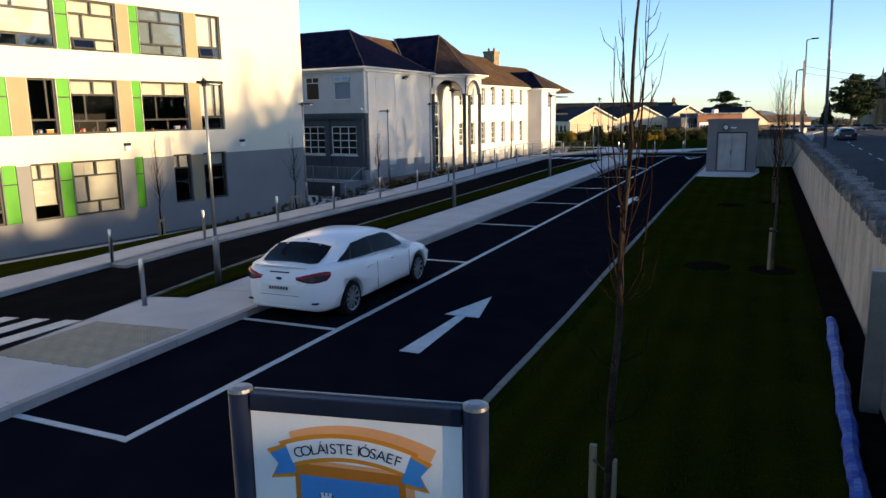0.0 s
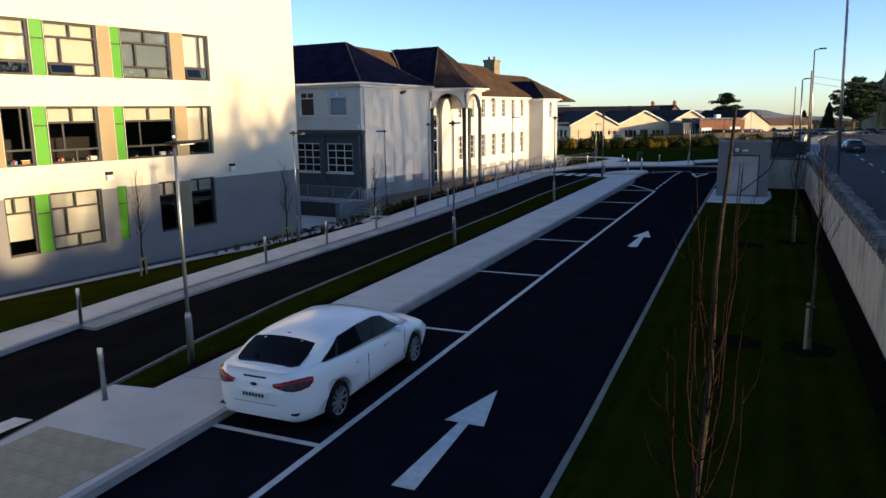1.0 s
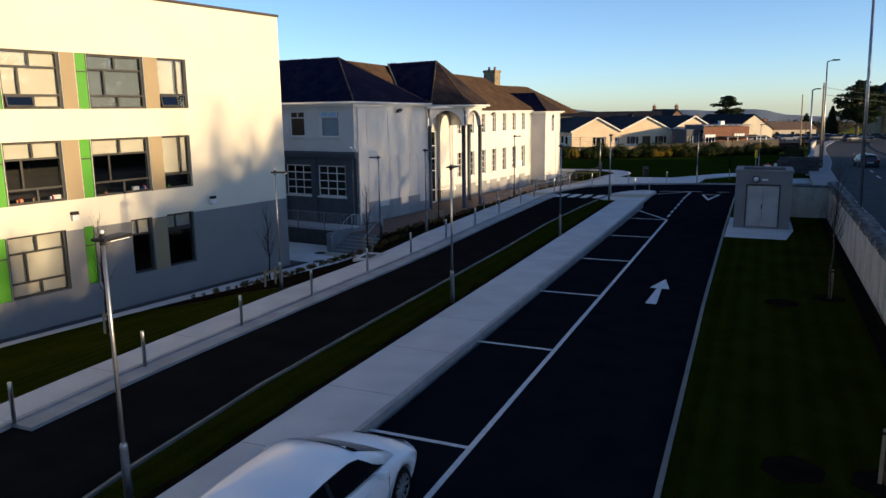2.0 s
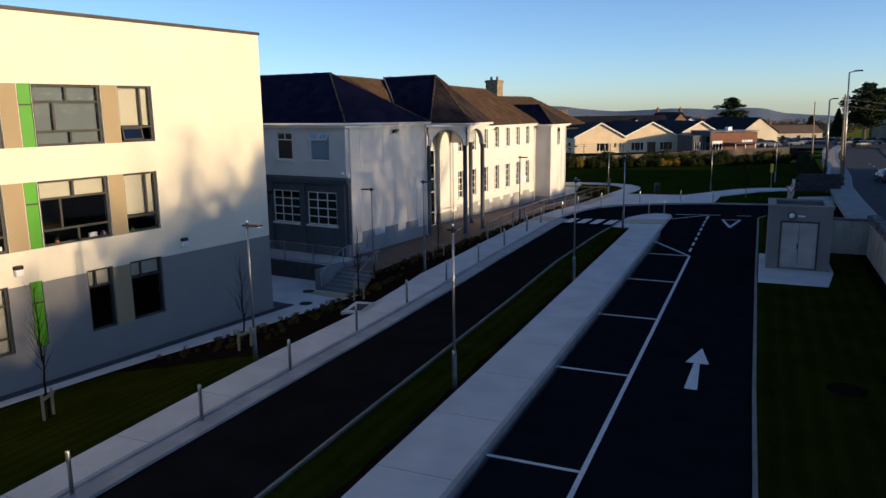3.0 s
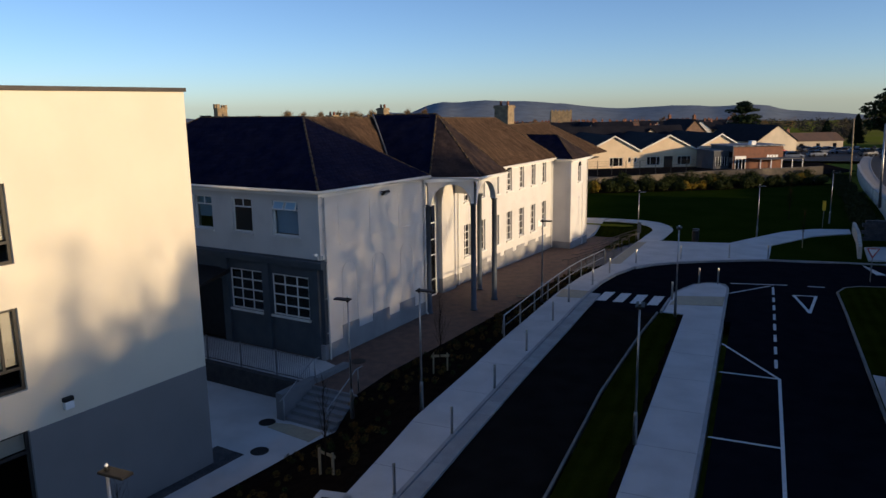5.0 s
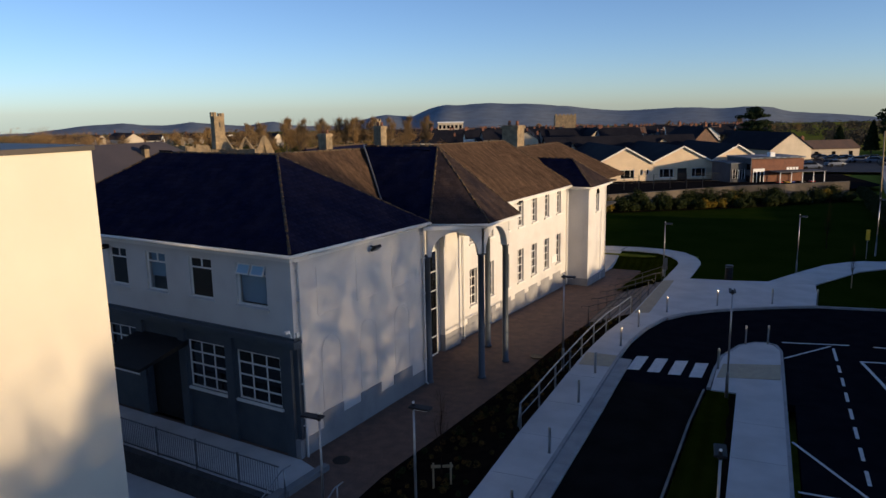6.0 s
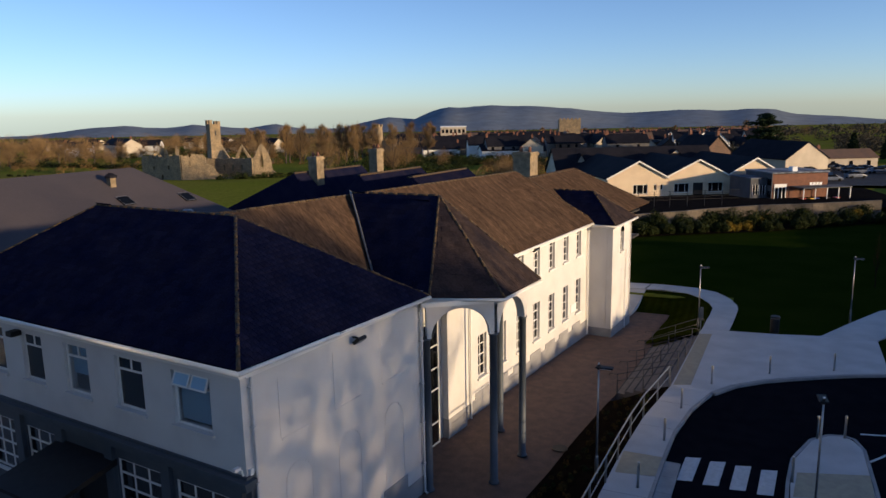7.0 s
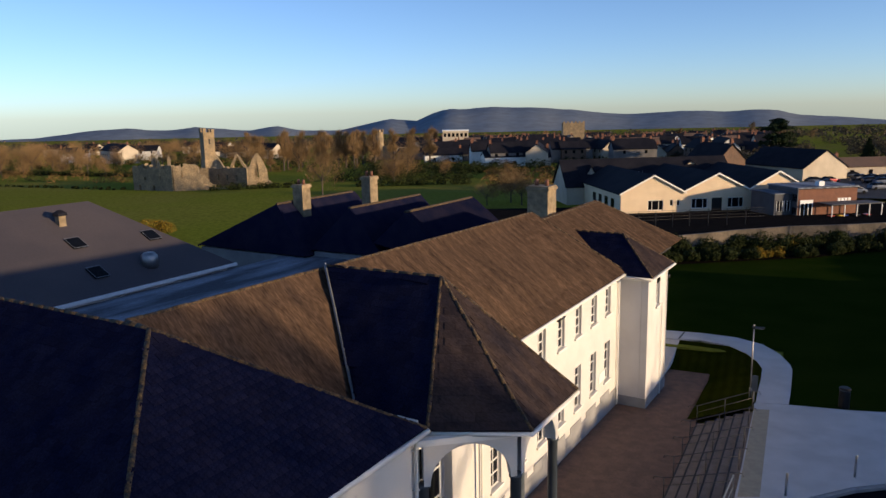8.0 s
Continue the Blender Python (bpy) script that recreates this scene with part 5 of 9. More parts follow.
slab("tactile_steps", ob_poly([(1.25, -5.05), (3.5, -5.25), (3.5, -4.42), (1.9, -4.42), (1.25, -4.6)]), -1.9, -1.738, M_tactile, "buff corduroy paving at the foot of the steps")
for u in (1.46, 3.66):
    steel_rail(st, [(u, -4.5, -0.85), (u, -4.3, -0.78), (u, -2.5, 0.18), (u, -2.1, 0.18)], 0.024, [(u, -4.3, -0.78), (u, -2.4, 0.18)], 0.95)
tr = thing("terrace_railing", "galvanised steel bar railing along the terrace edge", "railing", OB_M)
for a, b in ((-9.0, -7.1), (-7.0, -5.0), (-4.9, -2.9), (-2.8, -0.8), (-0.7, 1.2)):
    bm = bmesh.new()
    box(bm, a, b, -2.37, -2.33, TZ + 1.06, TZ + 1.10)
    box(bm, a, b, -2.37, -2.33, TZ + 0.08, TZ + 0.12)
    for k in range(int((b - a) / 0.11)):
        x = a + 0.05 + k * 0.11
        part("bar", boxm(x - 0.007, x + 0.007, -2.36, -2.34, TZ + 0.12, TZ + 1.06), M_steel, tr)
    part("rail", bm, M_steel, tr)
    part("post", boxm(a - 0.03, a + 0.03, -2.38, -2.32, TZ, TZ + 1.15), M_steel, tr)
slab("terrace_wall", ob_poly([(-16, -2.75), (1.1, -2.75), (1.1, -2.46), (-16, -2.46)]), -2.1, TZ + 0.05, M_darkstone, "dark stone retaining wall")

# broad steps from the plaza down to the terrace
bs = thing("broad_steps", "wide brown brick steps descending from the plaza to the terrace", "steps")
S_TOP = [Vector((-17.1, 54.3, 0)), Vector((-16.64, 64.1, 0))]
S_BOT = [Vector((-19.78, 54.9, 0)), Vector((-19.25, 63.5, 0))]
ns = 6


def on_steps(e, f, k):
    """Plan place e along the flight and f down it, with the height of tread k."""
    p = S_TOP[0].lerp(S_TOP[1], e).lerp(S_BOT[0].lerp(S_BOT[1], e), f)
    top, bot = S_TOP[0].lerp(S_TOP[1], e), S_BOT[0].lerp(S_BOT[1], e)
    za, zb = 0.11 + north(top.x, top.y), ter_z(bot.x, bot.y)
    p.z = za + (zb - za) * k
    return p


for k in range(ns):
    bm = bmesh.new()
    f0, f1, kz = k / ns, (k + 1) / ns, (k + 0.85) / ns
    up = [on_steps(e, f, kz) for e, f in ((0, f1), (0, f0), (1, f0), (1, f1))]
    lo = [bm.verts.new((p.x, p.y, -1.7)) for p in up]
    hi = [bm.verts.new(p) for p in up]
    bm.faces.new(hi[::-1])
    for i in range(4):
        bm.faces.new((lo[i], hi[i], hi[(i + 1) % 4], lo[(i + 1) % 4]))
    bmesh.ops.recalc_face_normals(bm, faces=bm.faces)
    part("step", bm, M_steptread, bs)
    bm = bmesh.new()
    a_, b_ = on_steps(0, f1, kz), on_steps(1, f1, kz)
    w_ = Vector((0.075, 0, 0))
    poly(bm, [p + Vector((0, 0, 0.005)) for p in (a_, a_ + w_, b_ + w_, b_)], [a_ + Vector((-0.004, 0, 0.005)), b_ + Vector((-0.004, 0, 0.005)), b_ + Vector((-0.004, 0, -0.05)), a_ + Vector((-0.004, 0, -0.05))])
    part("nosing", bm, M_black, bs, "dark step nosing")
lift = lambda p, h: Vector((p.x, p.y, p.z + h))
for j in range(5):
    e = 0.01 + 0.98 * j / 4
    top, bot, mid = lift(on_steps(e, 0.02, 0), 0.98), lift(on_steps(e, 0.99, 1), 0.98), lift(on_steps(e, 0.5, 0.5), 0.98)
    hr = thing("handrail", "steel tube handrail on the broad steps", "handrail", group="handrails on the broad steps")
    handrail(hr, [lift(bot, -0.12) - Vector((0.42, 0, 0)), bot - Vector((0.38, 0, 0)), bot, top, top + Vector((0.30, 0, 0)), lift(top, -0.12) + Vector((0.34, 0, 0))], 0.022, [tuple(bot), tuple(mid), tuple(top)], 1.0)
    handrail(hr, [lift(bot, -0.35), lift(top, -0.35)], 0.015)
# guard rail on the footpath's back edge
gr = thing("guard_rail", "steel tube guard rail beside the footpath", "railing")
gp = [(-18.28, 37.24), (-18.18, 39.3), (-18.1, 41.4), (-18.0, 43.5), (-17.93, 45.4), (-17.83, 47.5), (-17.68, 49.8), (-17.4, 52.0), (-17.15, 54.1)]
part("rail", tube(bmesh.new(), [(gp[0][0], gp[0][1] - 0.25, 0.2)] + [(x, y, 1.12 + low(x, y)) for x, y in gp], [0.03] * 10, 8), M_steel, gr, "", True)
part("rail", tube(bmesh.new(), [(x, y, 0.62 + low(x, y)) for x, y in gp], [0.02] * 9, 8), M_steel, gr, "", True)
for x, y in gp:
    part("post", boxm(x - 0.03, x + 0.03, y - 0.03, y + 0.03, 0.0 + low(x, y), 1.12 + low(x, y)), M_steel, gr)


# ---- bollards ----
def bollard(x, y, z=0.115):
    b = thing("bollard", "brushed stainless steel bollard on the footpath", "bollard", pose(x, y, z), "bollards along the footpath")
    part("tube", tube(bmesh.new(), [(0, 0, 0), (0, 0, 0.93), (0, 0, 0.945)], [0.047, 0.047, 0.040], 16), M_inox, b, "", True)
    part("collar", tube(bmesh.new(), [(0, 0, 0), (0, 0, 0.03)], [0.058, 0.055], 16), M_steel, b)
    return b


first = bollard(-11.58, 0.2, 0.115 + low(-11.58, 0.2))
for x, y in ((-16.6, 3.95), (-16.62, 7.6), (-16.66, 11.5), (-16.7, 15.4), (-16.79, 19.56), (-16.82, 23.65), (-16.79, 27.66), (-16.73, 31.62), (-16.8, 35.86), (-16.85, 40.3), (-16.9, 43.6), (-16.55, 47.75), (-16.3, 51.5), (-15.3, 55.25), (-12.75, 57.95), (-9.77, 59.65), (-7.35, 60.3), (-12.0, 46.0), (-11.0, 50.3), (-10.0, 50.75)):
    copy_thing(first, pose(x, y, 0.115 + low(x, y)))


# ---- street lamps ----
def lamp(x, y, z, h, turn):
    l = thing("street_lamp", "slim galvanised lamp post with a flat dark lantern", "street lamp", pose(x, y, z, 0, 0, turn), "slim lamp posts")
    bm = tube(bmesh.new(), [(0, 0, 0), (0, 0, 0.95), (0, 0, 1.02), (0, 0, 1.06)], [0.068, 0.065, 0.06, 0.04], 14)
    part("base", bm, M_steel, l, "", True)
    part("pole", tube(bmesh.new(), [(0, 0, 1.05), (0, 0, h)], [0.038, 0.028], 12), M_steel, l, "", True)
    bm = bmesh.new()
    tube(bm, [(0, 0, h - 0.08), (0, 0, h + 0.06)], [0.05, 0.05], 12)
    tube(bm, [(0, 0, h + 0.06), (0, 0, h + 0.10)], [0.035, 0.02], 12)
    part("collar", bm, M_black, l)
    bm = boxm(-0.10, 0.50, -0.13, 0.13, h - 0.02, h + 0.035, 0.02)
    part("lantern", bm, M_black, l)
    part("lens", boxm(0.05, 0.45, -0.10, 0.10, h - 0.035, h - 0.021), M_lens, l)
    bm = bmesh.new()
    bmesh.ops.create_uvsphere(bm, u_segments=12, v_segments=8, radius=0.034, matrix=Matrix.Translation((0, 0, h + 0.12)))
    part("photocell", bm, M_lens, l, "small white photocell dome", True)
    return l


l0 = lamp(-11.37, 2.12, 0.0, 4.32, 95)
for x, y, z, tn in ((-11.18, 15.12, 0.10, 95), (-11.12, 28.45, 0.10, 95), (-11.5, 42.8, 0.10, 95), (-18.3, 15.8, -0.26, 0), (-18.5, 29.0, -0.2, 0), (-18.35, 43.6, 0.0, 0), (-20.85, 28.2, -0.55, 180), (-16.85, 66.0, -0.98, 0), (-8.15, 70.4, -0.72, 0), (-2.6, 76.0, 0.0, 0), (-11.1, -11.5, 0.1, 0)):
    copy_thing(l0, pose(x, y, z, 0, 0, tn))


# ---- trees ----
def grow(bm, p, d, length, r, depth, rnd, up=0.25, spread=0.6, seg=6, taper=0.62, kids=(2, 3), shrink=(0.55, 0.8)):
    """A branch with side shoots, tapering to a twig."""
    n = 4
    pts, rad = [p.copy()], [r]
    q, e = p.copy(), d.copy()
    for k in range(n):
        e = (e + Vector((rnd.gauss(0, 0.09), rnd.gauss(0, 0.09), up * 0.12))).normalized()
        q = q + e * length / n
        pts.append(q.copy()); rad.append(r * (1 - (1 - taper) * (k + 1) / n))
    tube(bm, pts, rad, seg, False)
    if depth == 0:
        return
    for k in range(rnd.randint(*kids)):
        f = rnd.uniform(0.35, 1.0)
        i = min(n - 1, int(f * n))
        b = pts[i].lerp(pts[i + 1], f * n - i)
        a = rnd.uniform(0, 2 * math.pi)
        s = Vector((math.cos(a), math.sin(a), 0)) * spread
        grow(bm, b, (e + s + Vector((0, 0, up))).normalized(), length * rnd.uniform(*shrink), rad[i] * 0.62, depth - 1, rnd, up, spread, max(3, seg - 1), 0.45, kids, shrink)
    grow(bm, pts[-1], e, length * 0.7, rad[-1], depth - 1, rnd, up, spread, max(3, seg - 1), 0.45, kids, shrink)


def young_tree(x, y, z, h, seed, stakes=2, label="", low=0.35, lean=0.0, spread=0.35):
    """A bare planted sapling: straight stem, thin rising shoots, stakes."""
    rnd = random.Random(seed)
    t = thing("young_tree", label or "bare young tree tied to timber stakes", "tree", pose(x, y, z, 0, 0, rnd.uniform(0, 360)))
    bm = bmesh.new()
    r0 = 0.016 + 0.006 * h
    n = 10
    stem = [Vector((lean * k / n + 0.02 * math.sin(k * 1.7 + seed), 0.02 * math.cos(k * 2.1 + seed), h * k / n)) for k in range(n + 1)]
    tube(bm, stem, [r0 * (1 - 0.85 * k / n) for k in range(n + 1)], 7, False)
    part("trunk", bm, M_birch if "birch" in label else M_bark, t)
    bm = bmesh.new()
    m = int(22 + h * 6)
    for k in range(m):
        f = low + (0.97 - low) * (k + rnd.random()) / m
        i = min(n - 1, int(f * n))
        b = stem[i].lerp(stem[i + 1], f * n - i)
        a = k * 2.4 + rnd.uniform(-0.5, 0.5)
        d = Vector((math.cos(a) * spread * 1.6, math.sin(a) * spread * 1.6, 1)).normalized()
        long_ = 1.15 if spread < 0.15 else 1.0
        grow(bm, b, d, h * rnd.uniform(0.10, 0.2) * (1.25 - f * 0.6) * long_, r0 * 0.36 * (1.15 - f), 1, rnd, 0.5 * long_, 0.45 if spread > 0.15 else 0.16, 4, 0.3, (1, 3))
    part("crown", bm, M_bark, t)
    if stakes:
        sp = 0.28 if stakes == 2 else 0.07
        for s in ((-sp, 0), (sp, 0))[:stakes]:
            part("stake", boxm(s[0] - 0.032, s[0] + 0.032, s[1] - 0.032, s[1] + 0.032, -0.1, 0.85 if stakes == 2 else 0.95, 0.006), M_timber, t)
        if stakes == 1:
            part("tie", boxm(-0.11, 0.05, -0.04, 0.04, 0.86, 0.91), M_black, t, "black rubber tree tie")
        if stakes == 2:
            part("crossbar", boxm(-sp - 0.08, sp + 0.08, -0.05, -0.032, 0.66, 0.76), M_timber, t)
    return t


def upright_tree(x, y, z, h, seed, label):
    """A narrow bare tree: one stem, whorls of thin twigs, long shoots that sweep up beside it."""
    rnd = random.Random(seed)
    t = thing("young_tree", label, "tree", pose(x, y, z))
    stem = [Vector((0.16 * k / 16 + 0.012 * math.sin(k * 1.3), 0.012 * math.cos(k * 1.9), h * 0.98 * k / 16)) for k in range(17)]
    part("trunk", tube(bmesh.new(), stem, [0.040 * (1 - 0.9 * k / 16) + 0.003 for k in range(17)], 9, False), M_sapling, t, "", True)
    bm = bmesh.new()

    def shoot(b, a, out, rise, r, kids):
        d = Vector((math.cos(a), math.sin(a), 0)) * out
        rise = min(rise, 0.92 * h - b.z)
        pts = [b + d * g + Vector((rnd.uniform(-0.015, 0.015), rnd.uniform(-0.015, 0.015), rise * e)) for g, e in ((0, 0), (0.35, 0.08), (0.68, 0.22), (0.90, 0.45), (1.0, 0.72), (1.04, 1.0))]
        tube(bm, pts, [r, r * 0.9, r * 0.75, r * 0.6, r * 0.42, r * 0.2], 5, False)
        for j in range(kids):
            i = rnd.randint(1, 4)
            p = pts[i].lerp(pts[i + 1], rnd.random())
            aa = a + rnd.uniform(-1.3, 1.3)
            l_ = rnd.uniform(0.10, 0.30)
            tube(bm, [p, p + Vector((math.cos(aa) * l_ * 0.5, math.sin(aa) * l_ * 0.5, l_ * 0.45)), p + Vector((math.cos(aa) * l_ * 0.75, math.sin(aa) * l_ * 0.75, l_ * 1.2))], [r * 0.5, r * 0.4, r * 0.2], 4, False)

    for k in range(15):
        f = 0.42 + 0.34 * k / 15
        b = stem[int(f * 16)].lerp(stem[int(f * 16) + 1], f * 16 % 1)
        shoot(b, k * 2.4 + rnd.uniform(-0.3, 0.3), rnd.uniform(0.07, 0.26), h * rnd.uniform(0.16, 0.30), 0.0085, 3)
    for f, n_ in ((0.20, 5), (0.31, 4), (0.42, 5)):
        b = stem[int(f * 16)].lerp(stem[int(f * 16) + 1], f * 16 % 1)
        for k in range(n_):
            shoot(b + Vector((0, 0, rnd.uniform(-0.05, 0.05))), k * 6.283 / n_ + rnd.uniform(-0.4, 0.4), rnd.uniform(0.12, 0.30), rnd.uniform(0.10, 0.40), 0.006, 2)
    part("crown", bm, M_bark, t)
    for s in (-0.16, 0.06):
        part("stake", boxm(s - 0.03, s + 0.03, 0.03 - s, 0.09 - s, -0.1, 0.62, 0.006), M_timber, t)
    part("tie", tube(bmesh.new(), [(-0.13, 0.12, 0.52), (0.0, -0.05, 0.53), (0.05, 0.06, 0.52)], [0.016] * 3, 6), M_black, t, "black rubber tree tie")
    return t


upright_tree(-1.60, -4.34, 0.06, 4.88, 1, "tall narrow bare young tree close to the sign, tied to stakes")
for x_, y_ in ((-0.2, 7.2), (-0.12, 20.0), (-1.56, -4.34), (-1.57, 7.2), (-1.52, 18.9)):
    pts_ = [(x_ + (0.5 + 0.05 * math.sin(k * 2.3)) * math.cos(k * math.pi / 8), y_ + (0.5 + 0.05 * math.cos(k * 1.7)) * math.sin(k * math.pi / 8)) for k in range(16)]
    slab("soil_ring", pts_, 0.0, 0.068, M_soil, "round bare soil patch cut in the lawn")
young_tree(-0.2, 7.2, 0.06, 4.2, 2, 1, "bare young birch on the lawn with one stake", 0.36, 0.0, 0.24)
young_tree(-0.12, 20.0, 0.06, 4.3, 5, 1, "bare young birch on the lawn with one stake", 0.36, 0.0, 0.24)
young_tree(-22.2, 11.4, -1.1, 3.9, 7, 2, "", 0.35, 0, 0.35)
young_tree(-20.0, 17.4, -0.75, 3.4, 8, 2, "", 0.35, 0, 0.35)
young_tree(-19.5, 24.4, -0.62, 3.2, 9, 2, "", 0.35, 0, 0.35)
young_tree(-19.5, 32.9, -0.35, 3.2, 10, 2, "", 0.35, 0, 0.35)
young_tree(-22.6, 4.0, -1.2, 3.9, 12, 2, "", 0.35, 0, 0.35)
young_tree(-5.0, 66.6, -0.45, 2.8, 13, 1, "", 0.3, 0, 0.3)
young_tree(-5.5, 82.0, -0.75, 4.2, 14, 0, "bare young tree on the far lawn", 0.25, 0, 0.4)
young_tree(1.2, 70.0, -0.3, 5.0, 15, 0, "bare young birch by the street", 0.25, 0, 0.3)


def leaf_ball(bm, c, rx, rz, n, size, rnd, squash=True):
    """Many small leaves on and in a rounded, uneven clump."""
    c = Vector(c)
    sx = rnd.uniform(0, 50)
    for k in range(n):
        d = Vector((rnd.gauss(0, 1), rnd.gauss(0, 1), rnd.gauss(0, 1))).normalized()
        lump = 0.82 + 0.35 * noise.noise(d * 1.8 + Vector((sx, 0, 0)))
        rr = lump * rnd.uniform(0.72, 1.0)
        p = c + Vector((d.x * rx * rr, d.y * rx * rr, d.z * rz * rr))
        t = (d + Vector((rnd.gauss(0, .7), rnd.gauss(0, .7), rnd.gauss(0, .7)))).normalized()
        a = t.orthogonal().normalized() * size * rnd.uniform(0.6, 1.3)
        b = t.cross(a).normalized() * size * rnd.uniform(0.4, 0.9)
        bm.faces.new([bm.verts.new(q) for q in (p - a, p + b * 0.6, p + a, p - b * 0.6)])


# plants in the beds: one scatter of small tufts
rnd = random.Random(21)
bm, bm2 = bmesh.new(), bmesh.new()
for k in range(340):
    y = rnd.uniform(16.6, 53)
    xo = float(np.interp(y, [p[1] for p in LIN], [p[0] for p in LIN]))
    if y < 29:
        xi, zi = float(np.interp(y, [p[1] for p in PATH_OUT], [p[0] for p in PATH_OUT])), -1.74
    else:
        v = (y - 33.7) / 0.9925 + 0.5
        p = ob_pt(float(np.interp(v, [q[1] for q in TER_E], [q[0] for q in TER_E])), v)
        xi, zi = p.x, TZ
    f = rnd.uniform(0.12, 0.94)
    x, z = xi + (xo - xi) * f, zi + (0.1 - zi) * f
    r = rnd.uniform(0.07, 0.18)
    leaf_ball(bm if rnd.random() < 0.72 else bm2, (x, y, z + r * 0.6), r, r * 0.9, int(60 + 160 * r), 0.035, rnd)
tagged(part("bed_planting", bm, M_bedleaf), "low russet and brown winter plants in the bed", "", "", "stuff")
tagged(part("bed_planting_green", bm2, M_shrub), "low dark green plants in the bed", "", "", "stuff")

# ---- boundary wall, kiosk, public road ----
bw = thing("boundary_wall", "old rendered boundary wall with rough stone coping", "wall", kind="structure")
bm = bmesh.new()
for k in range(40):
    y0 = -21 + 1.51 * k
    box(bm, 1.12, 1.46, y0, y0 + 1.51, -0.2, 1.78)
bmesh.ops.remove_doubles(bm, verts=bm.verts, dist=1e-4)
part("wall", bm, M_wallrend, bw)
cs = []
for s in range(6):
    rr = random.Random(40 + s)
    bm = bmesh.new()
    box(bm, -0.24, 0.24, -0.095, 0.095, 0.0, 0.17 + 0.03 * s)
    bmesh.ops.subdivide_edges(bm, edges=[e for e in bm.edges if abs(e.verts[0].co.x - e.verts[1].co.x) > 0.3], cuts=1)
    for v in bm.verts:
        v.co += Vector((rr.uniform(-0.045, 0.045), rr.uniform(-0.018, 0.018), rr.uniform(-0.06, 0.03) if v.co.z > 0.1 else 0))
    me = bpy.data.meshes.new("coping_stone")
    bm.to_mesh(me); bm.free()
    me.materials.append(M_wallcap)
    cs.append(me)
for k in range(295):
    y = -20.8 + k * 0.204
    if y < 39.3:
        o_ = new("coping_stone", cs[random.randrange(6)])
        o_.parent = bw
        o_.matrix_basis = pose(1.29, y, 1.77, random.uniform(-2, 2), random.uniform(-3, 3), random.uniform(-4, 4))
cw = thing("cross_wall", "low grey rendered wall joining the kiosk", "wall", kind="structure")
part("wall", boxm(-0.9, 1.12, 38.95, 39.2, -0.2, 1.75), M_wallrend, cw)
part("coping", boxm(-0.95, 1.12, 38.9, 39.25, 1.75, 1.86, 0.01), M_wallcap, cw)

kk = thing("service_kiosk", "small grey rendered substation kiosk with steel double doors", "kiosk", pose(-3.5, 34.0, 0.05, 0, 0, 0))
bm = bmesh.new()
pierced(bm, "S", 0.0, 0.22, 0.0, 2.6, 0.0, 2.86, [(0.55, 2.05, 0.12, 2.2)])
box(bm, 0.0, 0.22, 0.22, 2.7, 0, 2.86); box(bm, 2.38, 2.6, 0.22, 2.7, 0, 2.86); box(bm, 0.22, 2.38, 2.48, 2.7, 0, 2.86)
part("wall", bm, M_kiosk, kk)
part("roof_deck", boxm(0.22, 2.38, 0.22, 2.48, 2.62, 2.70), M_soil, kk, "dark recessed flat roof")
bm = bmesh.new()
box(bm, -0.05, 2.65, -0.05, 0.30, 2.86, 2.97, 0.01); box(bm, -0.05, 2.65, 2.42, 2.75, 2.86, 2.97, 0.01)
box(bm, -0.05, 0.30, 0.30, 2.42, 2.86, 2.97); box(bm, 2.30, 2.65, 0.30, 2.42, 2.86, 2.97)
part("coping", bm, M_kiosk, kk)
for x0 in (0.57, 1.31):
    bm = boxm(x0, x0 + 0.72, 0.06, 0.10, 0.14, 2.18)
    dr = part("door", bm, M_doorsteel, kk, "grey louvred steel door leaf")
    for k in range(9):
        for za, zb in ((0.25, 1.05), (1.2, 2.08)):
            part("louvre", boxm(x0 + 0.05 + k * 0.07, x0 + 0.085 + k * 0.07, 0.04, 0.062, za, zb), M_doorsteel, dr)
bm = boxm(0.50, 2.10, -0.02, 0.05, 2.2, 2.27)
box(bm, 0.50, 0.56, -0.02, 0.05, 0.12, 2.2); box(bm, 2.04, 2.10, -0.02, 0.05, 0.12, 2.2)
part("door_frame", bm, M_frame, kk)
part("handle", boxm(1.24, 1.28, -0.03, 0.05, 1.0, 1.25), M_black, kk)
bm = bmesh.new()
tube(bm, [(0.95, 0.0, 2.52), (0.95, -0.10, 2.52)], [0.17, 0.17], 20)
part("lamp_ring", bm, M_black, kk)
part("lamp_lens", tube(bmesh.new(), [(0.95, -0.09, 2.52), (0.95, -0.16, 2.52)], [0.13, 0.09], 20), M_lens, kk, "round white bulkhead lamp", True)
part("name_plate", boxm(1.20, 1.5, -0.012, 0.0, 2.46, 2.54), M_signwhite, kk)
slab("kiosk_pad", [(-3.78, 31.0), (-1.1, 31.0), (-0.7, 33.9), (-0.75, 37.0), (-3.78, 37.6)], -0.1, 0.085, M_concrete, "pale concrete apron of the kiosk")
sd_ = thing("give_way_sign", "red and white triangular road sign on a post", "road sign", pose(-1.9, 55.2, 0.0))
part("pole", tube(bmesh.new(), [(0, 0, -0.2), (0, 0, 1.9)], [0.03, 0.03]), M_steel, sd_)
part("border", poly(bmesh.new(), [(-0.36, -0.04, 1.80), (0, -0.04, 1.20), (0.36, -0.04, 1.80)]), M_red, sd_)
part("face", poly(bmesh.new(), [(-0.25, -0.05, 1.745), (0, -0.05, 1.32), (0.25, -0.05, 1.745)]), M_signwhite, sd_)

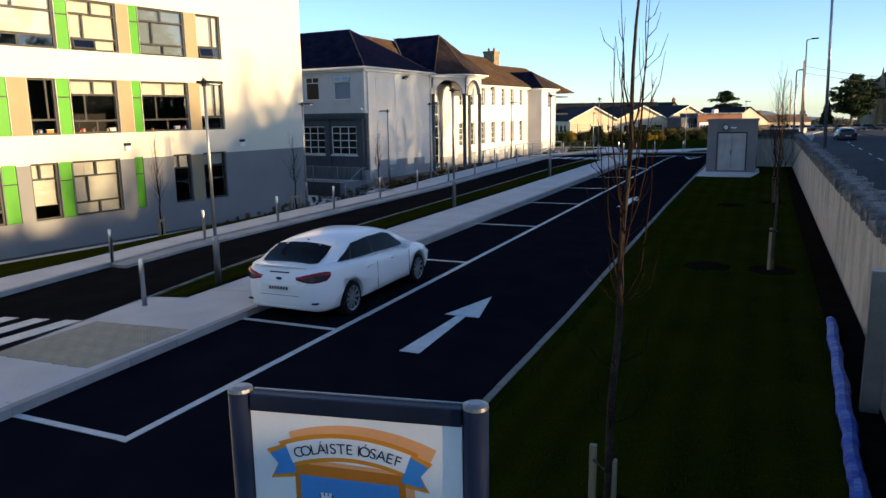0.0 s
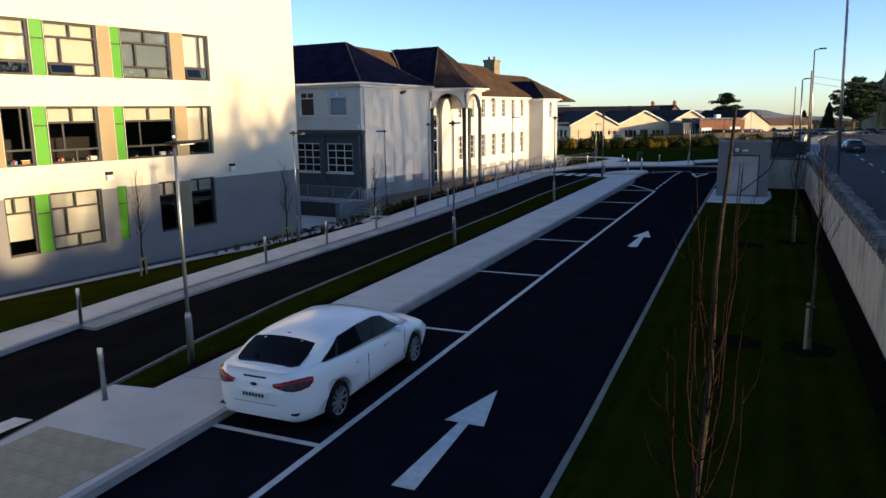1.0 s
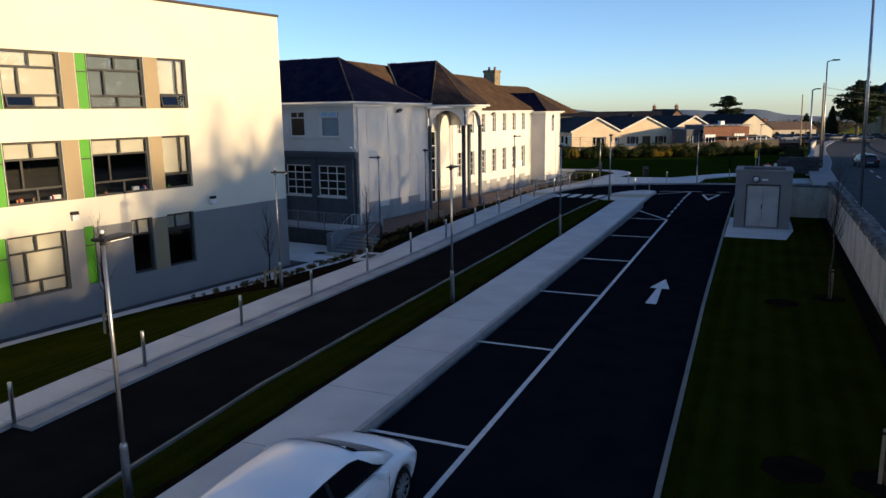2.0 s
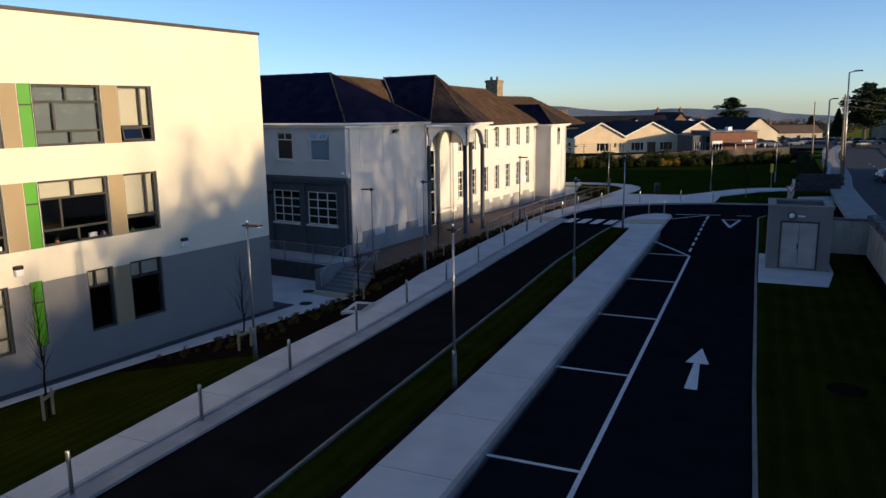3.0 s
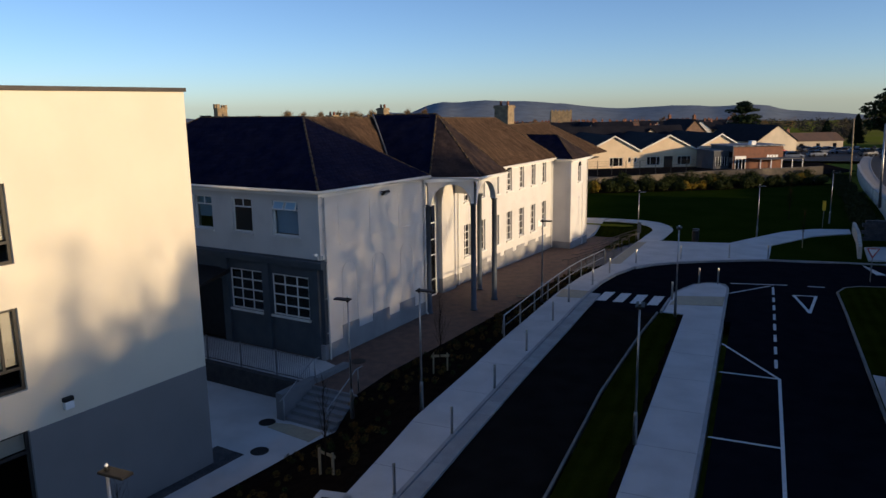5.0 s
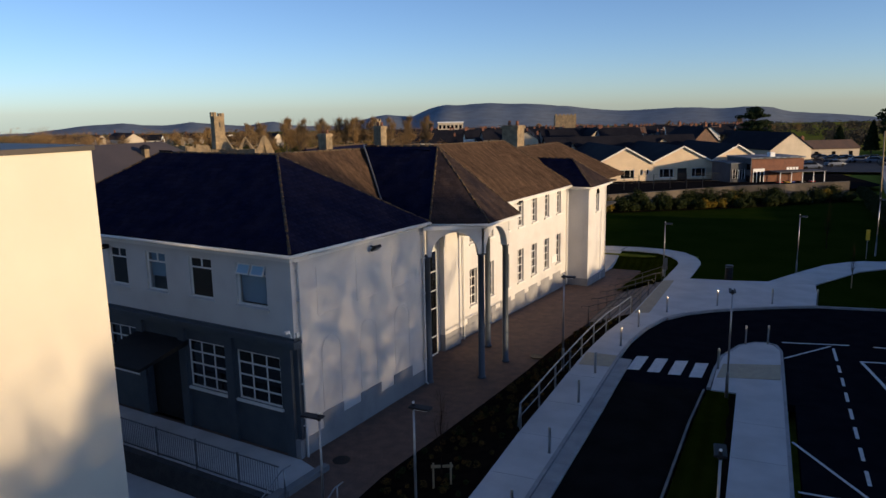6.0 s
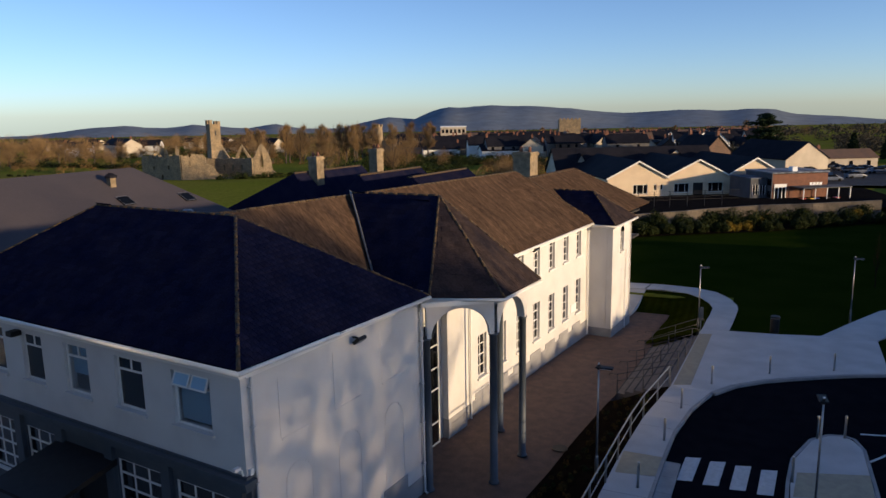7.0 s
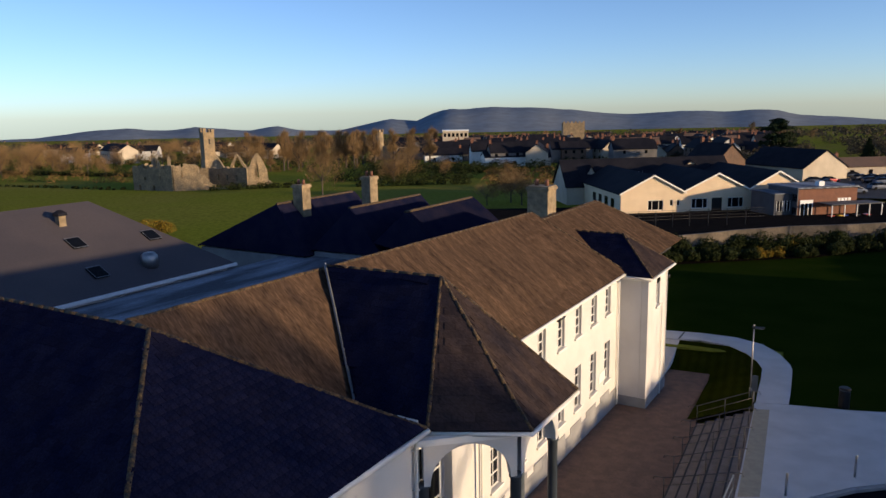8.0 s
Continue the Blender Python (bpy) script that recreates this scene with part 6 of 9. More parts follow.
# street outside the wall
def street_bend(y):
    return 0.00055 * max(0, y - 60) ** 2 + 1.2 * min(1.0, max(0.0, (y - 68) / 18))


def street_strip(name, x0, x1, z, material, label, y0=-60, y1=212):
    bm = bmesh.new()
    prev = None
    for k in range(26):
        y = y0 + (y1 - y0) * k / 25
        bend = street_bend(y)
        zz = z + fall(x0, y) + 0.12 * min(1.0, max(0.0, (y - 50) / 9))
        cur = [bm.verts.new(p) for p in ((x0 + bend, y, zz - 0.3), (x0 + bend, y, zz), (x1 + bend, y, zz), (x1 + bend, y, zz - 0.3))]
        if prev:
            for i in range(3):
                bm.faces.new((prev[i], cur[i], cur[i + 1], prev[i + 1]))
        prev = cur
    return tagged(part(name, bm, material), label, "", "", "structure")


street_strip("street", 3.3, 10.2, 0.05, M_street, "grey asphalt public street")
street_strip("street_pavement", 1.46, 3.2, 0.17, M_oldpath, "public footpath outside the wall")
street_strip("street_kerb", 3.2, 3.32, 0.18, M_kerb, "street kerb")
street_strip("street_pavement_far", 10.21, 12.2, 0.17, M_oldpath, "footpath across the street", -60, 79)
street_strip("street_square", 10.21, 52, 0.045, M_street, "broad grey asphalt where the street widens", 79.1, 212)
for k in range(22):
    bm = bmesh.new()
    y = -20 + k * 6
    b = street_bend(y)
    zc = 0.06 + min(fall(3.3, y), fall(3.3, y + 2)) + 0.12 * min(1.0, max(0.0, (y - 50) / 9))
    prism(bm, [(6.7 + b, y), (6.82 + b, y), (6.82 + b, y + 2.2), (6.7 + b, y + 2.2)], zc - 0.02, zc + 0.012)
    tagged(part("centre_dash", bm, M_line), "white centre line dash", "", "", "structure")


def tall_pole(x, y, h, r, arm, label, material=None):
    p = thing("street_pole", label, "pole", pose(x, y, 0.1 + fall(x, y), 0, -1.4, 0))
    part("pole", tube(bmesh.new(), [(0, 0, -0.2), (0, 0, h)], [r, r * 0.6], 12), material or M_steel, p, "", True)
    if arm:
        part("arm", tube(bmesh.new(), [(0, 0, h), (arm, 0, h + 0.12)], [r * 0.5, r * 0.4], 8), M_steel, p)
        part("lantern", boxm(arm - 0.1, arm + 0.55, -0.12, 0.12, h + 0.05, h + 0.18, 0.03), M_black, p)
    return p


tall_pole(3.0, 42.0, 13.5, 0.11, 0, "tall pale steel mast beside the street")
tall_pole(3.0, 73.5, 10.1, 0.10, 0.5, "tall steel street lamp")
tall_pole(2.7, 89.3, 7.9, 0.13, 0.3, "tall grey steel street lamp post")
tall_pole(2.9, 74.6, 8.2, 0.12, 0, "brown timber utility pole", M_timber)
tall_pole(3.0, 120.0, 8.5, 0.12, 0, "brown timber utility pole", M_timber)
cb = thing("overhead_cable", "thin black overhead cables across the street", "cable")
for dz in (0, -0.7):
    pts = [(2.9 + 26 * t, 80 + 35 * t, 8.0 + dz - 1.2 * math.sin(math.pi * t)) for t in [k / 10 for k in range(11)]]
    part("wire", tube(bmesh.new(), pts, [0.02] * 11, 5), M_black, cb)

# low rendered wall along the street beyond the entrance
lw = thing("street_wall", "low grey rendered wall with a coping along the street", "wall", kind="structure")
for k in range(12):
    ya, yb = 73.5 + 6.0 * k, 79.5 + 6.0 * k
    xa, xb = 1.30 + street_bend(ya), 1.30 + street_bend(yb)
    z_ = fall((xa + xb) / 2, (ya + yb) / 2)
    part("wall", prism(bmesh.new(), [(xa - 0.12, ya), (xa + 0.12, ya), (xb + 0.12, yb), (xb - 0.12, yb)], z_ - 0.6, z_ + 1.0), M_wallrend, lw)
    part("coping", prism(bmesh.new(), [(xa - 0.18, ya), (xa + 0.18, ya), (xb + 0.18, yb), (xb - 0.18, yb)], z_ + 1.004, z_ + 1.09), M_kerb, lw)

# low walls by the street entrance
ew = thing("entrance_wall", "low pale rendered wall at the street entrance", "wall", kind="structure")
for (xa, ya), (xb, yb) in zip([(-1.75, 62.1), (-1.25, 68.0)], [(-1.25, 68.0), (-1.05, 73.2)]):
    part("wall", prism(bmesh.new(), [(xa - 0.12, ya), (xa + 0.12, ya), (xb + 0.12, yb), (xb - 0.12, yb)], -0.2, 0.62), M_wallrend, ew)
sw = thing("stone_wall", "dark rubble stone wall beside the street entrance", "wall", kind="structure")
rnd = random.Random(91)
for r_ in range(6):
    for k in range(9):
        x0_ = -1.05 + 0.42 * k + (0.2 if r_ % 2 else 0)
        if x0_ < 2.4:
            y0_ = 68.0 + (x0_ + 1.05) * 0.27
            bm = boxm(x0_, x0_ + 0.40, y0_, y0_ + 0.40 + rnd.uniform(-0.03, 0.03), 0.05 + 0.25 * r_, 0.05 + 0.25 * r_ + 0.235, 0.02)
            part("stone", bm, M_darkstone, sw)

# blades on the lawn and along its edges
rnd = random.Random(17)
gv, gf = [], []


def tuft(x, y, z, n, hgt, spread):
    for k in range(n):
        a, l_ = rnd.uniform(0, 6.283), hgt * rnd.uniform(0.5, 1.2)
        px_, py_ = x + rnd.uniform(-spread, spread), y + rnd.uniform(-spread, spread)
        dx, dy = math.cos(a) * 0.006, math.sin(a) * 0.006
        o_ = len(gv)
        gv.extend([(px_ - dx, py_ - dy, z), (px_ + dx, py_ + dy, z), (px_ + rnd.uniform(-0.5, 0.5) * l_, py_ + rnd.uniform(-0.5, 0.5) * l_, z + l_)])
        gf.append((o_, o_ + 1, o_ + 2))


for k in range(15000):
    tuft(rnd.uniform(-3.4, 0.62), -8 + 30 * rnd.random() ** 1.6, 0.058, 3, 0.035, 0.05)
for k in range(1500):
    tuft(-3.36 + rnd.uniform(0, 0.12), rnd.uniform(-8, 30), 0.058, 4, 0.06, 0.03)
for k in range(5000):
    y = rnd.uniform(1.2, 43)
    x = at(VERGE_L, y) + 0.1 + rnd.random() * (at(VERGE_R, y) - at(VERGE_L, y) - 0.35)
    tuft(x, y, low(x, y) + 0.098, 3, 0.045, 0.05)
for k in range(3500):
    y = rnd.uniform(-2, 16)
    tuft(float(np.interp(y, [p[1] for p in LIN], [p[0] for p in LIN])) - rnd.random() ** 1.5 * 0.7, y, 0.07 + low(-18, y) - 0.1, 3, 0.08, 0.05)
me = bpy.data.meshes.new("grass_tufts")
me.from_pydata(gv, [], gf)
me.materials.append(M_blade)
tagged(new("grass_tufts", me), "short grass blades on the lawns", "", "", "stuff")

# ---- parked white car ----
def hull(bm, stations, seg_close=True):
    """A lofted skin through half profiles [(y, z)...], mirrored in y. stations: (x, profile)."""
    rings = []
    for x, prof in stations:
        full = [(y, z) for y, z in prof] + [(-y, z) for y, z in reversed(prof)]
        rings.append([bm.verts.new((x, y, z)) for y, z in full])
    n = len(rings[0])
    for a, b in zip(rings, rings[1:]):
        for k in range(n):
            bm.faces.new((a[k], b[k], b[(k + 1) % n], a[(k + 1) % n]))
    bm.faces.new(rings[0]); bm.faces.new(rings[-1][::-1])
    bmesh.ops.remove_doubles(bm, verts=bm.verts[:], dist=0.0005)
    return bm


def wheel(parent, x, y, side, r=0.335, spokes=10):
    w = thing("wheel", "", "")
    w.parent = parent
    bm = bmesh.new()
    prof = [(-0.11, r * 0.68), (-0.115, r * 0.9), (-0.095, r * 0.985), (0.0, r), (0.095, r * 0.985), (0.115, r * 0.9), (0.11, r * 0.68)]
    rings = []
    for k in range(28):
        a = 2 * math.pi * k / 28
        rings.append([bm.verts.new((x + q * math.cos(a), y + p, r + q * math.sin(a))) for p, q in prof])
    for k in range(28):
        a, b = rings[k], rings[(k + 1) % 28]
        for i in range(len(prof) - 1):
            bm.faces.new((a[i], a[i + 1], b[i + 1], b[i]))
    part("tyre", bm, M_tyre, w, "", True)
    bm = bmesh.new()
    yo = y + side * 0.085
    bmesh.ops.create_circle(bm, cap_ends=True, segments=28, radius=r * 0.2, matrix=Matrix.Translation((x, yo + side * 0.012, r)) @ Matrix.Rotation(radians(90), 4, "X"))
    for k in range(spokes):
        a = 2 * math.pi * k / spokes
        d, q = Vector((math.cos(a), 0, math.sin(a))), Vector((-math.sin(a), 0, math.cos(a)))
        c = Vector((x, yo, r))
        for s in (-1, 1):
            p0, p1 = c + d * r * 0.12 + q * s * 0.008, c + d * r * 0.68 + q * s * 0.018
            pts = [p0 - q * 0.006, p0 + q * 0.006, p1 + q * 0.007, p1 - q * 0.007]
            lo = [bm.verts.new(p) for p in pts]
            hi = [bm.verts.new(p + Vector((0, side * 0.02, 0))) for p in pts]
            bm.faces.new(hi)
            for i in range(4):
                bm.faces.new((lo[i], lo[(i + 1) % 4], hi[(i + 1) % 4], hi[i]))
    rr = [[], []]
    for k in range(28):
        a = 2 * math.pi * k / 28
        rr[0].append(bm.verts.new((x + r * 0.66 * math.cos(a), yo + side * 0.02, r + r * 0.66 * math.sin(a))))
        rr[1].append(bm.verts.new((x + r * 0.72 * math.cos(a), yo + side * 0.03, r + r * 0.72 * math.sin(a))))
    for k in range(28):
        bm.faces.new((rr[0][k], rr[0][(k + 1) % 28], rr[1][(k + 1) % 28], rr[1][k]))
    part("rim", bm, M_alloy, w)
    # black disc stands for the dark gaps between the spokes
    bm = bmesh.new()
    bmesh.ops.create_circle(bm, cap_ends=True, segments=28, radius=r * 0.70, matrix=Matrix.Translation((x, yo - side * 0.02, r)) @ Matrix.Rotation(radians(90), 4, "X"))
    part("brake_shadow", bm, M_black, w)


def saloon(name, label, m, paint):
    """A family saloon, nose to +x, 4.8 m long."""
    car = thing(name, label, "car", m @ Matrix.Diagonal((0.97, 1.0, 0.95, 1)))
    W = 0.925
    # lower body: belt line zb, sill zs, half width w at each station
    def prof(w, zs, zb, crown, tuck=0.06):
        return [(0.0, zs), (w * 0.82, zs), (w - tuck, zs + 0.06), (w - 0.02, zs + 0.20), (w, zs + 0.36), (w - 0.012, (zs + zb) * 0.5 + 0.16), (w - 0.045, zb - 0.10), (w - 0.085, zb - 0.015), (w - 0.16, zb + 0.01), (w * 0.45, zb + crown), (0.0, zb + crown * 1.15)]
    S = [(-2.42, prof(0.45, 0.40, 0.80, 0.01)), (-2.40, prof(0.58, 0.34, 0.93, 0.01)), (-2.355, prof(0.68, 0.29, 1.00, 0.015)), (-2.28, prof(0.755, 0.25, 1.045, 0.02)), (-2.15, prof(0.825, 0.22, 1.07, 0.02)), (-2.0, prof(0.875, 0.21, 1.08, 0.02)), (-1.75, prof(0.912, 0.20, 1.085, 0.02)), (-1.3, prof(W, 0.20, 1.06, 0.02)), (-0.6, prof(W, 0.20, 1.01, 0.02)), (0.2, prof(W, 0.20, 0.97, 0.02)), (0.85, prof(W, 0.20, 0.95, 0.02)), (1.15, prof(W, 0.20, 0.93, 0.05)), (1.55, prof(0.915, 0.20, 0.88, 0.07)), (1.95, prof(0.88, 0.20, 0.80, 0.08)), (2.2, prof(0.80, 0.22, 0.70, 0.06)), (2.34, prof(0.66, 0.26, 0.58, 0.04)), (2.39, prof(0.48, 0.32, 0.50, 0.02))]
    bm = hull(bmesh.new(), S)
    body = part("body", bm, paint, car, "", True)
    # wheel arches cut through the skin
    cut = bmesh.new()
    for x in (-1.42, 1.43):
        for s in (-1, 1):
            bmesh.ops.create_cone(cut, cap_ends=True, segments=28, radius1=0.39, radius2=0.39, depth=0.5, matrix=Matrix.Translation((x, s * 0.86, 0.335)) @ Matrix.Rotation(radians(90), 4, "X"))
    cme = bpy.data.meshes.new("cutter")
    cut.to_mesh(cme); cut.free()
    cob = new("cutter", cme)
    md = body.modifiers.new("arches", "BOOLEAN")
    md.operation, md.object, md.solver = "DIFFERENCE", cob, "EXACT"
    cob.matrix_world = m @ Matrix.Diagonal((0.97, 1.0, 0.95, 1))
    bpy.context.view_layer.update()
    me = bpy.data.meshes.new_from_object(body.evaluated_get(bpy.context.evaluated_depsgraph_get()))
    body.modifiers.clear()
    body.data = me
    if not me.materials:
        me.materials.append(paint)
    bpy.data.objects.remove(cob)
    # dark wells and floor
    bm = boxm(-2.0, 2.0, -0.70, 0.70, 0.17, 0.60)
    part("underbody", bm, M_black, car)
    # cabin
    G = [(-2.22, [(0.0, 1.03), (0.56, 1.03), (0.62, 1.05), (0.60, 1.060), (0.54, 1.068), (0.3, 1.08), (0.0, 1.085)]),
         (-2.02, [(0.0, 1.02), (0.68, 1.02), (0.74, 1.05), (0.70, 1.080), (0.62, 1.095), (0.33, 1.122), (0.0, 1.13)]),
         (-1.58, [(0.0, 1.01), (0.78, 1.01), (0.815, 1.05), (0.690, 1.270), (0.610, 1.32), (0.34, 1.365), (0.0, 1.378)]),
         (-1.10, [(0.0, 0.99), (0.81, 0.99), (0.845, 1.02), (0.675, 1.350), (0.575, 1.395), (0.33, 1.435), (0.0, 1.448)]),
         (-0.45, [(0.0, 0.97), (0.82, 0.97), (0.855, 1.00), (0.665, 1.380), (0.565, 1.425), (0.33, 1.462), (0.0, 1.474)]),
         (0.15, [(0.0, 0.94), (0.82, 0.94), (0.855, 0.965), (0.665, 1.370), (0.565, 1.415), (0.33, 1.450), (0.0, 1.462)]),
         (0.55, [(0.0, 0.94), (0.81, 0.94), (0.845, 0.96), (0.690, 1.285), (0.595, 1.335), (0.34, 1.375), (0.0, 1.385)]),
         (1.0, [(0.0, 0.93), (0.79, 0.93), (0.82, 0.95), (0.75, 1.09), (0.67, 1.13), (0.35, 1.175), (0.0, 1.19)]),
         (1.40, [(0.0, 0.90), (0.74, 0.90), (0.77, 0.91), (0.74, 0.945), (0.68, 0.96), (0.3, 0.98), (0.0, 0.985)])]
    part("cabin", hull(bmesh.new(), G), paint, car, "", True)

    def on_side(x, f, s, off=0.006):
        """A point on the cabin's side, f from belt (0) to roof edge (1)."""
        xs = [g[0] for g in G]
        y = [np.interp(x, xs, [g[1][i][0] for g in G]) for i in (2, 3)]
        z = [np.interp(x, xs, [g[1][i][1] for g in G]) for i in (2, 3)]
        return Vector((x, s * (y[0] + (y[1] - y[0]) * f + off), z[0] + (z[1] - z[0]) * f))

    def glaze(nm, s, lo_, hi_, off, material, n=10):
        """A sheet on the cabin's side between a lower and an upper line of (x, f)."""
        bm = bmesh.new()
        rows = []
        for j in range(5):
            t_ = j / 4
            rows.append([bm.verts.new(on_side(np.interp(k / n, [0, 1], [lo_[0][0] + (hi_[0][0] - lo_[0][0]) * t_, lo_[1][0] + (hi_[1][0] - lo_[1][0]) * t_]), np.interp(k / n, [0, 1], [lo_[0][1] + (hi_[0][1] - lo_[0][1]) * t_, lo_[1][1] + (hi_[1][1] - lo_[1][1]) * t_]), s, off)) for k in range(n + 1)])
        for a, b in zip(rows, rows[1:]):
            for k in range(n):
                bm.faces.new((a[k], a[k + 1], b[k + 1], b[k]) if s < 0 else (a[k + 1], a[k], b[k], b[k + 1]))
        return part(nm, bm, material, car, "", True)

    for s in (-1, 1):
        glaze("window_surround", s, ((-1.34, 0.10), (1.00, 0.10)), ((-1.10, 0.95), (0.42, 0.95)), 0.004, M_black, 24)
        glaze("quarter_surround", s, ((-1.80, 0.12), (-1.33, 0.10)), ((-1.62, 0.42), (-1.09, 0.95)), 0.0045, M_black, 8)
        glaze("quarter_window", s, ((-1.74, 0.16), (-1.36, 0.14)), ((-1.60, 0.34), (-1.16, 0.88)), 0.007, M_carglass)
        glaze("side_window", s, ((-1.30, 0.13), (-0.52, 0.13)), ((-1.09, 0.91), (-0.50, 0.91)), 0.007, M_carglass)
        glaze("side_window", s, ((-0.43, 0.13), (0.94, 0.13)), ((-0.41, 0.91), (0.40, 0.91)), 0.007, M_carglass, 14)
        part("chrome_strip", tube(bmesh.new(), [on_side(-1.76 + 2.74 * k / 16, 0.09, s, 0.006) for k in range(17)], [0.010] * 17, 6), M_alloy, car, "bright chrome strip", True)

    def screen(rows, nm):
        bm = bmesh.new()
        g = []
        for x, half, dz in rows:
            xs = [q[0] for q in G]
            row = []
            for k in range(9):
                f = -1 + 2 * k / 8
                y = f * half
                zc = np.interp(x, xs, [q[1][6][1] for q in G])
                z3 = np.interp(x, xs, [q[1][5][1] for q in G])
                ze = np.interp(x, xs, [q[1][4][1] for q in G])
                z = np.interp(abs(y), [0, 0.33, 0.60], [zc, z3, ze])
                row.append(bm.verts.new((x, y, z + dz)))
            g.append(row)
        for a, b in zip(g, g[1:]):
            for k in range(8):
                bm.faces.new((a[k], a[k + 1], b[k + 1], b[k]))
        part(nm, bm, M_carglass, car, "", True)

    screen([(-2.13, 0.48, 0.016), (-2.04, 0.585, 0.016), (-1.80, 0.605, 0.016), (-1.55, 0.575, 0.014)], "rear_window")
    screen([(0.50, 0.58, 0.012), (0.9, 0.63, 0.012), (1.36, 0.66, 0.012)], "windscreen")
    for x in (-1.42, 1.43):
        for s in (-1, 1):
            wheel(car, x, s * 0.79, s)
    for s in (-1, 1):
        bm = bmesh.new()
        tube(bm, [(0.62, s * 0.86, 0.98), (0.60, s * 0.96, 1.0)], [0.03, 0.03], 6)
        box(bm, 0.52, 0.68, min(s * 0.93, s * 1.08), max(s * 0.93, s * 1.08), 0.95, 1.08, 0.035)
        part("wing_mirror", bm, paint, car)
        for x in (-0.75, 0.25):
            part("door_handle", boxm(x - 0.10, x + 0.10, min(s * 0.90, s * 0.945), max(s * 0.90, s * 0.945), 0.80, 0.835, 0.01), paint, car)
        lamp = [(-2.432, 0.36, 0.855, 0.895), (-2.424, 0.49, 0.825, 0.925), (-2.405, 0.585, 0.805, 0.95), (-2.355, 0.678, 0.80, 0.97), (-2.28, 0.753, 0.805, 0.98), (-2.15, 0.825, 0.83, 0.98), (-2.07, 0.856, 0.905, 0.965)]
        bm = bmesh.new()
        prev = None
        for x, y, za, zb_ in lamp:
            q = [bm.verts.new((x + 0.05, s * (y - 0.06), za - 0.01)), bm.verts.new((x, s * y, za)), bm.verts.new((x - 0.006, s * (y + 0.004), (za + zb_) / 2)), bm.verts.new((x, s * (y - 0.004), zb_)), bm.verts.new((x + 0.05, s * (y - 0.06), zb_ + 0.01))]
            if prev:
                for a in range(4):
                    bm.faces.new((prev[a], q[a], q[a + 1], prev[a + 1]))
            prev = q
        tl = part("tail_light", bm, M_redlens, car, "red wrap-round tail lamp", True)
        bm = bmesh.new()
        prev = None
        for x, y, za, zb_ in lamp[1:6]:
            q = [bm.verts.new((x - 0.010, s * (y + 0.006), za + 0.030)), bm.verts.new((x - 0.012, s * (y + 0.007), zb_ - 0.032))]
            if prev:
                bm.faces.new((prev[0], q[0], q[1], prev[1]))
            prev = q
        part("reverse_lens", bm, M_clearlens, tl, "clear centre of the lamp", True)
        part("reflector", boxm(-2.365, -2.28, min(s * 0.56, s * 0.72), max(s * 0.56, s * 0.72), 0.40, 0.43), M_black, car)
        bm = bmesh.new()
        poly(bm, [(2.28, s * 0.55, 0.58), (2.12, s * 0.80, 0.60), (1.95, s * 0.865, 0.68), (1.9, s * 0.86, 0.74), (2.16, s * 0.68, 0.70)])
        part("headlight", bm, M_lens, car)
    part("number_plate", boxm(-2.447, -2.41, -0.26, 0.26, 0.635, 0.745), M_plate, car)
    npl = car.children[-1]
    bm = bmesh.new()
    for k in range(7):
        box(bm, -2.452, -2.4475, -0.19 + k * 0.058, -0.15 + k * 0.058, 0.66, 0.72)
    part("bars", bm, M_ink, npl)
    bm = bmesh.new()
    bmesh.ops.create_uvsphere(bm, u_segments=14, v_segments=8, radius=1, matrix=Matrix.Translation((-2.425, 0, 0.865)) @ Matrix.Diagonal((0.012, 0.065, 0.028, 1)))
    part("badge", bm, M_navy, car, "", True)
    part("plate_recess", boxm(-2.43, -2.36, -0.36, 0.36, 0.60, 0.785, 0.02), paint, car)
    bm = bmesh.new()
    for ya, yb, za, zb_ in ((-0.40, 0.40, 0.545, 0.552),):
        box(bm, -2.424, -2.38, ya, yb, za, zb_)
    part("boot_seam", bm, M_black, car)
    bm = boxm(-2.36, -2.16, -0.54, 0.54, 1.062, 1.084, 0.010)
    part("boot_spoiler", bm, paint, car)
    part("brake_light", boxm(-2.40, -2.36, -0.20, 0.20, 0.965, 0.985), M_black, car)
    part("bumper_trim", boxm(-2.405, -2.28, -0.42, 0.42, 0.31, 0.36, 0.02), paint, car)
    part("antenna", tube(bmesh.new(), [(-1.40, 0, 1.41), (-1.47, 0, 1.44)], [0.012, 0.005], 6), M_black, car)
    # door shut lines
    for s in (-1, 1):
        for x in (-0.46, 0.95):
            part("shut_line", boxm(x - 0.0025, x + 0.0025, min(s * 0.915, s * 0.926), max(s * 0.915, s * 0.926), 0.34, 0.86), M_greyfill, car)
    return car


saloon("parked_car", "white five-door saloon car parked in a bay", pose(-8.15, 2.335, 0.0, 0, 0, 90), M_carwhite)
saloon("street_car", "dark hatchback car driving on the street", pose(7.2, 78.0, 0.0, 0, 0, 93), M_darkcar)

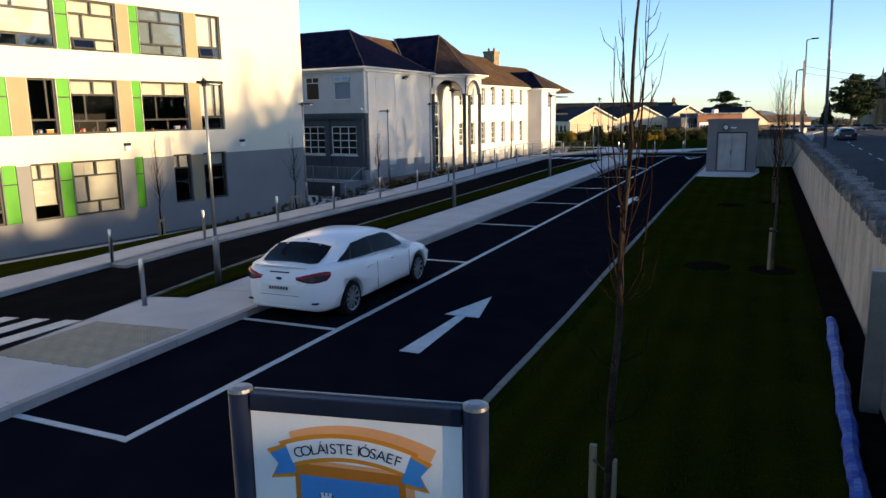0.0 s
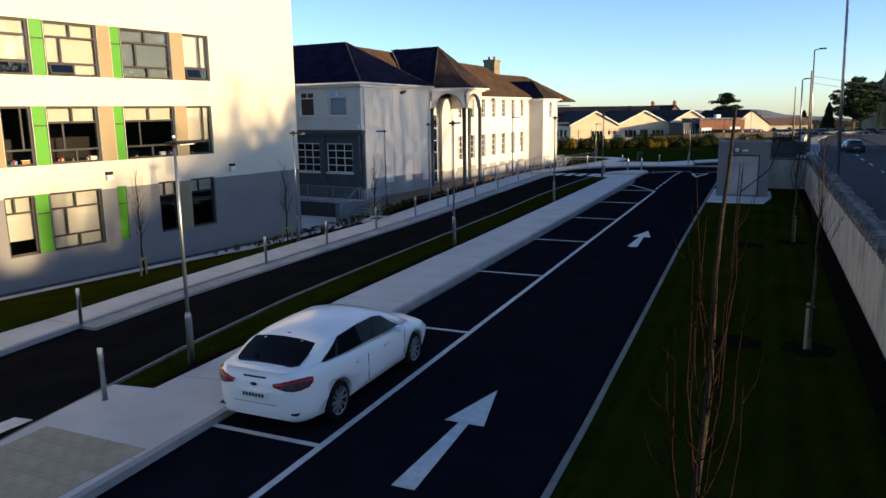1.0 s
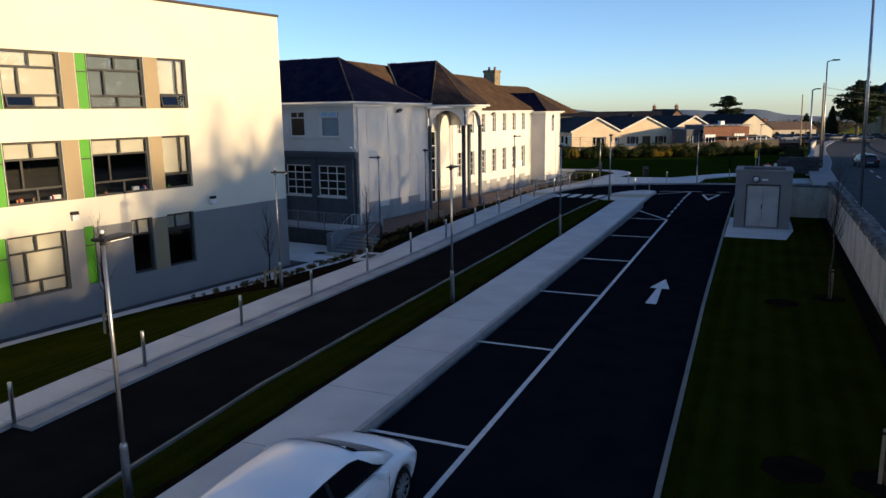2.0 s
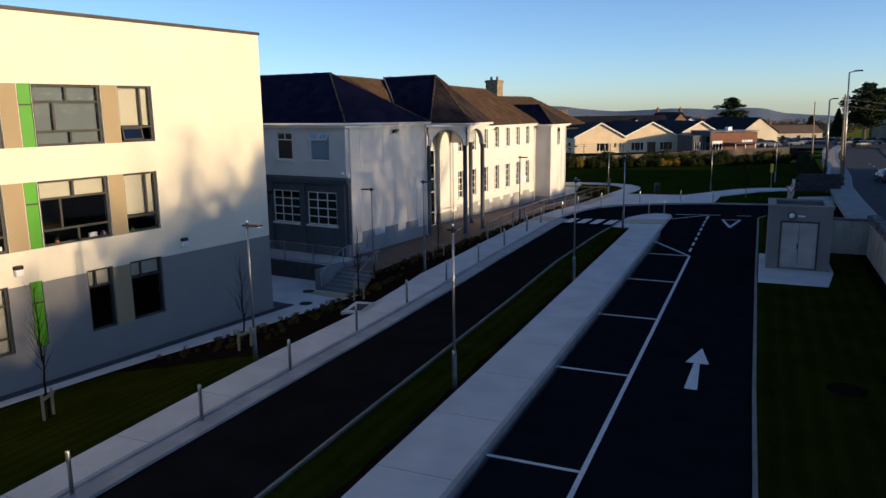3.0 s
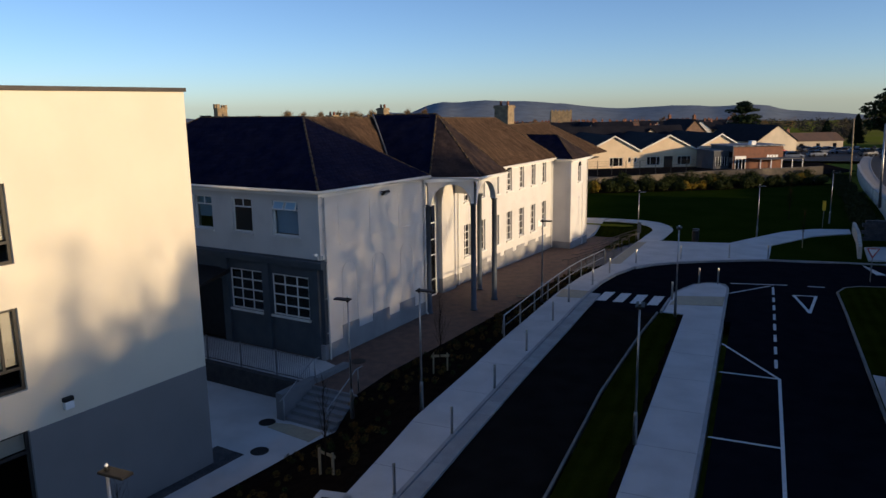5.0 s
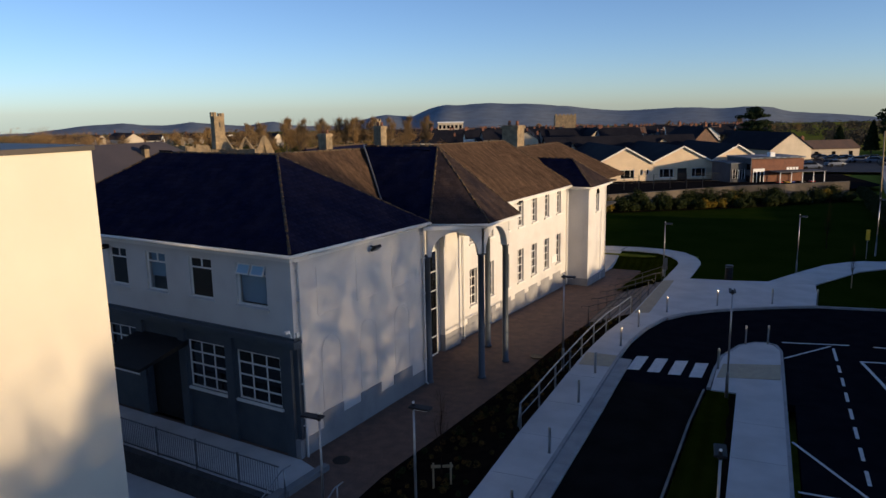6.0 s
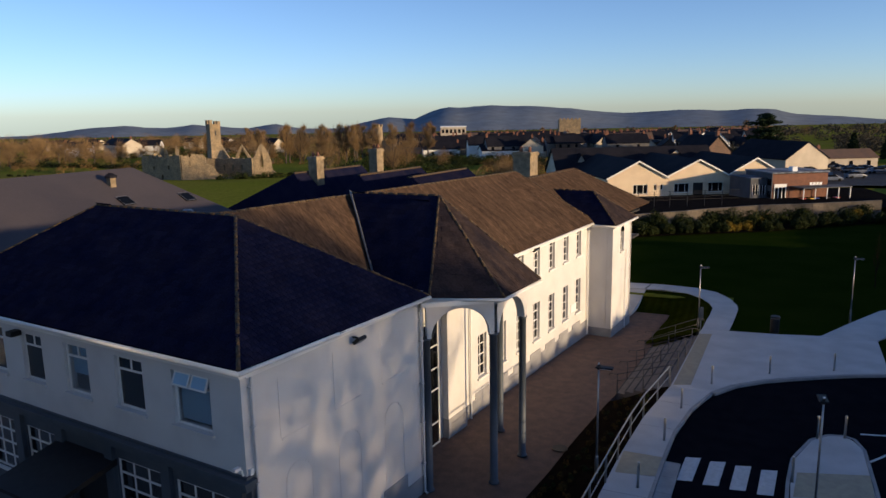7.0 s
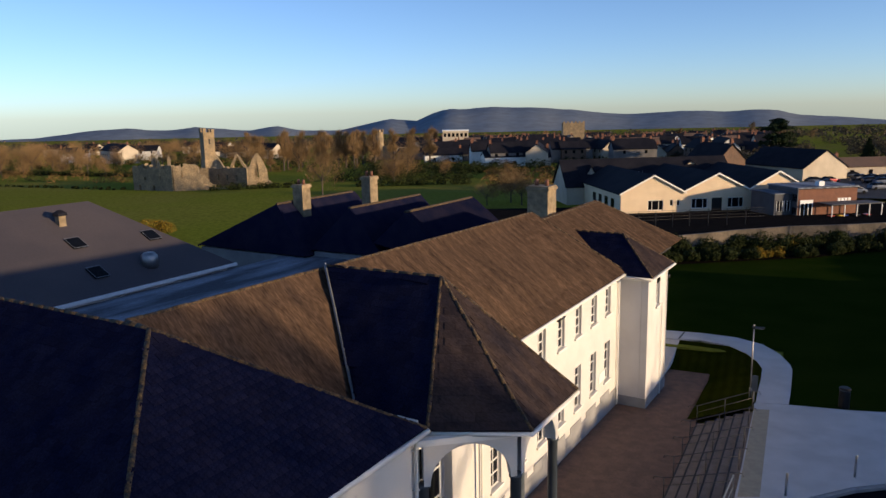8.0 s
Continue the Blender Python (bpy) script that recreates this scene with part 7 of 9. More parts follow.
# ---- school sign on two posts ----
SL, SR = Vector((-2.60, -7.75, 0)), Vector((-1.55, -7.55, 0))
sx = (SR - SL).normalized()
sa = math.degrees(math.atan2(sx.y, sx.x))
sg = thing("school_sign", "white school name board with crest between two navy posts", "sign", pose(SL.x, SL.y, 0.0, 0, 0, sa))
SW = (SR - SL).length
for x in (0.0, SW):
    p = part("post", tube(bmesh.new(), [(x, 0, -0.3), (x, 0, 2.41)], [0.055, 0.055], 20), M_navy, sg, "navy painted tube post", True)
    part("post_cap", tube(bmesh.new(), [(x, 0, 2.41), (x, 0, 2.425), (x, 0, 2.435)], [0.056, 0.054, 0.03], 20), M_steel, sg, "grey post cap")
part("board", boxm(0.055, SW - 0.055, -0.02, 0.02, 0.75, 2.33), M_signwhite, sg, "white sign face")
part("top_rail", boxm(0.055, SW - 0.055, -0.03, 0.03, 2.33, 2.41, 0.006), M_navy, sg)
part("top_rail_edge", boxm(0.055, SW - 0.055, 0.024, 0.034, 2.41, 2.416), M_steel, sg)
part("bottom_rail", boxm(0.055, SW - 0.055, -0.03, 0.03, 0.68, 0.75, 0.006), M_navy, sg)
cx, R, cz = SW / 2 - 0.03, 0.80, 1.378


def ribbon(r0, r1, a0, a1, y, material, name, dz=0.0, dx=0.0):
    """A flat piece of arch ribbon on the board."""
    bm = bmesh.new()
    n = 24
    o1 = [bm.verts.new((cx + dx + r1 * math.sin(a0 + (a1 - a0) * k / n), y, cz + dz + r1 * math.cos(a0 + (a1 - a0) * k / n))) for k in range(n + 1)]
    o0 = [bm.verts.new((cx + dx + r0 * math.sin(a0 + (a1 - a0) * k / n), y, cz + dz + r0 * math.cos(a0 + (a1 - a0) * k / n))) for k in range(n + 1)]
    for k in range(n):
        bm.faces.new((o0[k], o0[k + 1], o1[k + 1], o1[k]))
    return part(name, bm, material, sg)


A = 0.355
ribbon(R + 0.02, R + 0.115, -A + 0.02, A + 0.06, -0.0225, M_peach, "ribbon_shadow", 0.0, 0.03)
ribbon(R - 0.055, R + 0.075, -A - 0.02, A + 0.02, -0.0245, M_orange, "ribbon_border")
ribbon(R - 0.035, R + 0.055, -A + 0.012, A - 0.012, -0.0265, M_signwhite, "ribbon_face")
for s in (-1, 1):
    bx, bz = cx + s * R * math.sin(A), cz + R * math.cos(A)
    def tail(g, y):
        return [(bx - s * (0.01 + g), y, bz + 0.055 + g), (bx + s * (0.085 + g), y, bz + 0.005 + g), (bx + s * 0.05, y, bz - 0.04), (bx + s * (0.07 + g), y, bz - 0.095 - g), (bx - s * (0.035 + g), y, bz - 0.075 - g)]
    part("ribbon_tail", poly(bmesh.new(), tail(0.018, -0.0235)), M_orange, sg)
    part("ribbon_tail_face", poly(bmesh.new(), tail(0.0, -0.0255)), M_skyblue, sg)
text = "COL\u00c1ISTE I\u00d3SAEF"
wid = {"I": 0.42, " ": 0.4}
tot = sum(wid.get(c, 0.9) for c in text)
pos_, half = 0.0, A - 0.045
for c in text:
    w_ = wid.get(c, 0.9)
    a = -half + 2 * half * (pos_ + w_ / 2) / tot
    pos_ += w_
    if c == " ":
        continue
    cu = bpy.data.curves.new("letter", "FONT")
    cu.body, cu.size, cu.align_x, cu.extrude = c, 0.068, "CENTER", 0.0004
    cu.materials.append(M_ink)
    t_ = new("letter", cu)
    t_.parent = sg
    r_ = R - 0.016
    t_.matrix_basis = pose(cx + r_ * math.sin(a), -0.0278, cz + r_ * math.cos(a)) @ Matrix.Rotation(a, 4, "Y") @ Matrix.Rotation(radians(90), 4, "X")
part("crest_shadow", poly(bmesh.new(), [(cx - 0.22, -0.0222, 2.120), (cx + 0.30, -0.0222, 2.100), (cx + 0.30, -0.0222, 1.3), (cx - 0.22, -0.0222, 1.3)]), M_peach, sg)
part("crest_border", poly(bmesh.new(), [(cx - 0.25, -0.0242, 2.10), (cx + 0.26, -0.0242, 2.085), (cx + 0.26, -0.0242, 1.35), (cx, -0.0242, 1.1), (cx - 0.25, -0.0242, 1.35)]), M_brown, sg)
part("crest_field", poly(bmesh.new(), [(cx - 0.225, -0.0262, 2.045), (cx + 0.23, -0.0262, 2.035), (cx + 0.23, -0.0262, 1.37), (cx, -0.0262, 1.14), (cx - 0.225, -0.0262, 1.37)]), M_skyblue, sg)
bm = bmesh.new()
for x, w, h in ((-0.13, 0.05, 0.235), (-0.02, 0.10, 0.20), (0.12, 0.05, 0.17)):
    box(bm, cx + x, cx + x + w, -0.0300, -0.0285, 1.72, 1.72 + h)
    for g in (0.0, 0.5, 1.0):
        box(bm, cx + x + (w - 0.012) * g, cx + x + (w - 0.012) * g + 0.012, -0.0300, -0.0285, 1.72 + h, 1.735 + h)
part("crest_castle", bm, M_signwhite, sg)
bm = bmesh.new()
for x, w, h in ((-0.136, 0.062, 0.243), (-0.026, 0.112, 0.208), (0.114, 0.062, 0.178)):
    box(bm, cx + x, cx + x + w, -0.0280, -0.0270, 1.72, 1.72 + h)
part("crest_outline", bm, M_ink, sg)

# blue plastic-wrapped duct and gate post by the wall
bp_ = thing("blue_duct", "length of crumpled blue plastic duct lying in the soil bed", "duct")
pp, rr_ = [], []
rnd = random.Random(5)
for k in range(60):
    f = k / 59
    pp.append((0.36 + 0.30 * f + 0.012 * math.sin(k * 0.7), -6.2 + 9.2 * f, 0.14 + 0.008 * math.sin(k * 1.1)))
    rr_.append((0.085 if k < 57 else 0.07) * (1 + rnd.uniform(-0.13, 0.13)))
part("duct", tube(bmesh.new(), pp, rr_, 9), M_blue, bp_)
gp_ = thing("gate_post", "pale galvanised steel gate post against the wall", "post", pose(0.80, -0.8, 0.05))
part("post", boxm(-0.10, 0.10, -0.05, 0.05, -0.1, 1.72, 0.006), M_steel, gp_)
part("latch", boxm(0.08, 0.16, -0.03, 0.03, 1.3, 1.45), M_black, gp_)
part("panel", boxm(0.10, 0.16, -2.6, -0.06, 0.1, 1.6), M_steel, gp_)
lb = thing("litter_bin", "dark cylindrical litter bin on the lawn's edge", "bin", pose(-12.5, 66.3, -0.47))
part("drum", tube(bmesh.new(), [(0, 0, 0), (0, 0, 0.85), (0, 0, 0.9)], [0.26, 0.26, 0.22], 16), M_black, lb)
part("hood", tube(bmesh.new(), [(0, 0, 0.98), (0, 0, 1.06)], [0.29, 0.24], 16), M_black, lb)
for x, y, c, h in ((-2.9, 78.5, M_yellow, 2.4), (-16.65, 65.3, M_bluegrey, 1.5)):
    sgn = thing("small_sign", "small sign board on a post beside the path", "sign", pose(x, y, north(x, y)))
    part("pole", tube(bmesh.new(), [(0, 0, -0.1), (0, 0, h)], [0.03, 0.03]), M_steel, sgn)
    part("board", boxm(-0.14, 0.14, -0.04, -0.02, h - 0.85, h), c, sgn)
for x, y, z in ((-25.15, 28.9, -1.745), (-23.9, 26.8, -1.745), (-24.1, 34.2, TZ + 0.004), (-20.7, 47.5, TZ + 0.004)):
    mh = tagged(part("manhole_cover", tube(bmesh.new(), [(0, 0, -0.01), (0, 0, 0.008)], [0.33, 0.33], 20), M_black), "round dark iron manhole cover", "manhole cover")
    mh.location = (x, y, z)
mh = thing("gully_frame", "square grating in a concrete surround beside the footpath", "grating", pose(-18.0, 22.4, -0.245, 0, 0, 8))
part("surround", boxm(-0.75, 0.3, -0.8, 0.8, -0.1, 0.02), M_concrete, mh)
part("grating", boxm(-0.55, -0.05, -0.45, 0.45, 0.02, 0.03), M_black, mh)

# ---- distance ----
def gabled(x, y, w, d, h, rise, turn, wallm, roofm, label, chim=1, wins=0, name="house", z=None):
    """A plain gabled house: walls, slopes, chimney, windows. Ridge runs along its local x."""
    z = fall(x, y) if z is None else z
    hs = thing(name, label, "house", pose(x, y, z - 0.3, 0, 0, turn))
    h += 0.3
    bm = bmesh.new()
    prof = [(-d / 2, 0), (d / 2, 0), (d / 2, h), (0, h + rise), (-d / 2, h)]
    a = [bm.verts.new((-w / 2, p, q)) for p, q in prof]
    b = [bm.verts.new((w / 2, p, q)) for p, q in prof]
    bm.faces.new(a[::-1]); bm.faces.new(b)
    for k in range(5):
        bm.faces.new((a[k], a[(k + 1) % 5], b[(k + 1) % 5], b[k]))
    part("wall", bm, wallm, hs)
    o_ = 0.3
    for s in (-1, 1):
        part("roof", roof_face([(-w / 2 - o_, s * (d / 2 + o_), h - o_ * rise * 2 / d + 0.05), (w / 2 + o_, s * (d / 2 + o_), h - o_ * rise * 2 / d + 0.05), (w / 2 + o_, 0, h + rise + 0.05), (-w / 2 - o_, 0, h + rise + 0.05)], 0.15), roofm, hs)
    for k in range(chim):
        xx = (-w / 2 + 0.5) if k == 0 else (w / 2 - 0.5)
        ch = part("chimney", boxm(xx - 0.4, xx + 0.4, -0.35, 0.35, h + rise * 0.6, h + rise + 1.1), M_redbrick, hs)
        part("pot", tube(bmesh.new(), [(xx, 0, h + rise + 1.1), (xx, 0, h + rise + 1.5)], [0.15, 0.12], 6), M_redbrick, ch)
    for k in range(wins):
        xx = -w / 2 + w * (k + 0.5) / wins
        for s in (-1, 1):
            for zz in ([1.2] if h < 4 else [1.2, 3.9]):
                part("window", boxm(xx - 0.5, xx + 0.5, s * d / 2 - 0.05, s * d / 2 + 0.05, zz, zz + 1.2), M_carglass, hs)
    return hs


M_wallpale = mat("pale_house_render", (0.52, 0.45, 0.35), (0.42, 0.36, 0.28), 0.3, 0.9, fine=0.08, bscale=10)
M_roofdark = mat("dark_roof_tiles", (0.011, 0.012, 0.018), (0.019, 0.019, 0.025), 0.4, 0.75, 0.3, 5, fine=0.3, spec=0.05)
M_roofbrown = mat("brown_roof_tiles", (0.15, 0.085, 0.055), (0.11, 0.07, 0.05), 0.4, 0.85, 0.3, 5, fine=0.3)
M_roofgym = mat("brown_sheet_roof", (0.050, 0.043, 0.049), (0.066, 0.055, 0.058), 0.3, 0.75, 0.15, 8, fine=0.10)

# row of three white gabled school rooms beyond the lawn
FH = pose(-37.2, 138.6, -2.15, 0, 0, 29.5)
fs = thing("gabled_school_rooms", "white single-storey school block with three gables and dark roofs", "building", FH)
wid_ = (10.2, 10.8, 9.6)
xx = 0.0
for k, w in enumerate(wid_):
    hh, ri, dp = 3.9, 2.6, 22
    gx0, gx1 = xx, xx + w
    holes_ = [(gx0 + w * 0.42, gx0 + w * 0.66, 1.1, 2.7), (gx0 + w * 0.76, gx0 + w * 0.81, 1.7, 2.7), (gx0 + w * 0.87, gx0 + w * 0.92, 1.7, 2.7)] if k == 0 else [(gx0 + w * 0.12, gx0 + w * 0.36, 1.1, 2.7), (gx0 + w * 0.42, gx0 + w * 0.58, 0.05, 2.7), (gx0 + w * 0.66, gx0 + w * 0.90, 1.1, 2.7)] if k == 1 else [(gx0 + w * 0.08, gx0 + w * 0.15, 1.3, 2.6), (gx0 + w * 0.24, gx0 + w * 0.31, 1.3, 2.6), (gx0 + w * 0.6, gx0 + w * 0.8, 1.1, 2.6)]
    pierced_ = pierced(bmesh.new(), "S", 0.6 * k, 0.3, gx0, gx1, -0.5, hh, holes_)
    bm = pierced_
    vs = [bm.verts.new(p) for p in ((gx0, 0.6 * k, hh), (gx1, 0.6 * k, hh), ((gx0 + gx1) / 2, 0.6 * k, hh + ri))]
    bm.faces.new(vs)
    part("wall", bm, M_gable, fs, "white gable wall with the sun's cream tint in its colour")
    for i, (a, b, z0, z1) in enumerate(holes_):
        if z0 < 0.5:
            part("door", boxm(a, b, 0.6 * k + 0.15, 0.6 * k + 0.2, z0, z1), M_black, fs)
        else:
            window(fs, "S", 0.6 * k, a, b, z0, z1, (), ((0.28, 0, 1), (0.72, 0, 1)) if b - a > 1 else (), 0.09, 0.1, M_white, M_carglass)
    for s, xa in ((0, gx0 - 0.35), (1, gx1 + 0.0)):
        xm = (gx0 + gx1) / 2
        part("roof", roof_face([(xa, 0.6 * k - 0.4, hh - 0.1), (xm, 0.6 * k - 0.4, hh + ri + 0.1), (xm, dp, hh + ri + 0.1), (xa, dp, hh - 0.1)], 0.2), M_roofdark, fs)
    bm = bmesh.new()
    for s, xa in ((0, gx0 - 0.35), (1, gx1)):
        xm = (gx0 + gx1) / 2
        poly(bm, [(xa, 0.6 * k - 0.42, hh - 0.32), (xm, 0.6 * k - 0.42, hh + ri - 0.15), (xm, 0.6 * k - 0.42, hh + ri + 0.12), (xa, 0.6 * k - 0.42, hh - 0.06)])
    part("bargeboard", bm, M_white, fs)
    xx += w
part("wall", boxm(-0.02, 0.28, 0.31, 22, -0.5, 3.9), M_gable, fs)
for k in range(4):
    part("window", boxm(-0.06, -0.02, 3 + 3.2 * k, 4.6 + 3.2 * k, 1.3, 2.7), M_carglass, fs)
part("wall", boxm(0, sum(wid_), 21.7, 22, -0.5, 3.9), M_white, fs)
bm = bmesh.new()
for k in range(6):
    f0, f1 = 0.08 + 0.14 * k, 0.17 + 0.14 * k
    zz = lambda f: 6.5 + 0.22 - 2.6 * f
    x_ = lambda f: 5.1 + 5.1 * f
    poly(bm, [(x_(f0), 5.0, zz(f0)), (x_(f1), 5.0, zz(f1)), (x_(f1), 9.0, zz(f1)), (x_(f0), 9.0, zz(f0))])
part("rooflight", bm, M_lens, fs, "row of pale roof lights")
gabled(-38.5, 166, 31, 10, 3.2, 4.4, 29, M_wallpale, M_roofdark, "dark roofed school hall behind the gables", 0, 0)

gabled(-31.6, 171.5, 6, 11.0, 2.9, 4.2, 119, M_wallpale, M_roofdark, "white gabled wing of the school hall", 0, 0)
gabled(-47.5, 160.5, 5, 3.2, 4.0, 2.6, 119, M_wallpale, M_roofdark, "small white gabled porch of the school hall", 0, 0)

# red brick flat building
bb = thing("brick_building", "low flat-roofed red brick building with a lean-to", "building", pose(-12.7, 142.6, -1.85, 0, 0, 34) @ Matrix.Diagonal((0.86, 1, 1, 1)))
part("wall", boxm(0, 11, 0, 7, -0.5, 4.3), M_redbrick, bb)
part("wall", boxm(-0.16, -0.005, 0.0, 7, -0.5, 4.4), M_annexe, bb, "dark grey end wall")
part("wall", boxm(-3.4, -0.17, 1.2, 7, -0.5, 3.6), M_annexe, bb, "dark grey annexe")
part("roof", boxm(-0.3, 11.2, -0.2, 7.2, 4.41, 4.62, 0.02), M_membrane, bb)
part("roof", boxm(-3.6, -0.31, 1.0, 7.2, 3.61, 3.78, 0.02), M_membrane, bb)
part("vent", boxm(4.6, 5.6, 1.0, 2.0, 4.6, 5.3, 0.03), M_lens, bb, "pale rooftop box")
for k in range(2):
    w_ = part("window", boxm(-3.0 + 1.4 * k, -2.0 + 1.4 * k, 1.14, 1.22, 1.2, 2.6), M_carglass, bb)
    for a_ in (-3.06, -2.54, -2.0):
        part("bar", boxm(a_ + 1.4 * k, a_ + 0.07 + 1.4 * k, 1.10, 1.16, 1.15, 2.65), M_lens, w_)
for k in range(3):
    for z_ in (0.7, 2.6):
        w_ = part("window", boxm(-0.20, -0.15, 0.1 + 0.35 * k, 0.35 + 0.35 * k, z_, z_ + 1.0), M_carglass, bb)
w_ = part("window", boxm(0.4, 2.6, -0.06, 0.02, 0.0, 2.7), M_carglass, bb, "white framed glazed bay")
for a_ in (0.34, 1.08, 1.82, 2.55):
    part("bar", boxm(a_, a_ + 0.11, -0.12, -0.065, 0.0, 2.7), M_lens, w_)
part("head", boxm(0.3, 2.7, -0.14, -0.065, 2.30, 2.82), M_lens, w_)
for k in range(4):
    part("window", boxm(7.4 + 0.65 * k, 7.9 + 0.65 * k, -0.06, 0.02, 2.3, 2.9), M_lens, bb)
ln_ = part("lean_to", boxm(3.4, 13.0, -3.4, -0.1, 2.35, 2.47), M_annexe, bb, "grey lean-to shelter")
for k in range(5):
    part("post", boxm(3.5 + 2.3 * k, 3.62 + 2.3 * k, -3.3, -3.18, -0.3, 2.34), M_lens, ln_)
for k, (x_, m_) in enumerate(((3.9, M_red), (5.6, M_yellow), (6.5, M_blue), (8.7, M_black), (10.6, M_red))):
    part("crate", boxm(x_, x_ + 0.9, -2.6, -1.8, -0.3, 0.75, 0.04), m_, ln_)

# field wall, fence and clipped shrubs
fw_ = thing("field_wall", "old pale rendered garden wall beyond the shrubs", "wall", kind="structure")
wp = [(-34, 105.5, 0.0), (-23.0, 115.7, 0.0), (-20.0, 118.6, 0.05), (-14, 121.5, 0.35), (-8.1, 122.8, 0.6), (0, 127, 0.8)]
bm = bmesh.new()
for (xa, ya, za), (xb, yb, zb) in zip(wp, wp[1:]):
    d = Vector((xb - xa, yb - ya, 0)).normalized()
    q = Vector((-d.y, d.x, 0)) * 0.2
    L_ = math.hypot(xb - xa, yb - ya)
    prism(bm, [(xa - q.x, ya - q.y), (xb - q.x, yb - q.y), (xb + q.x, yb + q.y), (xa + q.x, ya + q.y)], -3, lambda x, y: za + (zb - za) * ((x - xa) * d.x + (y - ya) * d.y) / L_)
part("wall", bm, M_fieldwall, fw_)
fn = thing("mesh_fence", "dark steel post fence in front of the gabled rooms", "fence")
fp = [(-43, 119), (-34, 122), (-26, 127), (-17, 132)]
for (xa, ya), (xb, yb) in zip(fp, fp[1:]):
    for k in range(4):
        f = k / 4
        x_, y_ = xa + (xb - xa) * f, ya + (yb - ya) * f
        part("post", boxm(x_ - 0.05, x_ + 0.05, y_ - 0.05, y_ + 0.05, -1.5, 1.2), M_frame, fn)
    bm = bmesh.new()
    for z_ in (0.0, 0.4, 0.8, 1.15):
        tube(bm, [(xa, ya, z_), (xb, yb, z_)], [0.02, 0.02], 4)
    part("wire", bm, M_frame, fn)
rnd = random.Random(77)
sh_line = [(-34, 97), (-25.5, 102), (-22, 104.3), (-16.8, 107.8), (-11.5, 111), (-6.3, 116.3), (1.0, 122.5)]
for k in range(78):
    f = (k // 2 + 0.5 * rnd.random()) / 39 * (len(sh_line) - 1)
    i = min(len(sh_line) - 2, int(f))
    back = k % 2
    x_ = sh_line[i][0] + (sh_line[i + 1][0] - sh_line[i][0]) * (f - i) + rnd.uniform(-0.6, 0.6) - 1.6 * back
    y_ = sh_line[i][1] + (sh_line[i + 1][1] - sh_line[i][1]) * (f - i) + rnd.uniform(-0.5, 0.8) + 3.0 * back
    r = rnd.uniform(0.75, 1.6) if back else rnd.uniform(0.6, 1.15)
    bm = bmesh.new()
    leaf_ball(bm, (0, 0, r * 0.72), r, r * (1.0 if back else 0.85), int(520 * r), 0.13, rnd)
    leaf_ball(bm, (0, 0, r * 0.6), r * 0.72, r * 0.62, int(160 * r), 0.24, rnd)
    gold = rnd.random() < (0.10 if back else 0.05)
    s_ = thing("shrub", "rounded golden brown shrub on the lawn's edge" if gold else "rounded dark evergreen shrub on the lawn's edge", "shrub", pose(x_, y_, dip(x_, y_) + 0.02), "shrubs along the field wall")
    part("crown", bm, M_goldleaf if gold else M_shrub, s_)
    part("stem", tube(bmesh.new(), [(0, 0, -0.3), (0, 0, r)], [0.07, 0.04], 5), M_bark, s_)
bed_ = [(x - 0.8, y - 1.6) for x, y in sh_line] + [(x - 2.6, y + 6.0) for x, y in sh_line[::-1]]
bm = bmesh.new()
n_ = len(sh_line)
lo_, hi_ = bed_[:n_], bed_[n_:][::-1]
for a_, b_, c_, d_ in zip(lo_, lo_[1:], hi_[1:], hi_):
    poly(bm, [(*q, dip(*q) + 0.14) for q in (a_, b_, c_, d_)])
tagged(part("soil_shrub_bed", bm, M_soil), "dark mulched bed under the shrubs", "", "", "structure")
bm = bmesh.new()
yard_ = [(-62, 114), (-44, 110), (-33, 108), (-22, 117.5), (-13, 123), (-3, 127), (6, 140), (2, 166), (-20, 160), (-46, 146), (-66, 138)]
c_ = Vector((-28, 135, 0))
for a_, b_ in zip(yard_, yard_[1:] + yard_[:1]):
    poly(bm, [(c_.x, c_.y, fall(c_.x, c_.y) + 0.22), (*a_, fall(*a_) + 0.22), (*b_, fall(*b_) + 0.22)])
tagged(part("school_yard", bm, M_asphalt2), "dark asphalt yard round the gabled rooms", "", "", "structure")
# near lawn beyond the paving
bm = bmesh.new()
lw_ = [(-17.6, 60.5), (3.0, 60.5), (3.0, 100), (3.0, 123)] + [(x, y + 2) for x, y in sh_line[::-1]] + [(-60, 96), (-60, 75.6), (-17.6, 75.6)]
me = bpy.data.meshes.new("lawn_north")
gx, gy = [-60 + 3.0 * k for k in range(22)], [60.5 + 2.5 * k for k in range(36)]


def in_poly(x, y, pl):
    c = False
    for (x0, y0), (x1, y1) in zip(pl, pl[1:] + pl[:1]):
        if (y0 > y) != (y1 > y) and x < (x1 - x0) * (y - y0) / (y1 - y0) + x0:
            c = not c
    return c


lv, lf = [], []
for y0_, y1_ in zip(gy, gy[1:]):
    for x0_, x1_ in zip(gx, gx[1:]):
        if in_poly((x0_ + x1_) / 2, (y0_ + y1_) / 2, lw_):
            o = len(lv)
            lv += [(x, y, ground_z(x, y) + 0.07) for x, y in ((x0_, y0_), (x1_, y0_), (x1_, y1_), (x0_, y1_))]
            lf.append((o, o + 1, o + 2, o + 3))
me.from_pydata(lv, [], lf)
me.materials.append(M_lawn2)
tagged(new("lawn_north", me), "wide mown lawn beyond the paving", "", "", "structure")


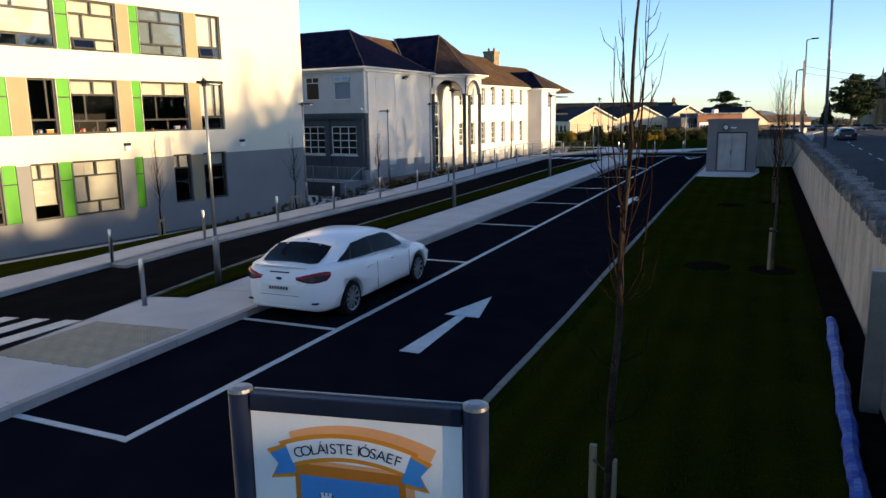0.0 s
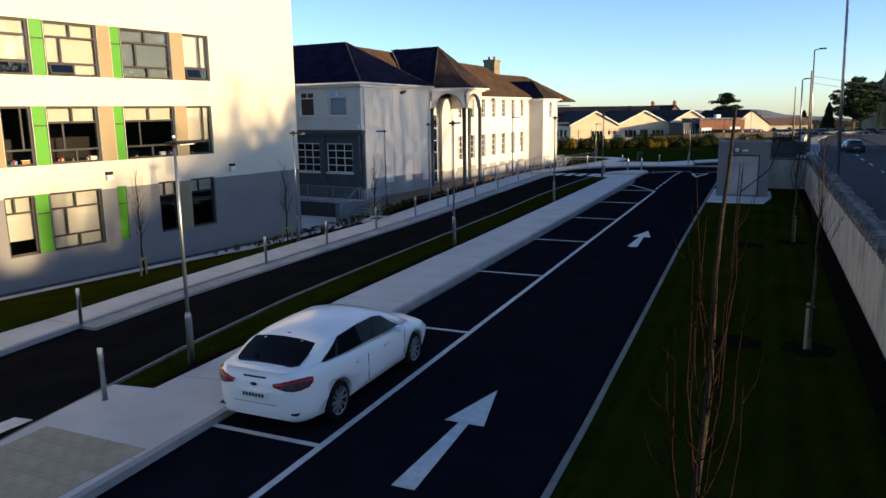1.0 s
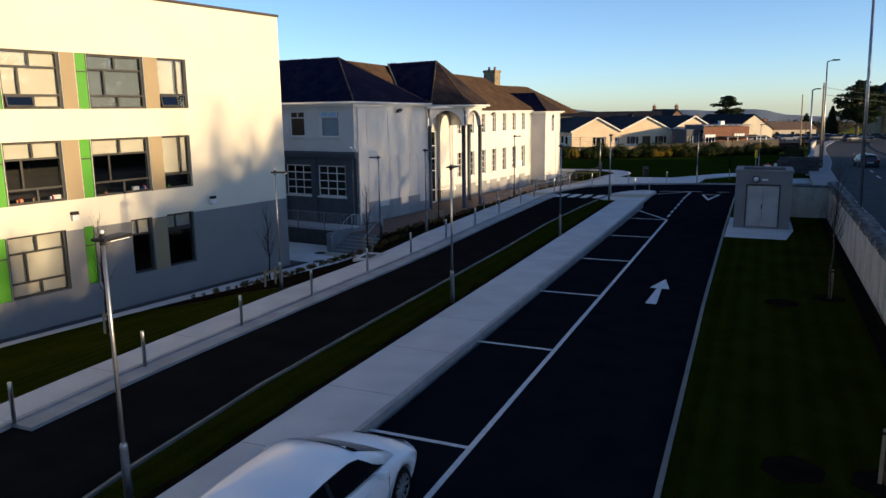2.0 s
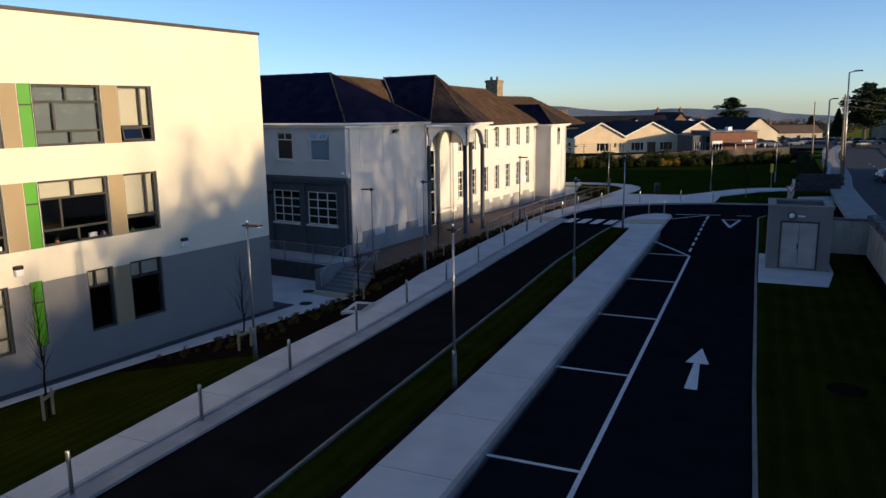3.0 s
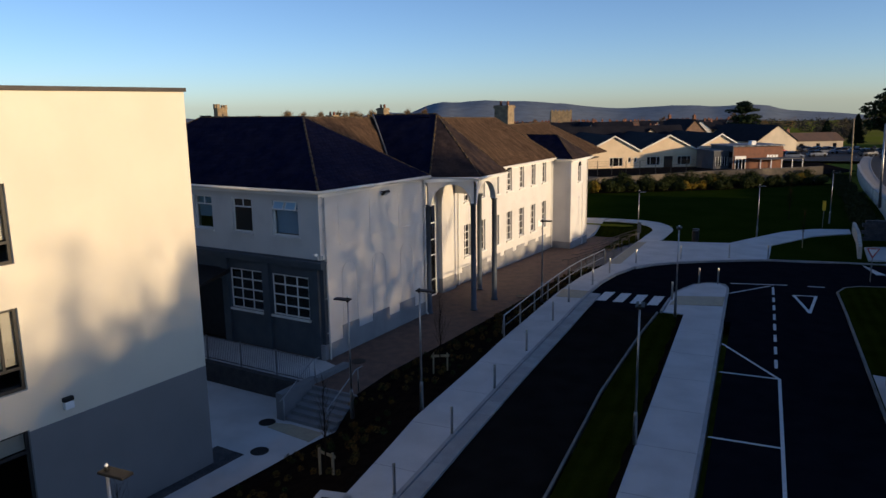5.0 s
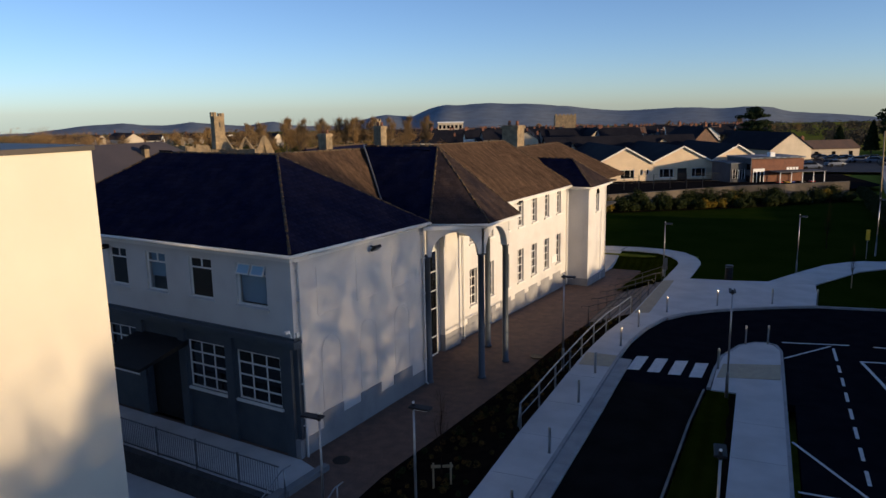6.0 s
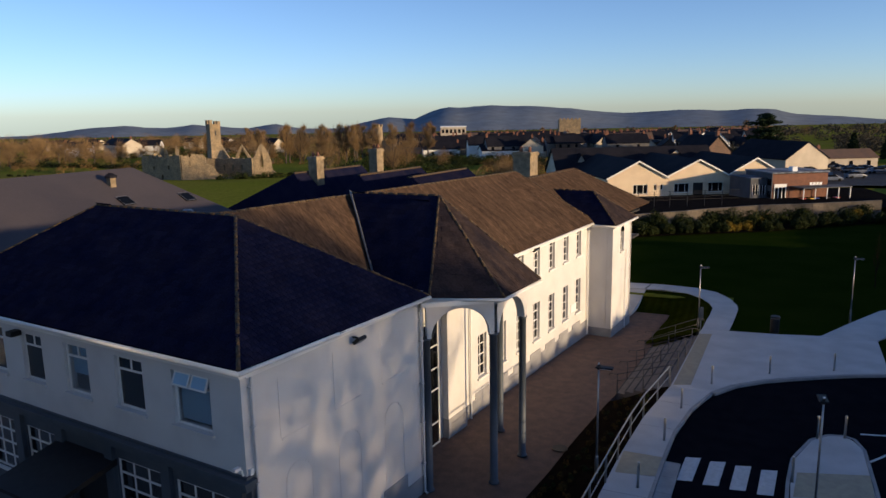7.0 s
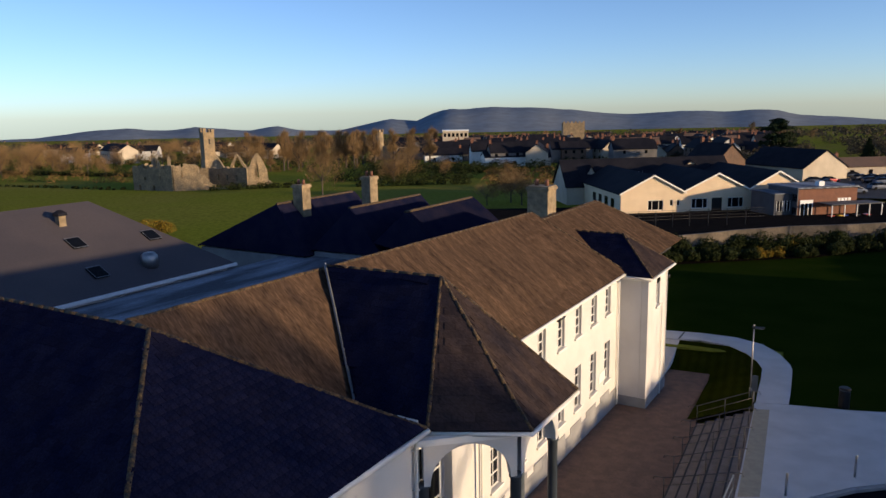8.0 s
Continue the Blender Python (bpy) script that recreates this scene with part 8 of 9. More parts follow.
WEDGE_T = [(-19.9, 63.9), (-19.88, 64.0), (-19.6, 67.0), (-19.4, 69.5), (-19.22, 71.4), (-19.6, 71.6), (-20.4, 71.6), (-21.3, 71.6), (-21.62, 71.6)]
WEDGE_P = [(-17.0, 64.1)] + PATH_I[:7] + [(-21.4, 75.3)]
slope_strip("lawn_wedge", WEDGE_T, WEDGE_P, [ter_z(x, y) - 0.03 for x, y in WEDGE_T], [0.09 + north(x, y) for x, y in WEDGE_P], M_lawn, "sloping mown grass between the path and the terrace")


# ---- roofs behind the old school ----
GYM_LIGHTS = ((-31.27, 19.35), (-30.81, 24.23), (-28.53, 18.76))
GYM_VENT = (-33.25, 19.72)
GYM_FAN = (-28.36, 22.11)
gym = thing("sports_hall", "large hall with a broad brown sheet roof behind the old school", "building", OB_M)
part("wall", prism(bmesh.new(), [(-43.2, -16), (-27.2, -16), (-27.2, 27.1), (-43.2, 27.1)], -2.0, 5.0), M_oldwall, gym)
part("roof", roof_face([(-26.8, -16.4, 4.95), (-26.8, 27.5, 4.95), (-35.2, 22.9, 9.25), (-35.2, -16.4, 9.25)], 0.2), M_roofgym, gym)
part("roof", roof_face([(-26.8, 27.5, 4.95), (-43.6, 27.5, 4.95), (-35.2, 22.9, 9.25)], 0.2), M_roofgym, gym)
part("roof", roof_face([(-43.6, 27.5, 4.95), (-43.6, -16.4, 4.95), (-35.2, -16.4, 9.25), (-35.2, 22.9, 9.25)], 0.2), M_roofgym, gym)
def on_gym(u, v):
    return 4.95 + (-26.8 - u) * 4.3 / 8.4
for u, v in GYM_LIGHTS:
    bm = roof_face([(u - 0.45, v - 0.45, on_gym(u - 0.45, v) + 0.10), (u + 0.45, v - 0.45, on_gym(u + 0.45, v) + 0.10), (u + 0.45, v + 0.45, on_gym(u + 0.45, v) + 0.10), (u - 0.45, v + 0.45, on_gym(u - 0.45, v) + 0.10)], 0.14)
    part("rooflight", bm, M_carglass, gym, "roof window")
    bm = bmesh.new()
    for a_, b_, c_, d_ in ((-0.50, 0.50, -0.42, -0.45), (-0.50, 0.50, 0.45, 0.42), (-0.50, -0.45, -0.45, 0.45), (0.45, 0.50, -0.45, 0.45)):
        poly(bm, [(u + a_, v + c_, on_gym(u + a_, v) + 0.12), (u + b_, v + c_, on_gym(u + b_, v) + 0.12), (u + b_, v + d_, on_gym(u + b_, v) + 0.12), (u + a_, v + d_, on_gym(u + a_, v) + 0.12)])
    part("rooflight_frame", bm, M_lead, gym)
u, v = GYM_VENT
bm = boxm(u - 0.22, u + 0.22, v - 0.22, v + 0.22, on_gym(u, v) - 0.3, on_gym(u, v) + 0.55)
part("vent", bm, M_stone, gym, "square roof vent")
part("vent_cowl", tube(bmesh.new(), [(u, v, on_gym(u, v) + 0.55), (u, v, on_gym(u, v) + 0.72), (u, v, on_gym(u, v) + 0.9)], [0.42, 0.40, 0.12], 8), M_roofdark, gym, "dark vent cowl")
u, v = GYM_FAN
part("vent", tube(bmesh.new(), [(u, v, on_gym(u, v) - 0.2), (u, v, on_gym(u, v) + 0.55), (u, v, on_gym(u, v) + 0.75)], [0.5, 0.5, 0.3], 14), M_steel, gym, "round metal fan cowl", True)
part("flat_roof", boxm(-26.9, -9.8, 8.9, 46, 4.2, 4.6), M_membrane, gym, "grey felt flat roof between the ranges")
part("roof_edge", boxm(-27.0, -26.72, -16, 27.6, 4.78, 4.97), M_lens, gym, "pale edge trim")
part("wall", boxm(-26.6, -9.9, 8.95, 45.9, -1.0, 4.2), M_oldwall, gym)
for uu, v0, v1, h0, wl, wr in ((-28.3, 33.2, 42.5, 8.15, 7.5, 3.6), (-21.7, 33.4, 42.5, 8.15, 3.2, 3.2), (-16.9, 33.2, 42.5, 8.15, 2.2, 4.4)):
    rg = thing("back_range", "slate roofed back range with hipped ends", "building", OB_M)
    zl = 4.75
    zL, zR = (zl if wl > 5 else h0 - wl * 0.95), (zl if wr > 4 else h0 - wr * 0.95)
    hp = v0 - (1.2 if wl > 5 else 0.6)
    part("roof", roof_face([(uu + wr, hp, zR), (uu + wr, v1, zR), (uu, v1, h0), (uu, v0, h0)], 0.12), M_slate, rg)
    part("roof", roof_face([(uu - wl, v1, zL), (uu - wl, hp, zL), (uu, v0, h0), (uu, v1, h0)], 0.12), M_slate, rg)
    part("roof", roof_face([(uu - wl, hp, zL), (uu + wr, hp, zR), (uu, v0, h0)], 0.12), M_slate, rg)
    part("wall", prism(bmesh.new(), [(uu - wl + 0.2, hp + 0.2), (uu + wr - 0.2, hp + 0.2), (uu + wr - 0.2, v1 - 0.2), (uu - wl + 0.2, v1 - 0.2)], -1.0, min(zL, zR) - 0.15), M_plinth, rg)
    for k in range(int((v1 - v0) / 0.6)):
        part("ridge_tile", tube(bmesh.new(), [(uu, v0 + 0.6 * k, h0), (uu, v0 + 0.6 * k + 0.59, h0)], [0.10, 0.095], 6), M_ridge, rg)
for u, v, zt, w, m_ in ((-27.6, 35.2, 9.45, 0.95, M_stone), (-22.2, 36.5, 10.1, 0.80, M_stone)):
    chimney(u, v, 3.0, zt, w, 0.9, 2, m_)

# ---- friary ruin across the fields ----
ru = thing("friary_ruin", "roofless grey limestone friary ruin with a tall slender tower", "ruin", pose(-149.8, 162.2, -4.25, 0, 0, 24.1))


def ragged(a, b, h0, h1, th, seed, notch=0.35, holes=(), step=0.8, label=""):
    """A broken-topped wall from a to b. holes: (from, to, bottom, top), along it in metres."""
    rnd = random.Random(seed)
    bm = bmesh.new()
    a, b = Vector((*a, 0)), Vector((*b, 0))
    L = (b - a).length
    q = (b - a) / L
    q = Vector((-q.y, q.x, 0)) * th / 2
    cutsat = sorted({0.0, L, *[h for hh in holes for h in hh[:2]], *[step * k for k in range(1, int(L / step))]})
    for s0, s1 in zip(cutsat, cutsat[1:]):
        f0, f1 = s0 / L, s1 / L
        h = (h0 + (h1 - h0) * (f0 + f1) / 2) + rnd.uniform(-notch, notch) * (2.2 if rnd.random() < 0.2 else 1)
        p0, p1 = a.lerp(b, f0), a.lerp(b, f1)
        pl = [(p0.x - q.x, p0.y - q.y), (p1.x - q.x, p1.y - q.y), (p1.x + q.x, p1.y + q.y), (p0.x + q.x, p0.y + q.y)]
        hit_ = [hh for hh in holes if hh[0] <= (s0 + s1) / 2 <= hh[1]]
        if hit_:
            prism(bm, pl, -1.2, hit_[0][2])
            prism(bm, pl, hit_[0][3], max(h, hit_[0][3] + 0.5))
        else:
            prism(bm, pl, -1.2, h)
    bmesh.ops.remove_doubles(bm, verts=bm.verts[:], dist=0.001)
    return part("wall", bm, M_stone, ru, label)


ragged((-12.4, 6.6), (0, 0), 6.6, 6.9, 1.0, 1, 0.55, ((2.0, 2.7, 0.9, 2.2), (4.1, 4.7, 3.4, 4.3), (7.0, 7.7, 0.9, 2.2), (9.6, 10.2, 3.6, 4.6)))
ragged((-12.4, 6.6), (-8.6, 15.5), 6.4, 5.2, 0.9, 2, 0.6)
ragged((0.0, 0.0), (5.1, 1.3), 7.3, 7.0, 1.0, 3, 0.45, ((1.8, 2.25, 4.2, 5.8),))
ragged((5.1, 1.3), (9.4, 2.6), 6.0, 1.9, 0.9, 4, 0.25, (), 0.5)
ragged((9.4, 2.6), (14.5, 4.0), 1.4, 1.1, 0.8, 5, 0.2)
ragged((5.1, 1.3), (2.6, 10.0), 6.8, 5.6, 0.9, 6, 0.5)
ragged((4.2, 15.0), (15.9, 8.6), 5.4, 5.7, 0.9, 7, 0.18, ((3.0, 3.6, 2.2, 3.8), (6.2, 6.8, 2.2, 3.8), (9.4, 10.0, 2.2, 3.8)))
ragged((-8.6, 15.5), (4.2, 15.0), 5.6, 5.6, 0.9, 8, 0.6)
for x_, w_, h_ in ((-8.2, 1.3, 8.9), (-3.0, 0.7, 8.8), (-6.4, 0.6, 7.9)):
    yb_ = 6.6 * -x_ / 12.4 + 3.0
    bm = prism(bmesh.new(), [(x_, yb_), (x_ + w_, yb_), (x_ + w_ * 0.8, yb_ + 0.8), (x_ + w_ * 0.2, yb_ + 0.8)], -1, h_)
    prism(bm, [(x_ + 0.1, yb_ + 0.1), (x_ + w_ * 0.55, yb_ + 0.1), (x_ + w_ * 0.5, yb_ + 0.6), (x_ + 0.2, yb_ + 0.6)], h_ - 0.01, h_ + 0.6)
    part("wall_stub", bm, M_stone, ru, "broken stub of masonry")
# gable with a pointed window, a doorway below it and a buttress
g0, g1 = Vector((15.9, 8.6, 0)), Vector((20.6, 10.2, 0))
gd, gn = (g1 - g0), Vector((-0.28, 0.82, 0))


def gable_piece(prof):
    bm = bmesh.new()
    fr = [bm.verts.new(g0 + gd * f + Vector((0, 0, z))) for f, z in prof]
    bk = [bm.verts.new(g0 + gd * f + gn + Vector((0, 0, z))) for f, z in prof]
    bm.faces.new(fr); bm.faces.new(bk[::-1])
    for k in range(len(prof)):
        bm.faces.new((fr[k], fr[(k + 1) % len(prof)], bk[(k + 1) % len(prof)], bk[k]))
    bmesh.ops.triangulate(bm, faces=[f for f in bm.faces if len(f.verts) > 4])
    bmesh.ops.recalc_face_normals(bm, faces=bm.faces[:])
    return bm


bm_l = gable_piece([(0, -1.2), (0.36, -1.2), (0.36, 1.2), (0.46, 1.9), (0.46, 3.2), (0.36, 3.2), (0.36, 5.6), (0.41, 6.4), (0.46, 6.8), (0.46, 9.3), (0.40, 9.0), (0.26, 7.9), (0.14, 6.4), (0, 5.6)])
part("gable", bm_l, M_stone, ru, "pointed gable end with a tall window")
part("gable", gable_piece([(1.0, -1.2), (1.04, 1.2), (0.98, 4.8), (0.88, 6.2), (0.72, 8.0), (0.56, 9.2), (0.46, 9.3), (0.46, 6.8), (0.51, 6.4), (0.56, 5.6), (0.56, 3.2), (0.46, 3.2), (0.46, 1.9), (0.56, 1.2), (0.56, -1.2)]), M_stone, ru)
part("mullion", prism(bmesh.new(), [(18.0, 9.6), (18.16, 9.65), (18.1, 9.85), (17.95, 9.8)], 3.2, 6.7), M_stone, ru)
part("buttress", prism(bmesh.new(), [(20.6, 10.0), (22.4, 10.6), (22.2, 11.4), (20.4, 10.8)], -1.2, lambda x, y: 2.6 - 1.0 * (x - 20.4)), M_stone, ru)
# bell tower, set corner-on
tc, tr_ = Vector((3.4, 17.0, 0)), radians(38)
ta, tb = Vector((math.cos(tr_), math.sin(tr_), 0)), Vector((-math.sin(tr_), math.cos(tr_), 0))


def tower_sq(e0, e1, f0, f1):
    return [tuple((tc + ta * a + tb * b)[:2]) for a, b in ((e0, f0), (e1, f0), (e1, f1), (e0, f1))]


tw = prism(bmesh.new(), tower_sq(-1.55, 1.55, -1.55, 1.55), -1.2, 7.5)
prism(tw, tower_sq(-1.45, 1.45, -1.45, 1.45), 7.504, 14.4)
prism(tw, tower_sq(-1.55, 1.55, -1.55, 1.55), 14.404, 14.7)
for e, g in ((-1.5, -1.5), (0.7, -1.5), (-1.5, 0.7), (0.7, 0.7)):
    prism(tw, tower_sq(e, e + 0.8, g, g + 0.8), 14.704, 15.8 if e < 0 else 15.5)
part("tower", tw, M_stone, ru, "tall slender square bell tower")
part("buttress", prism(bmesh.new(), [(5.0, 16.6), (7.4, 17.4), (7.2, 18.2), (4.8, 17.4)], -1.2, lambda x, y: 10.0 - 1.9 * (x - 4.8)), M_stone, ru)
# no opening is cut: a black strip stands for its dark inside
part("belfry_slit", prism(bmesh.new(), tower_sq(-0.2, 0.2, -1.49, -1.44), 11.6, 13.0), M_black, ru)
bm = prism(bmesh.new(), [(8.2, 20.0), (9.0, 20.0), (9.0, 20.8), (8.2, 20.8)], -1, 5.6)
prism(bm, [(11.6, 20.0), (12.4, 20.0), (12.4, 20.8), (11.6, 20.8)], -1, 5.2)
poly(bm, [(8.2, 20.0, 5.6), (9.0, 20.0, 5.6), (10.2, 20.0, 8.0), (10.0, 20.0, 8.8)], [(12.4, 20.0, 5.2), (10.0, 20.0, 8.8), (10.2, 20.0, 8.0), (11.6, 20.0, 5.2)],
     [(8.2, 20.8, 5.6), (10.0, 20.8, 8.8), (10.2, 20.8, 8.0), (9.0, 20.8, 5.6)], [(12.4, 20.8, 5.2), (11.6, 20.8, 5.2), (10.2, 20.8, 8.0), (10.0, 20.8, 8.8)],
     [(8.2, 20.0, 5.6), (10.0, 20.0, 8.8), (10.0, 20.8, 8.8), (8.2, 20.8, 5.6)], [(12.4, 20.0, 5.2), (12.4, 20.8, 5.2), (10.0, 20.8, 8.8), (10.0, 20.0, 8.8)])
part("arch", bm, M_stone, ru, "bare pointed arch standing alone")

# castle keep
ck = thing("castle_keep", "square grey limestone castle keep above the town", "castle", pose(-146.5, 542, -14.2, 0, 0, 20))
part("wall", boxm(-7.5, 7.5, -6, 6, 0, 19), M_stone, ck)
for k in range(6):
    part("battlement", boxm(-7.5 + 2.7 * k, -6.2 + 2.7 * k, -6.1, -5.2, 19, 20.1), M_stone, ck)

# ---- town ----
rnd = random.Random(11)
vx, vy = Vector((-0.408, 0.913, 0)), Vector((0.913, 0.408, 0))
base = Vector((-16.6, 26.7, 0))
walls_ = [M_wallpale, M_wallpale, M_white, M_stone, M_roofbrown, M_townwall]
for k in range(240):
    s = rnd.uniform(262, 640)
    f = rnd.uniform(-0.06, 0.44)
    if s < 300 and f < 0.04:
        continue
    p = base + vx * s + vy * (s * f)
    shed = rnd.random() < 0.22
    w, d = (rnd.uniform(18, 30), rnd.uniform(9, 13)) if shed else (rnd.uniform(9, 20), rnd.uniform(7, 9))
    h_, rise_ = (3.6, 1.8) if shed else (rnd.choice((3.2, 5.2, 5.4)), rnd.uniform(2.6, 3.4))
    gabled(p.x, p.y, w, d, h_, rise_, rnd.choice((24, 24, 114)) + rnd.uniform(-12, 12), walls_[rnd.choice((0, 0, 1, 1, 2, 2, 3, 4, 5, 5))], M_roofbrown if rnd.random() < 0.1 else M_roofdark, "long low town shed with a shallow roof" if shed else "town house with a dark pitched roof", 0 if shed else rnd.choice((0, 1, 1, 2)), rnd.choice((2, 3)))
p = base + vx * 520 + vy * 8
ph = thing("flat_hall", "pale flat-roofed hall above the town roofs", "building", pose(p.x, p.y, -11, 0, 0, 24))
part("wall", boxm(-9, 9, -6, 6, 0, 12), M_wallpale, ph)
part("roof", boxm(-9.4, 9.4, -6.4, 6.4, 12.004, 12.7), M_lens, ph)
for k in range(6):
    part("window", boxm(-8.3 + 2.9 * k, -6.5 + 2.9 * k, -6.06, -6.005, 8, 10.5), M_carglass, ph)
p = base + vx * 335 + vy * (-0.088 * 335)
rt = thing("round_tower", "slender grey stone tower among bare poplars", "tower", pose(p.x, p.y, -6.5))
part("wall", tube(bmesh.new(), [(0, 0, 0), (0, 0, 12.5)], [2.0, 1.75], 12), M_stone, rt)
part("wall", boxm(1.2, 7.5, -0.6, 0.6, 0, 6.2), M_stone, rt)
bm = bmesh.new()
for k in range(4):
    a_ = k * math.pi / 2 + 0.4
    box(bm, math.cos(a_) * 1.4 - 0.4, math.cos(a_) * 1.4 + 0.4, math.sin(a_) * 1.4 - 0.4, math.sin(a_) * 1.4 + 0.4, 12.4, 13.6)
part("battlement", bm, M_stone, rt)
for k in range(26):
    s = rnd.uniform(380, 700)
    p = base + vx * s + vy * (s * rnd.uniform(-0.58, -0.12))
    gabled(p.x, p.y, rnd.uniform(10, 18), 8, rnd.choice((3.2, 5.2)), 3, rnd.uniform(-30, 60), rnd.choice((M_wallpale, M_wallpale, M_white)), M_roofdark, "scattered house among bare trees", 1, 2)
gabled(-323, 302, 26, 10, 6.5, 3.2, -22, M_wallpale, M_roofdark, "long cream house with many windows behind trees", 2, 8)
gabled(-29.2, 219.5, 13, 7.4, 5.4, 3.6, 128, M_roofbrown, M_roofdark, "tall stone gabled house with brick chimneys", 2, 0)
gabled(-11.6, 226.4, 20, 13.0, 3.3, 4.0, 132, M_wallpale, M_roofdark, "big pale gabled hall with a dark roof", 0, 0)
gabled(3.5, 232, 14, 8, 2.9, 1.9, 28, M_wallpale, M_roofbrown, "low pale house with a brown roof", 1, 3)
gabled(-49.54, 171.14, 5.0, 4.0, 3.1, 0.3, 20, M_white, M_membrane, "small white shed with a shallow roof", 0, 0)


def bare_mass(x, y, h, r, seed, material, label, n=1300):
    """A far leafless tree: trunk, limbs and a haze of fine twigs."""
    rnd = random.Random(seed)
    t = thing("bare_tree", label, "tree", pose(x, y, fall(x, y)))
    bm = bmesh.new()
    tube(bm, [(0, 0, -0.5), (0, 0, h * 0.35), (rnd.uniform(-0.3, 0.3), 0, h * 0.6)], [h * 0.022, h * 0.016, h * 0.008], 6)
    for k in range(7):
        a = k * 0.9 + rnd.random()
        tube(bm, [(0, 0, h * rnd.uniform(0.22, 0.4)), (math.cos(a) * r * 0.4, math.sin(a) * r * 0.4, h * 0.6), (math.cos(a) * r * 0.75, math.sin(a) * r * 0.75, h * rnd.uniform(0.75, 0.95))], [h * 0.010, h * 0.006, h * 0.002], 4, False)
    part("trunk", bm, M_barkdark, t)
    bm = bmesh.new()
    clumps = [(rnd.uniform(-0.55, 0.55) * r, rnd.uniform(-0.55, 0.55) * r, h * rnd.uniform(0.30, 0.80), rnd.uniform(0.35, 0.7) * r) for k in range(9)]
    for k in range(n):
        cx_, cy_, cz_, cr_ = rnd.choice(clumps)
        d = Vector((rnd.gauss(0, 1), rnd.gauss(0, 1), rnd.gauss(0, 1))).normalized()
        rr = cr_ * rnd.uniform(0.2, 1.0)
        p = Vector((cx_ + d.x * rr, cy_ + d.y * rr, max(0.3, cz_ + d.z * rr * 1.25)))
        g = (Vector((d.x, d.y, abs(d.z) + 0.8)) + Vector((rnd.gauss(0, .4), rnd.gauss(0, .4), 0))).normalized() * h * rnd.uniform(0.05, 0.13)
        w = g.orthogonal().normalized() * h * 0.0034
        bm.faces.new([bm.verts.new(q) for q in (p - w, p + w, p + g)])
        w2 = g.cross(w).normalized() * h * 0.0034
        bm.faces.new([bm.verts.new(q) for q in (p - w2, p + w2, p + g)])
    part("crown", bm, material, t)
    return t


rnd = random.Random(31)
tmpl = [bare_mass(-105.4, 160, 9, 4.5, 51, M_twig, "bare golden tree in the field"), bare_mass(-112, 214, 11, 5, 52, M_twig, "bare tree among hedges"), bare_mass(-180, 250, 16, 2.6, 53, M_twig, "tall bare poplar beyond the ruin")]
for k in range(210):
    s = rnd.uniform(255, 600)
    f = rnd.uniform(-0.64, -0.09) if k < 150 else rnd.uniform(-0.05, 0.5)
    s = s if k < 150 else rnd.uniform(480, 640)
    p = base + vx * s + vy * (s * f)
    m = rnd.choice(tmpl if f > -0.35 else tmpl[:2])
    c = copy_thing(m, pose(p.x, p.y, fall(p.x, p.y), 0, 0, rnd.uniform(0, 360)))
    q = rnd.uniform(0.42, 1.05)
    c.scale = (q * rnd.uniform(0.9, 1.5), q * rnd.uniform(0.9, 1.5), q)
for k in range(9):
    s, f = 285 + rnd.uniform(-20, 20), -0.22 + 0.025 * k
    p = base + vx * s + vy * (s * f)
    copy_thing(tmpl[2], pose(p.x, p.y, fall(p.x, p.y), 0, 0, rnd.uniform(0, 360)))
for x_, y_, q in ((-70, 186, 0.42), (-74, 190, 0.36), (-108, 198, 0.62), (-112, 205, 0.7), (-104, 222, 0.5), (-88, 232, 0.4)):
    copy_thing(tmpl[1], pose(x_, y_, fall(x_, y_), 0, 0, rnd.uniform(0, 360))).scale = (q * 1.3, q * 1.3, q)

for x_, y_, q in ((-57.4, 152, 0.55), (-60.5, 155, 0.6), (-54.5, 150, 0.45), (-63, 149, 0.4)):
    copy_thing(tmpl[0], pose(x_, y_, fall(x_, y_), 0, 0, rnd.uniform(0, 360))).scale = (q * 1.4, q * 1.4, q)
fb = thing("field_bush", "broad golden-brown bush in the field", "bush", pose(-94.3, 102.6, fall(-94.3, 102.6)))
bm = bmesh.new()
for k in range(7):
    leaf_ball(bm, (rnd.uniform(-2.2, 2.2), rnd.uniform(-1.2, 1.2), rnd.uniform(0.5, 1.3)), 1.4, 1.1, 420, 0.12, rnd)
part("crown", bm, M_goldleaf, fb)
part("stem", tube(bmesh.new(), [(0, 0, -0.3), (0, 0, 1.2)], [0.12, 0.06], 6), M_bark, fb)

# dark hedgerows and bushes
hb = bmesh.new()
for k in range(420):
    s = rnd.uniform(190, 480)
    f = rnd.uniform(-0.6, 0.45)
    if s < 250 and f < -0.12:
        s += 140
    p = base + vx * s + vy * (s * f)
    if abs(p.x + 30) < 35 and 135 < p.y < 180:
        continue
    r = rnd.uniform(1.2, 3.2)
    leaf_ball(hb, (p.x, p.y, fall(p.x, p.y) + r * 0.5), r, r * 0.8, 130, 0.32, rnd)
for k in range(130):
    s = rnd.uniform(222, 262)
    p = base + vx * s + vy * (s * rnd.uniform(-0.10, 0.24))
    r = rnd.uniform(1.4, 2.8)
    leaf_ball(hb, (p.x, p.y, fall(p.x, p.y) + r * 0.5), r, r * 0.8, 120, 0.3, rnd)
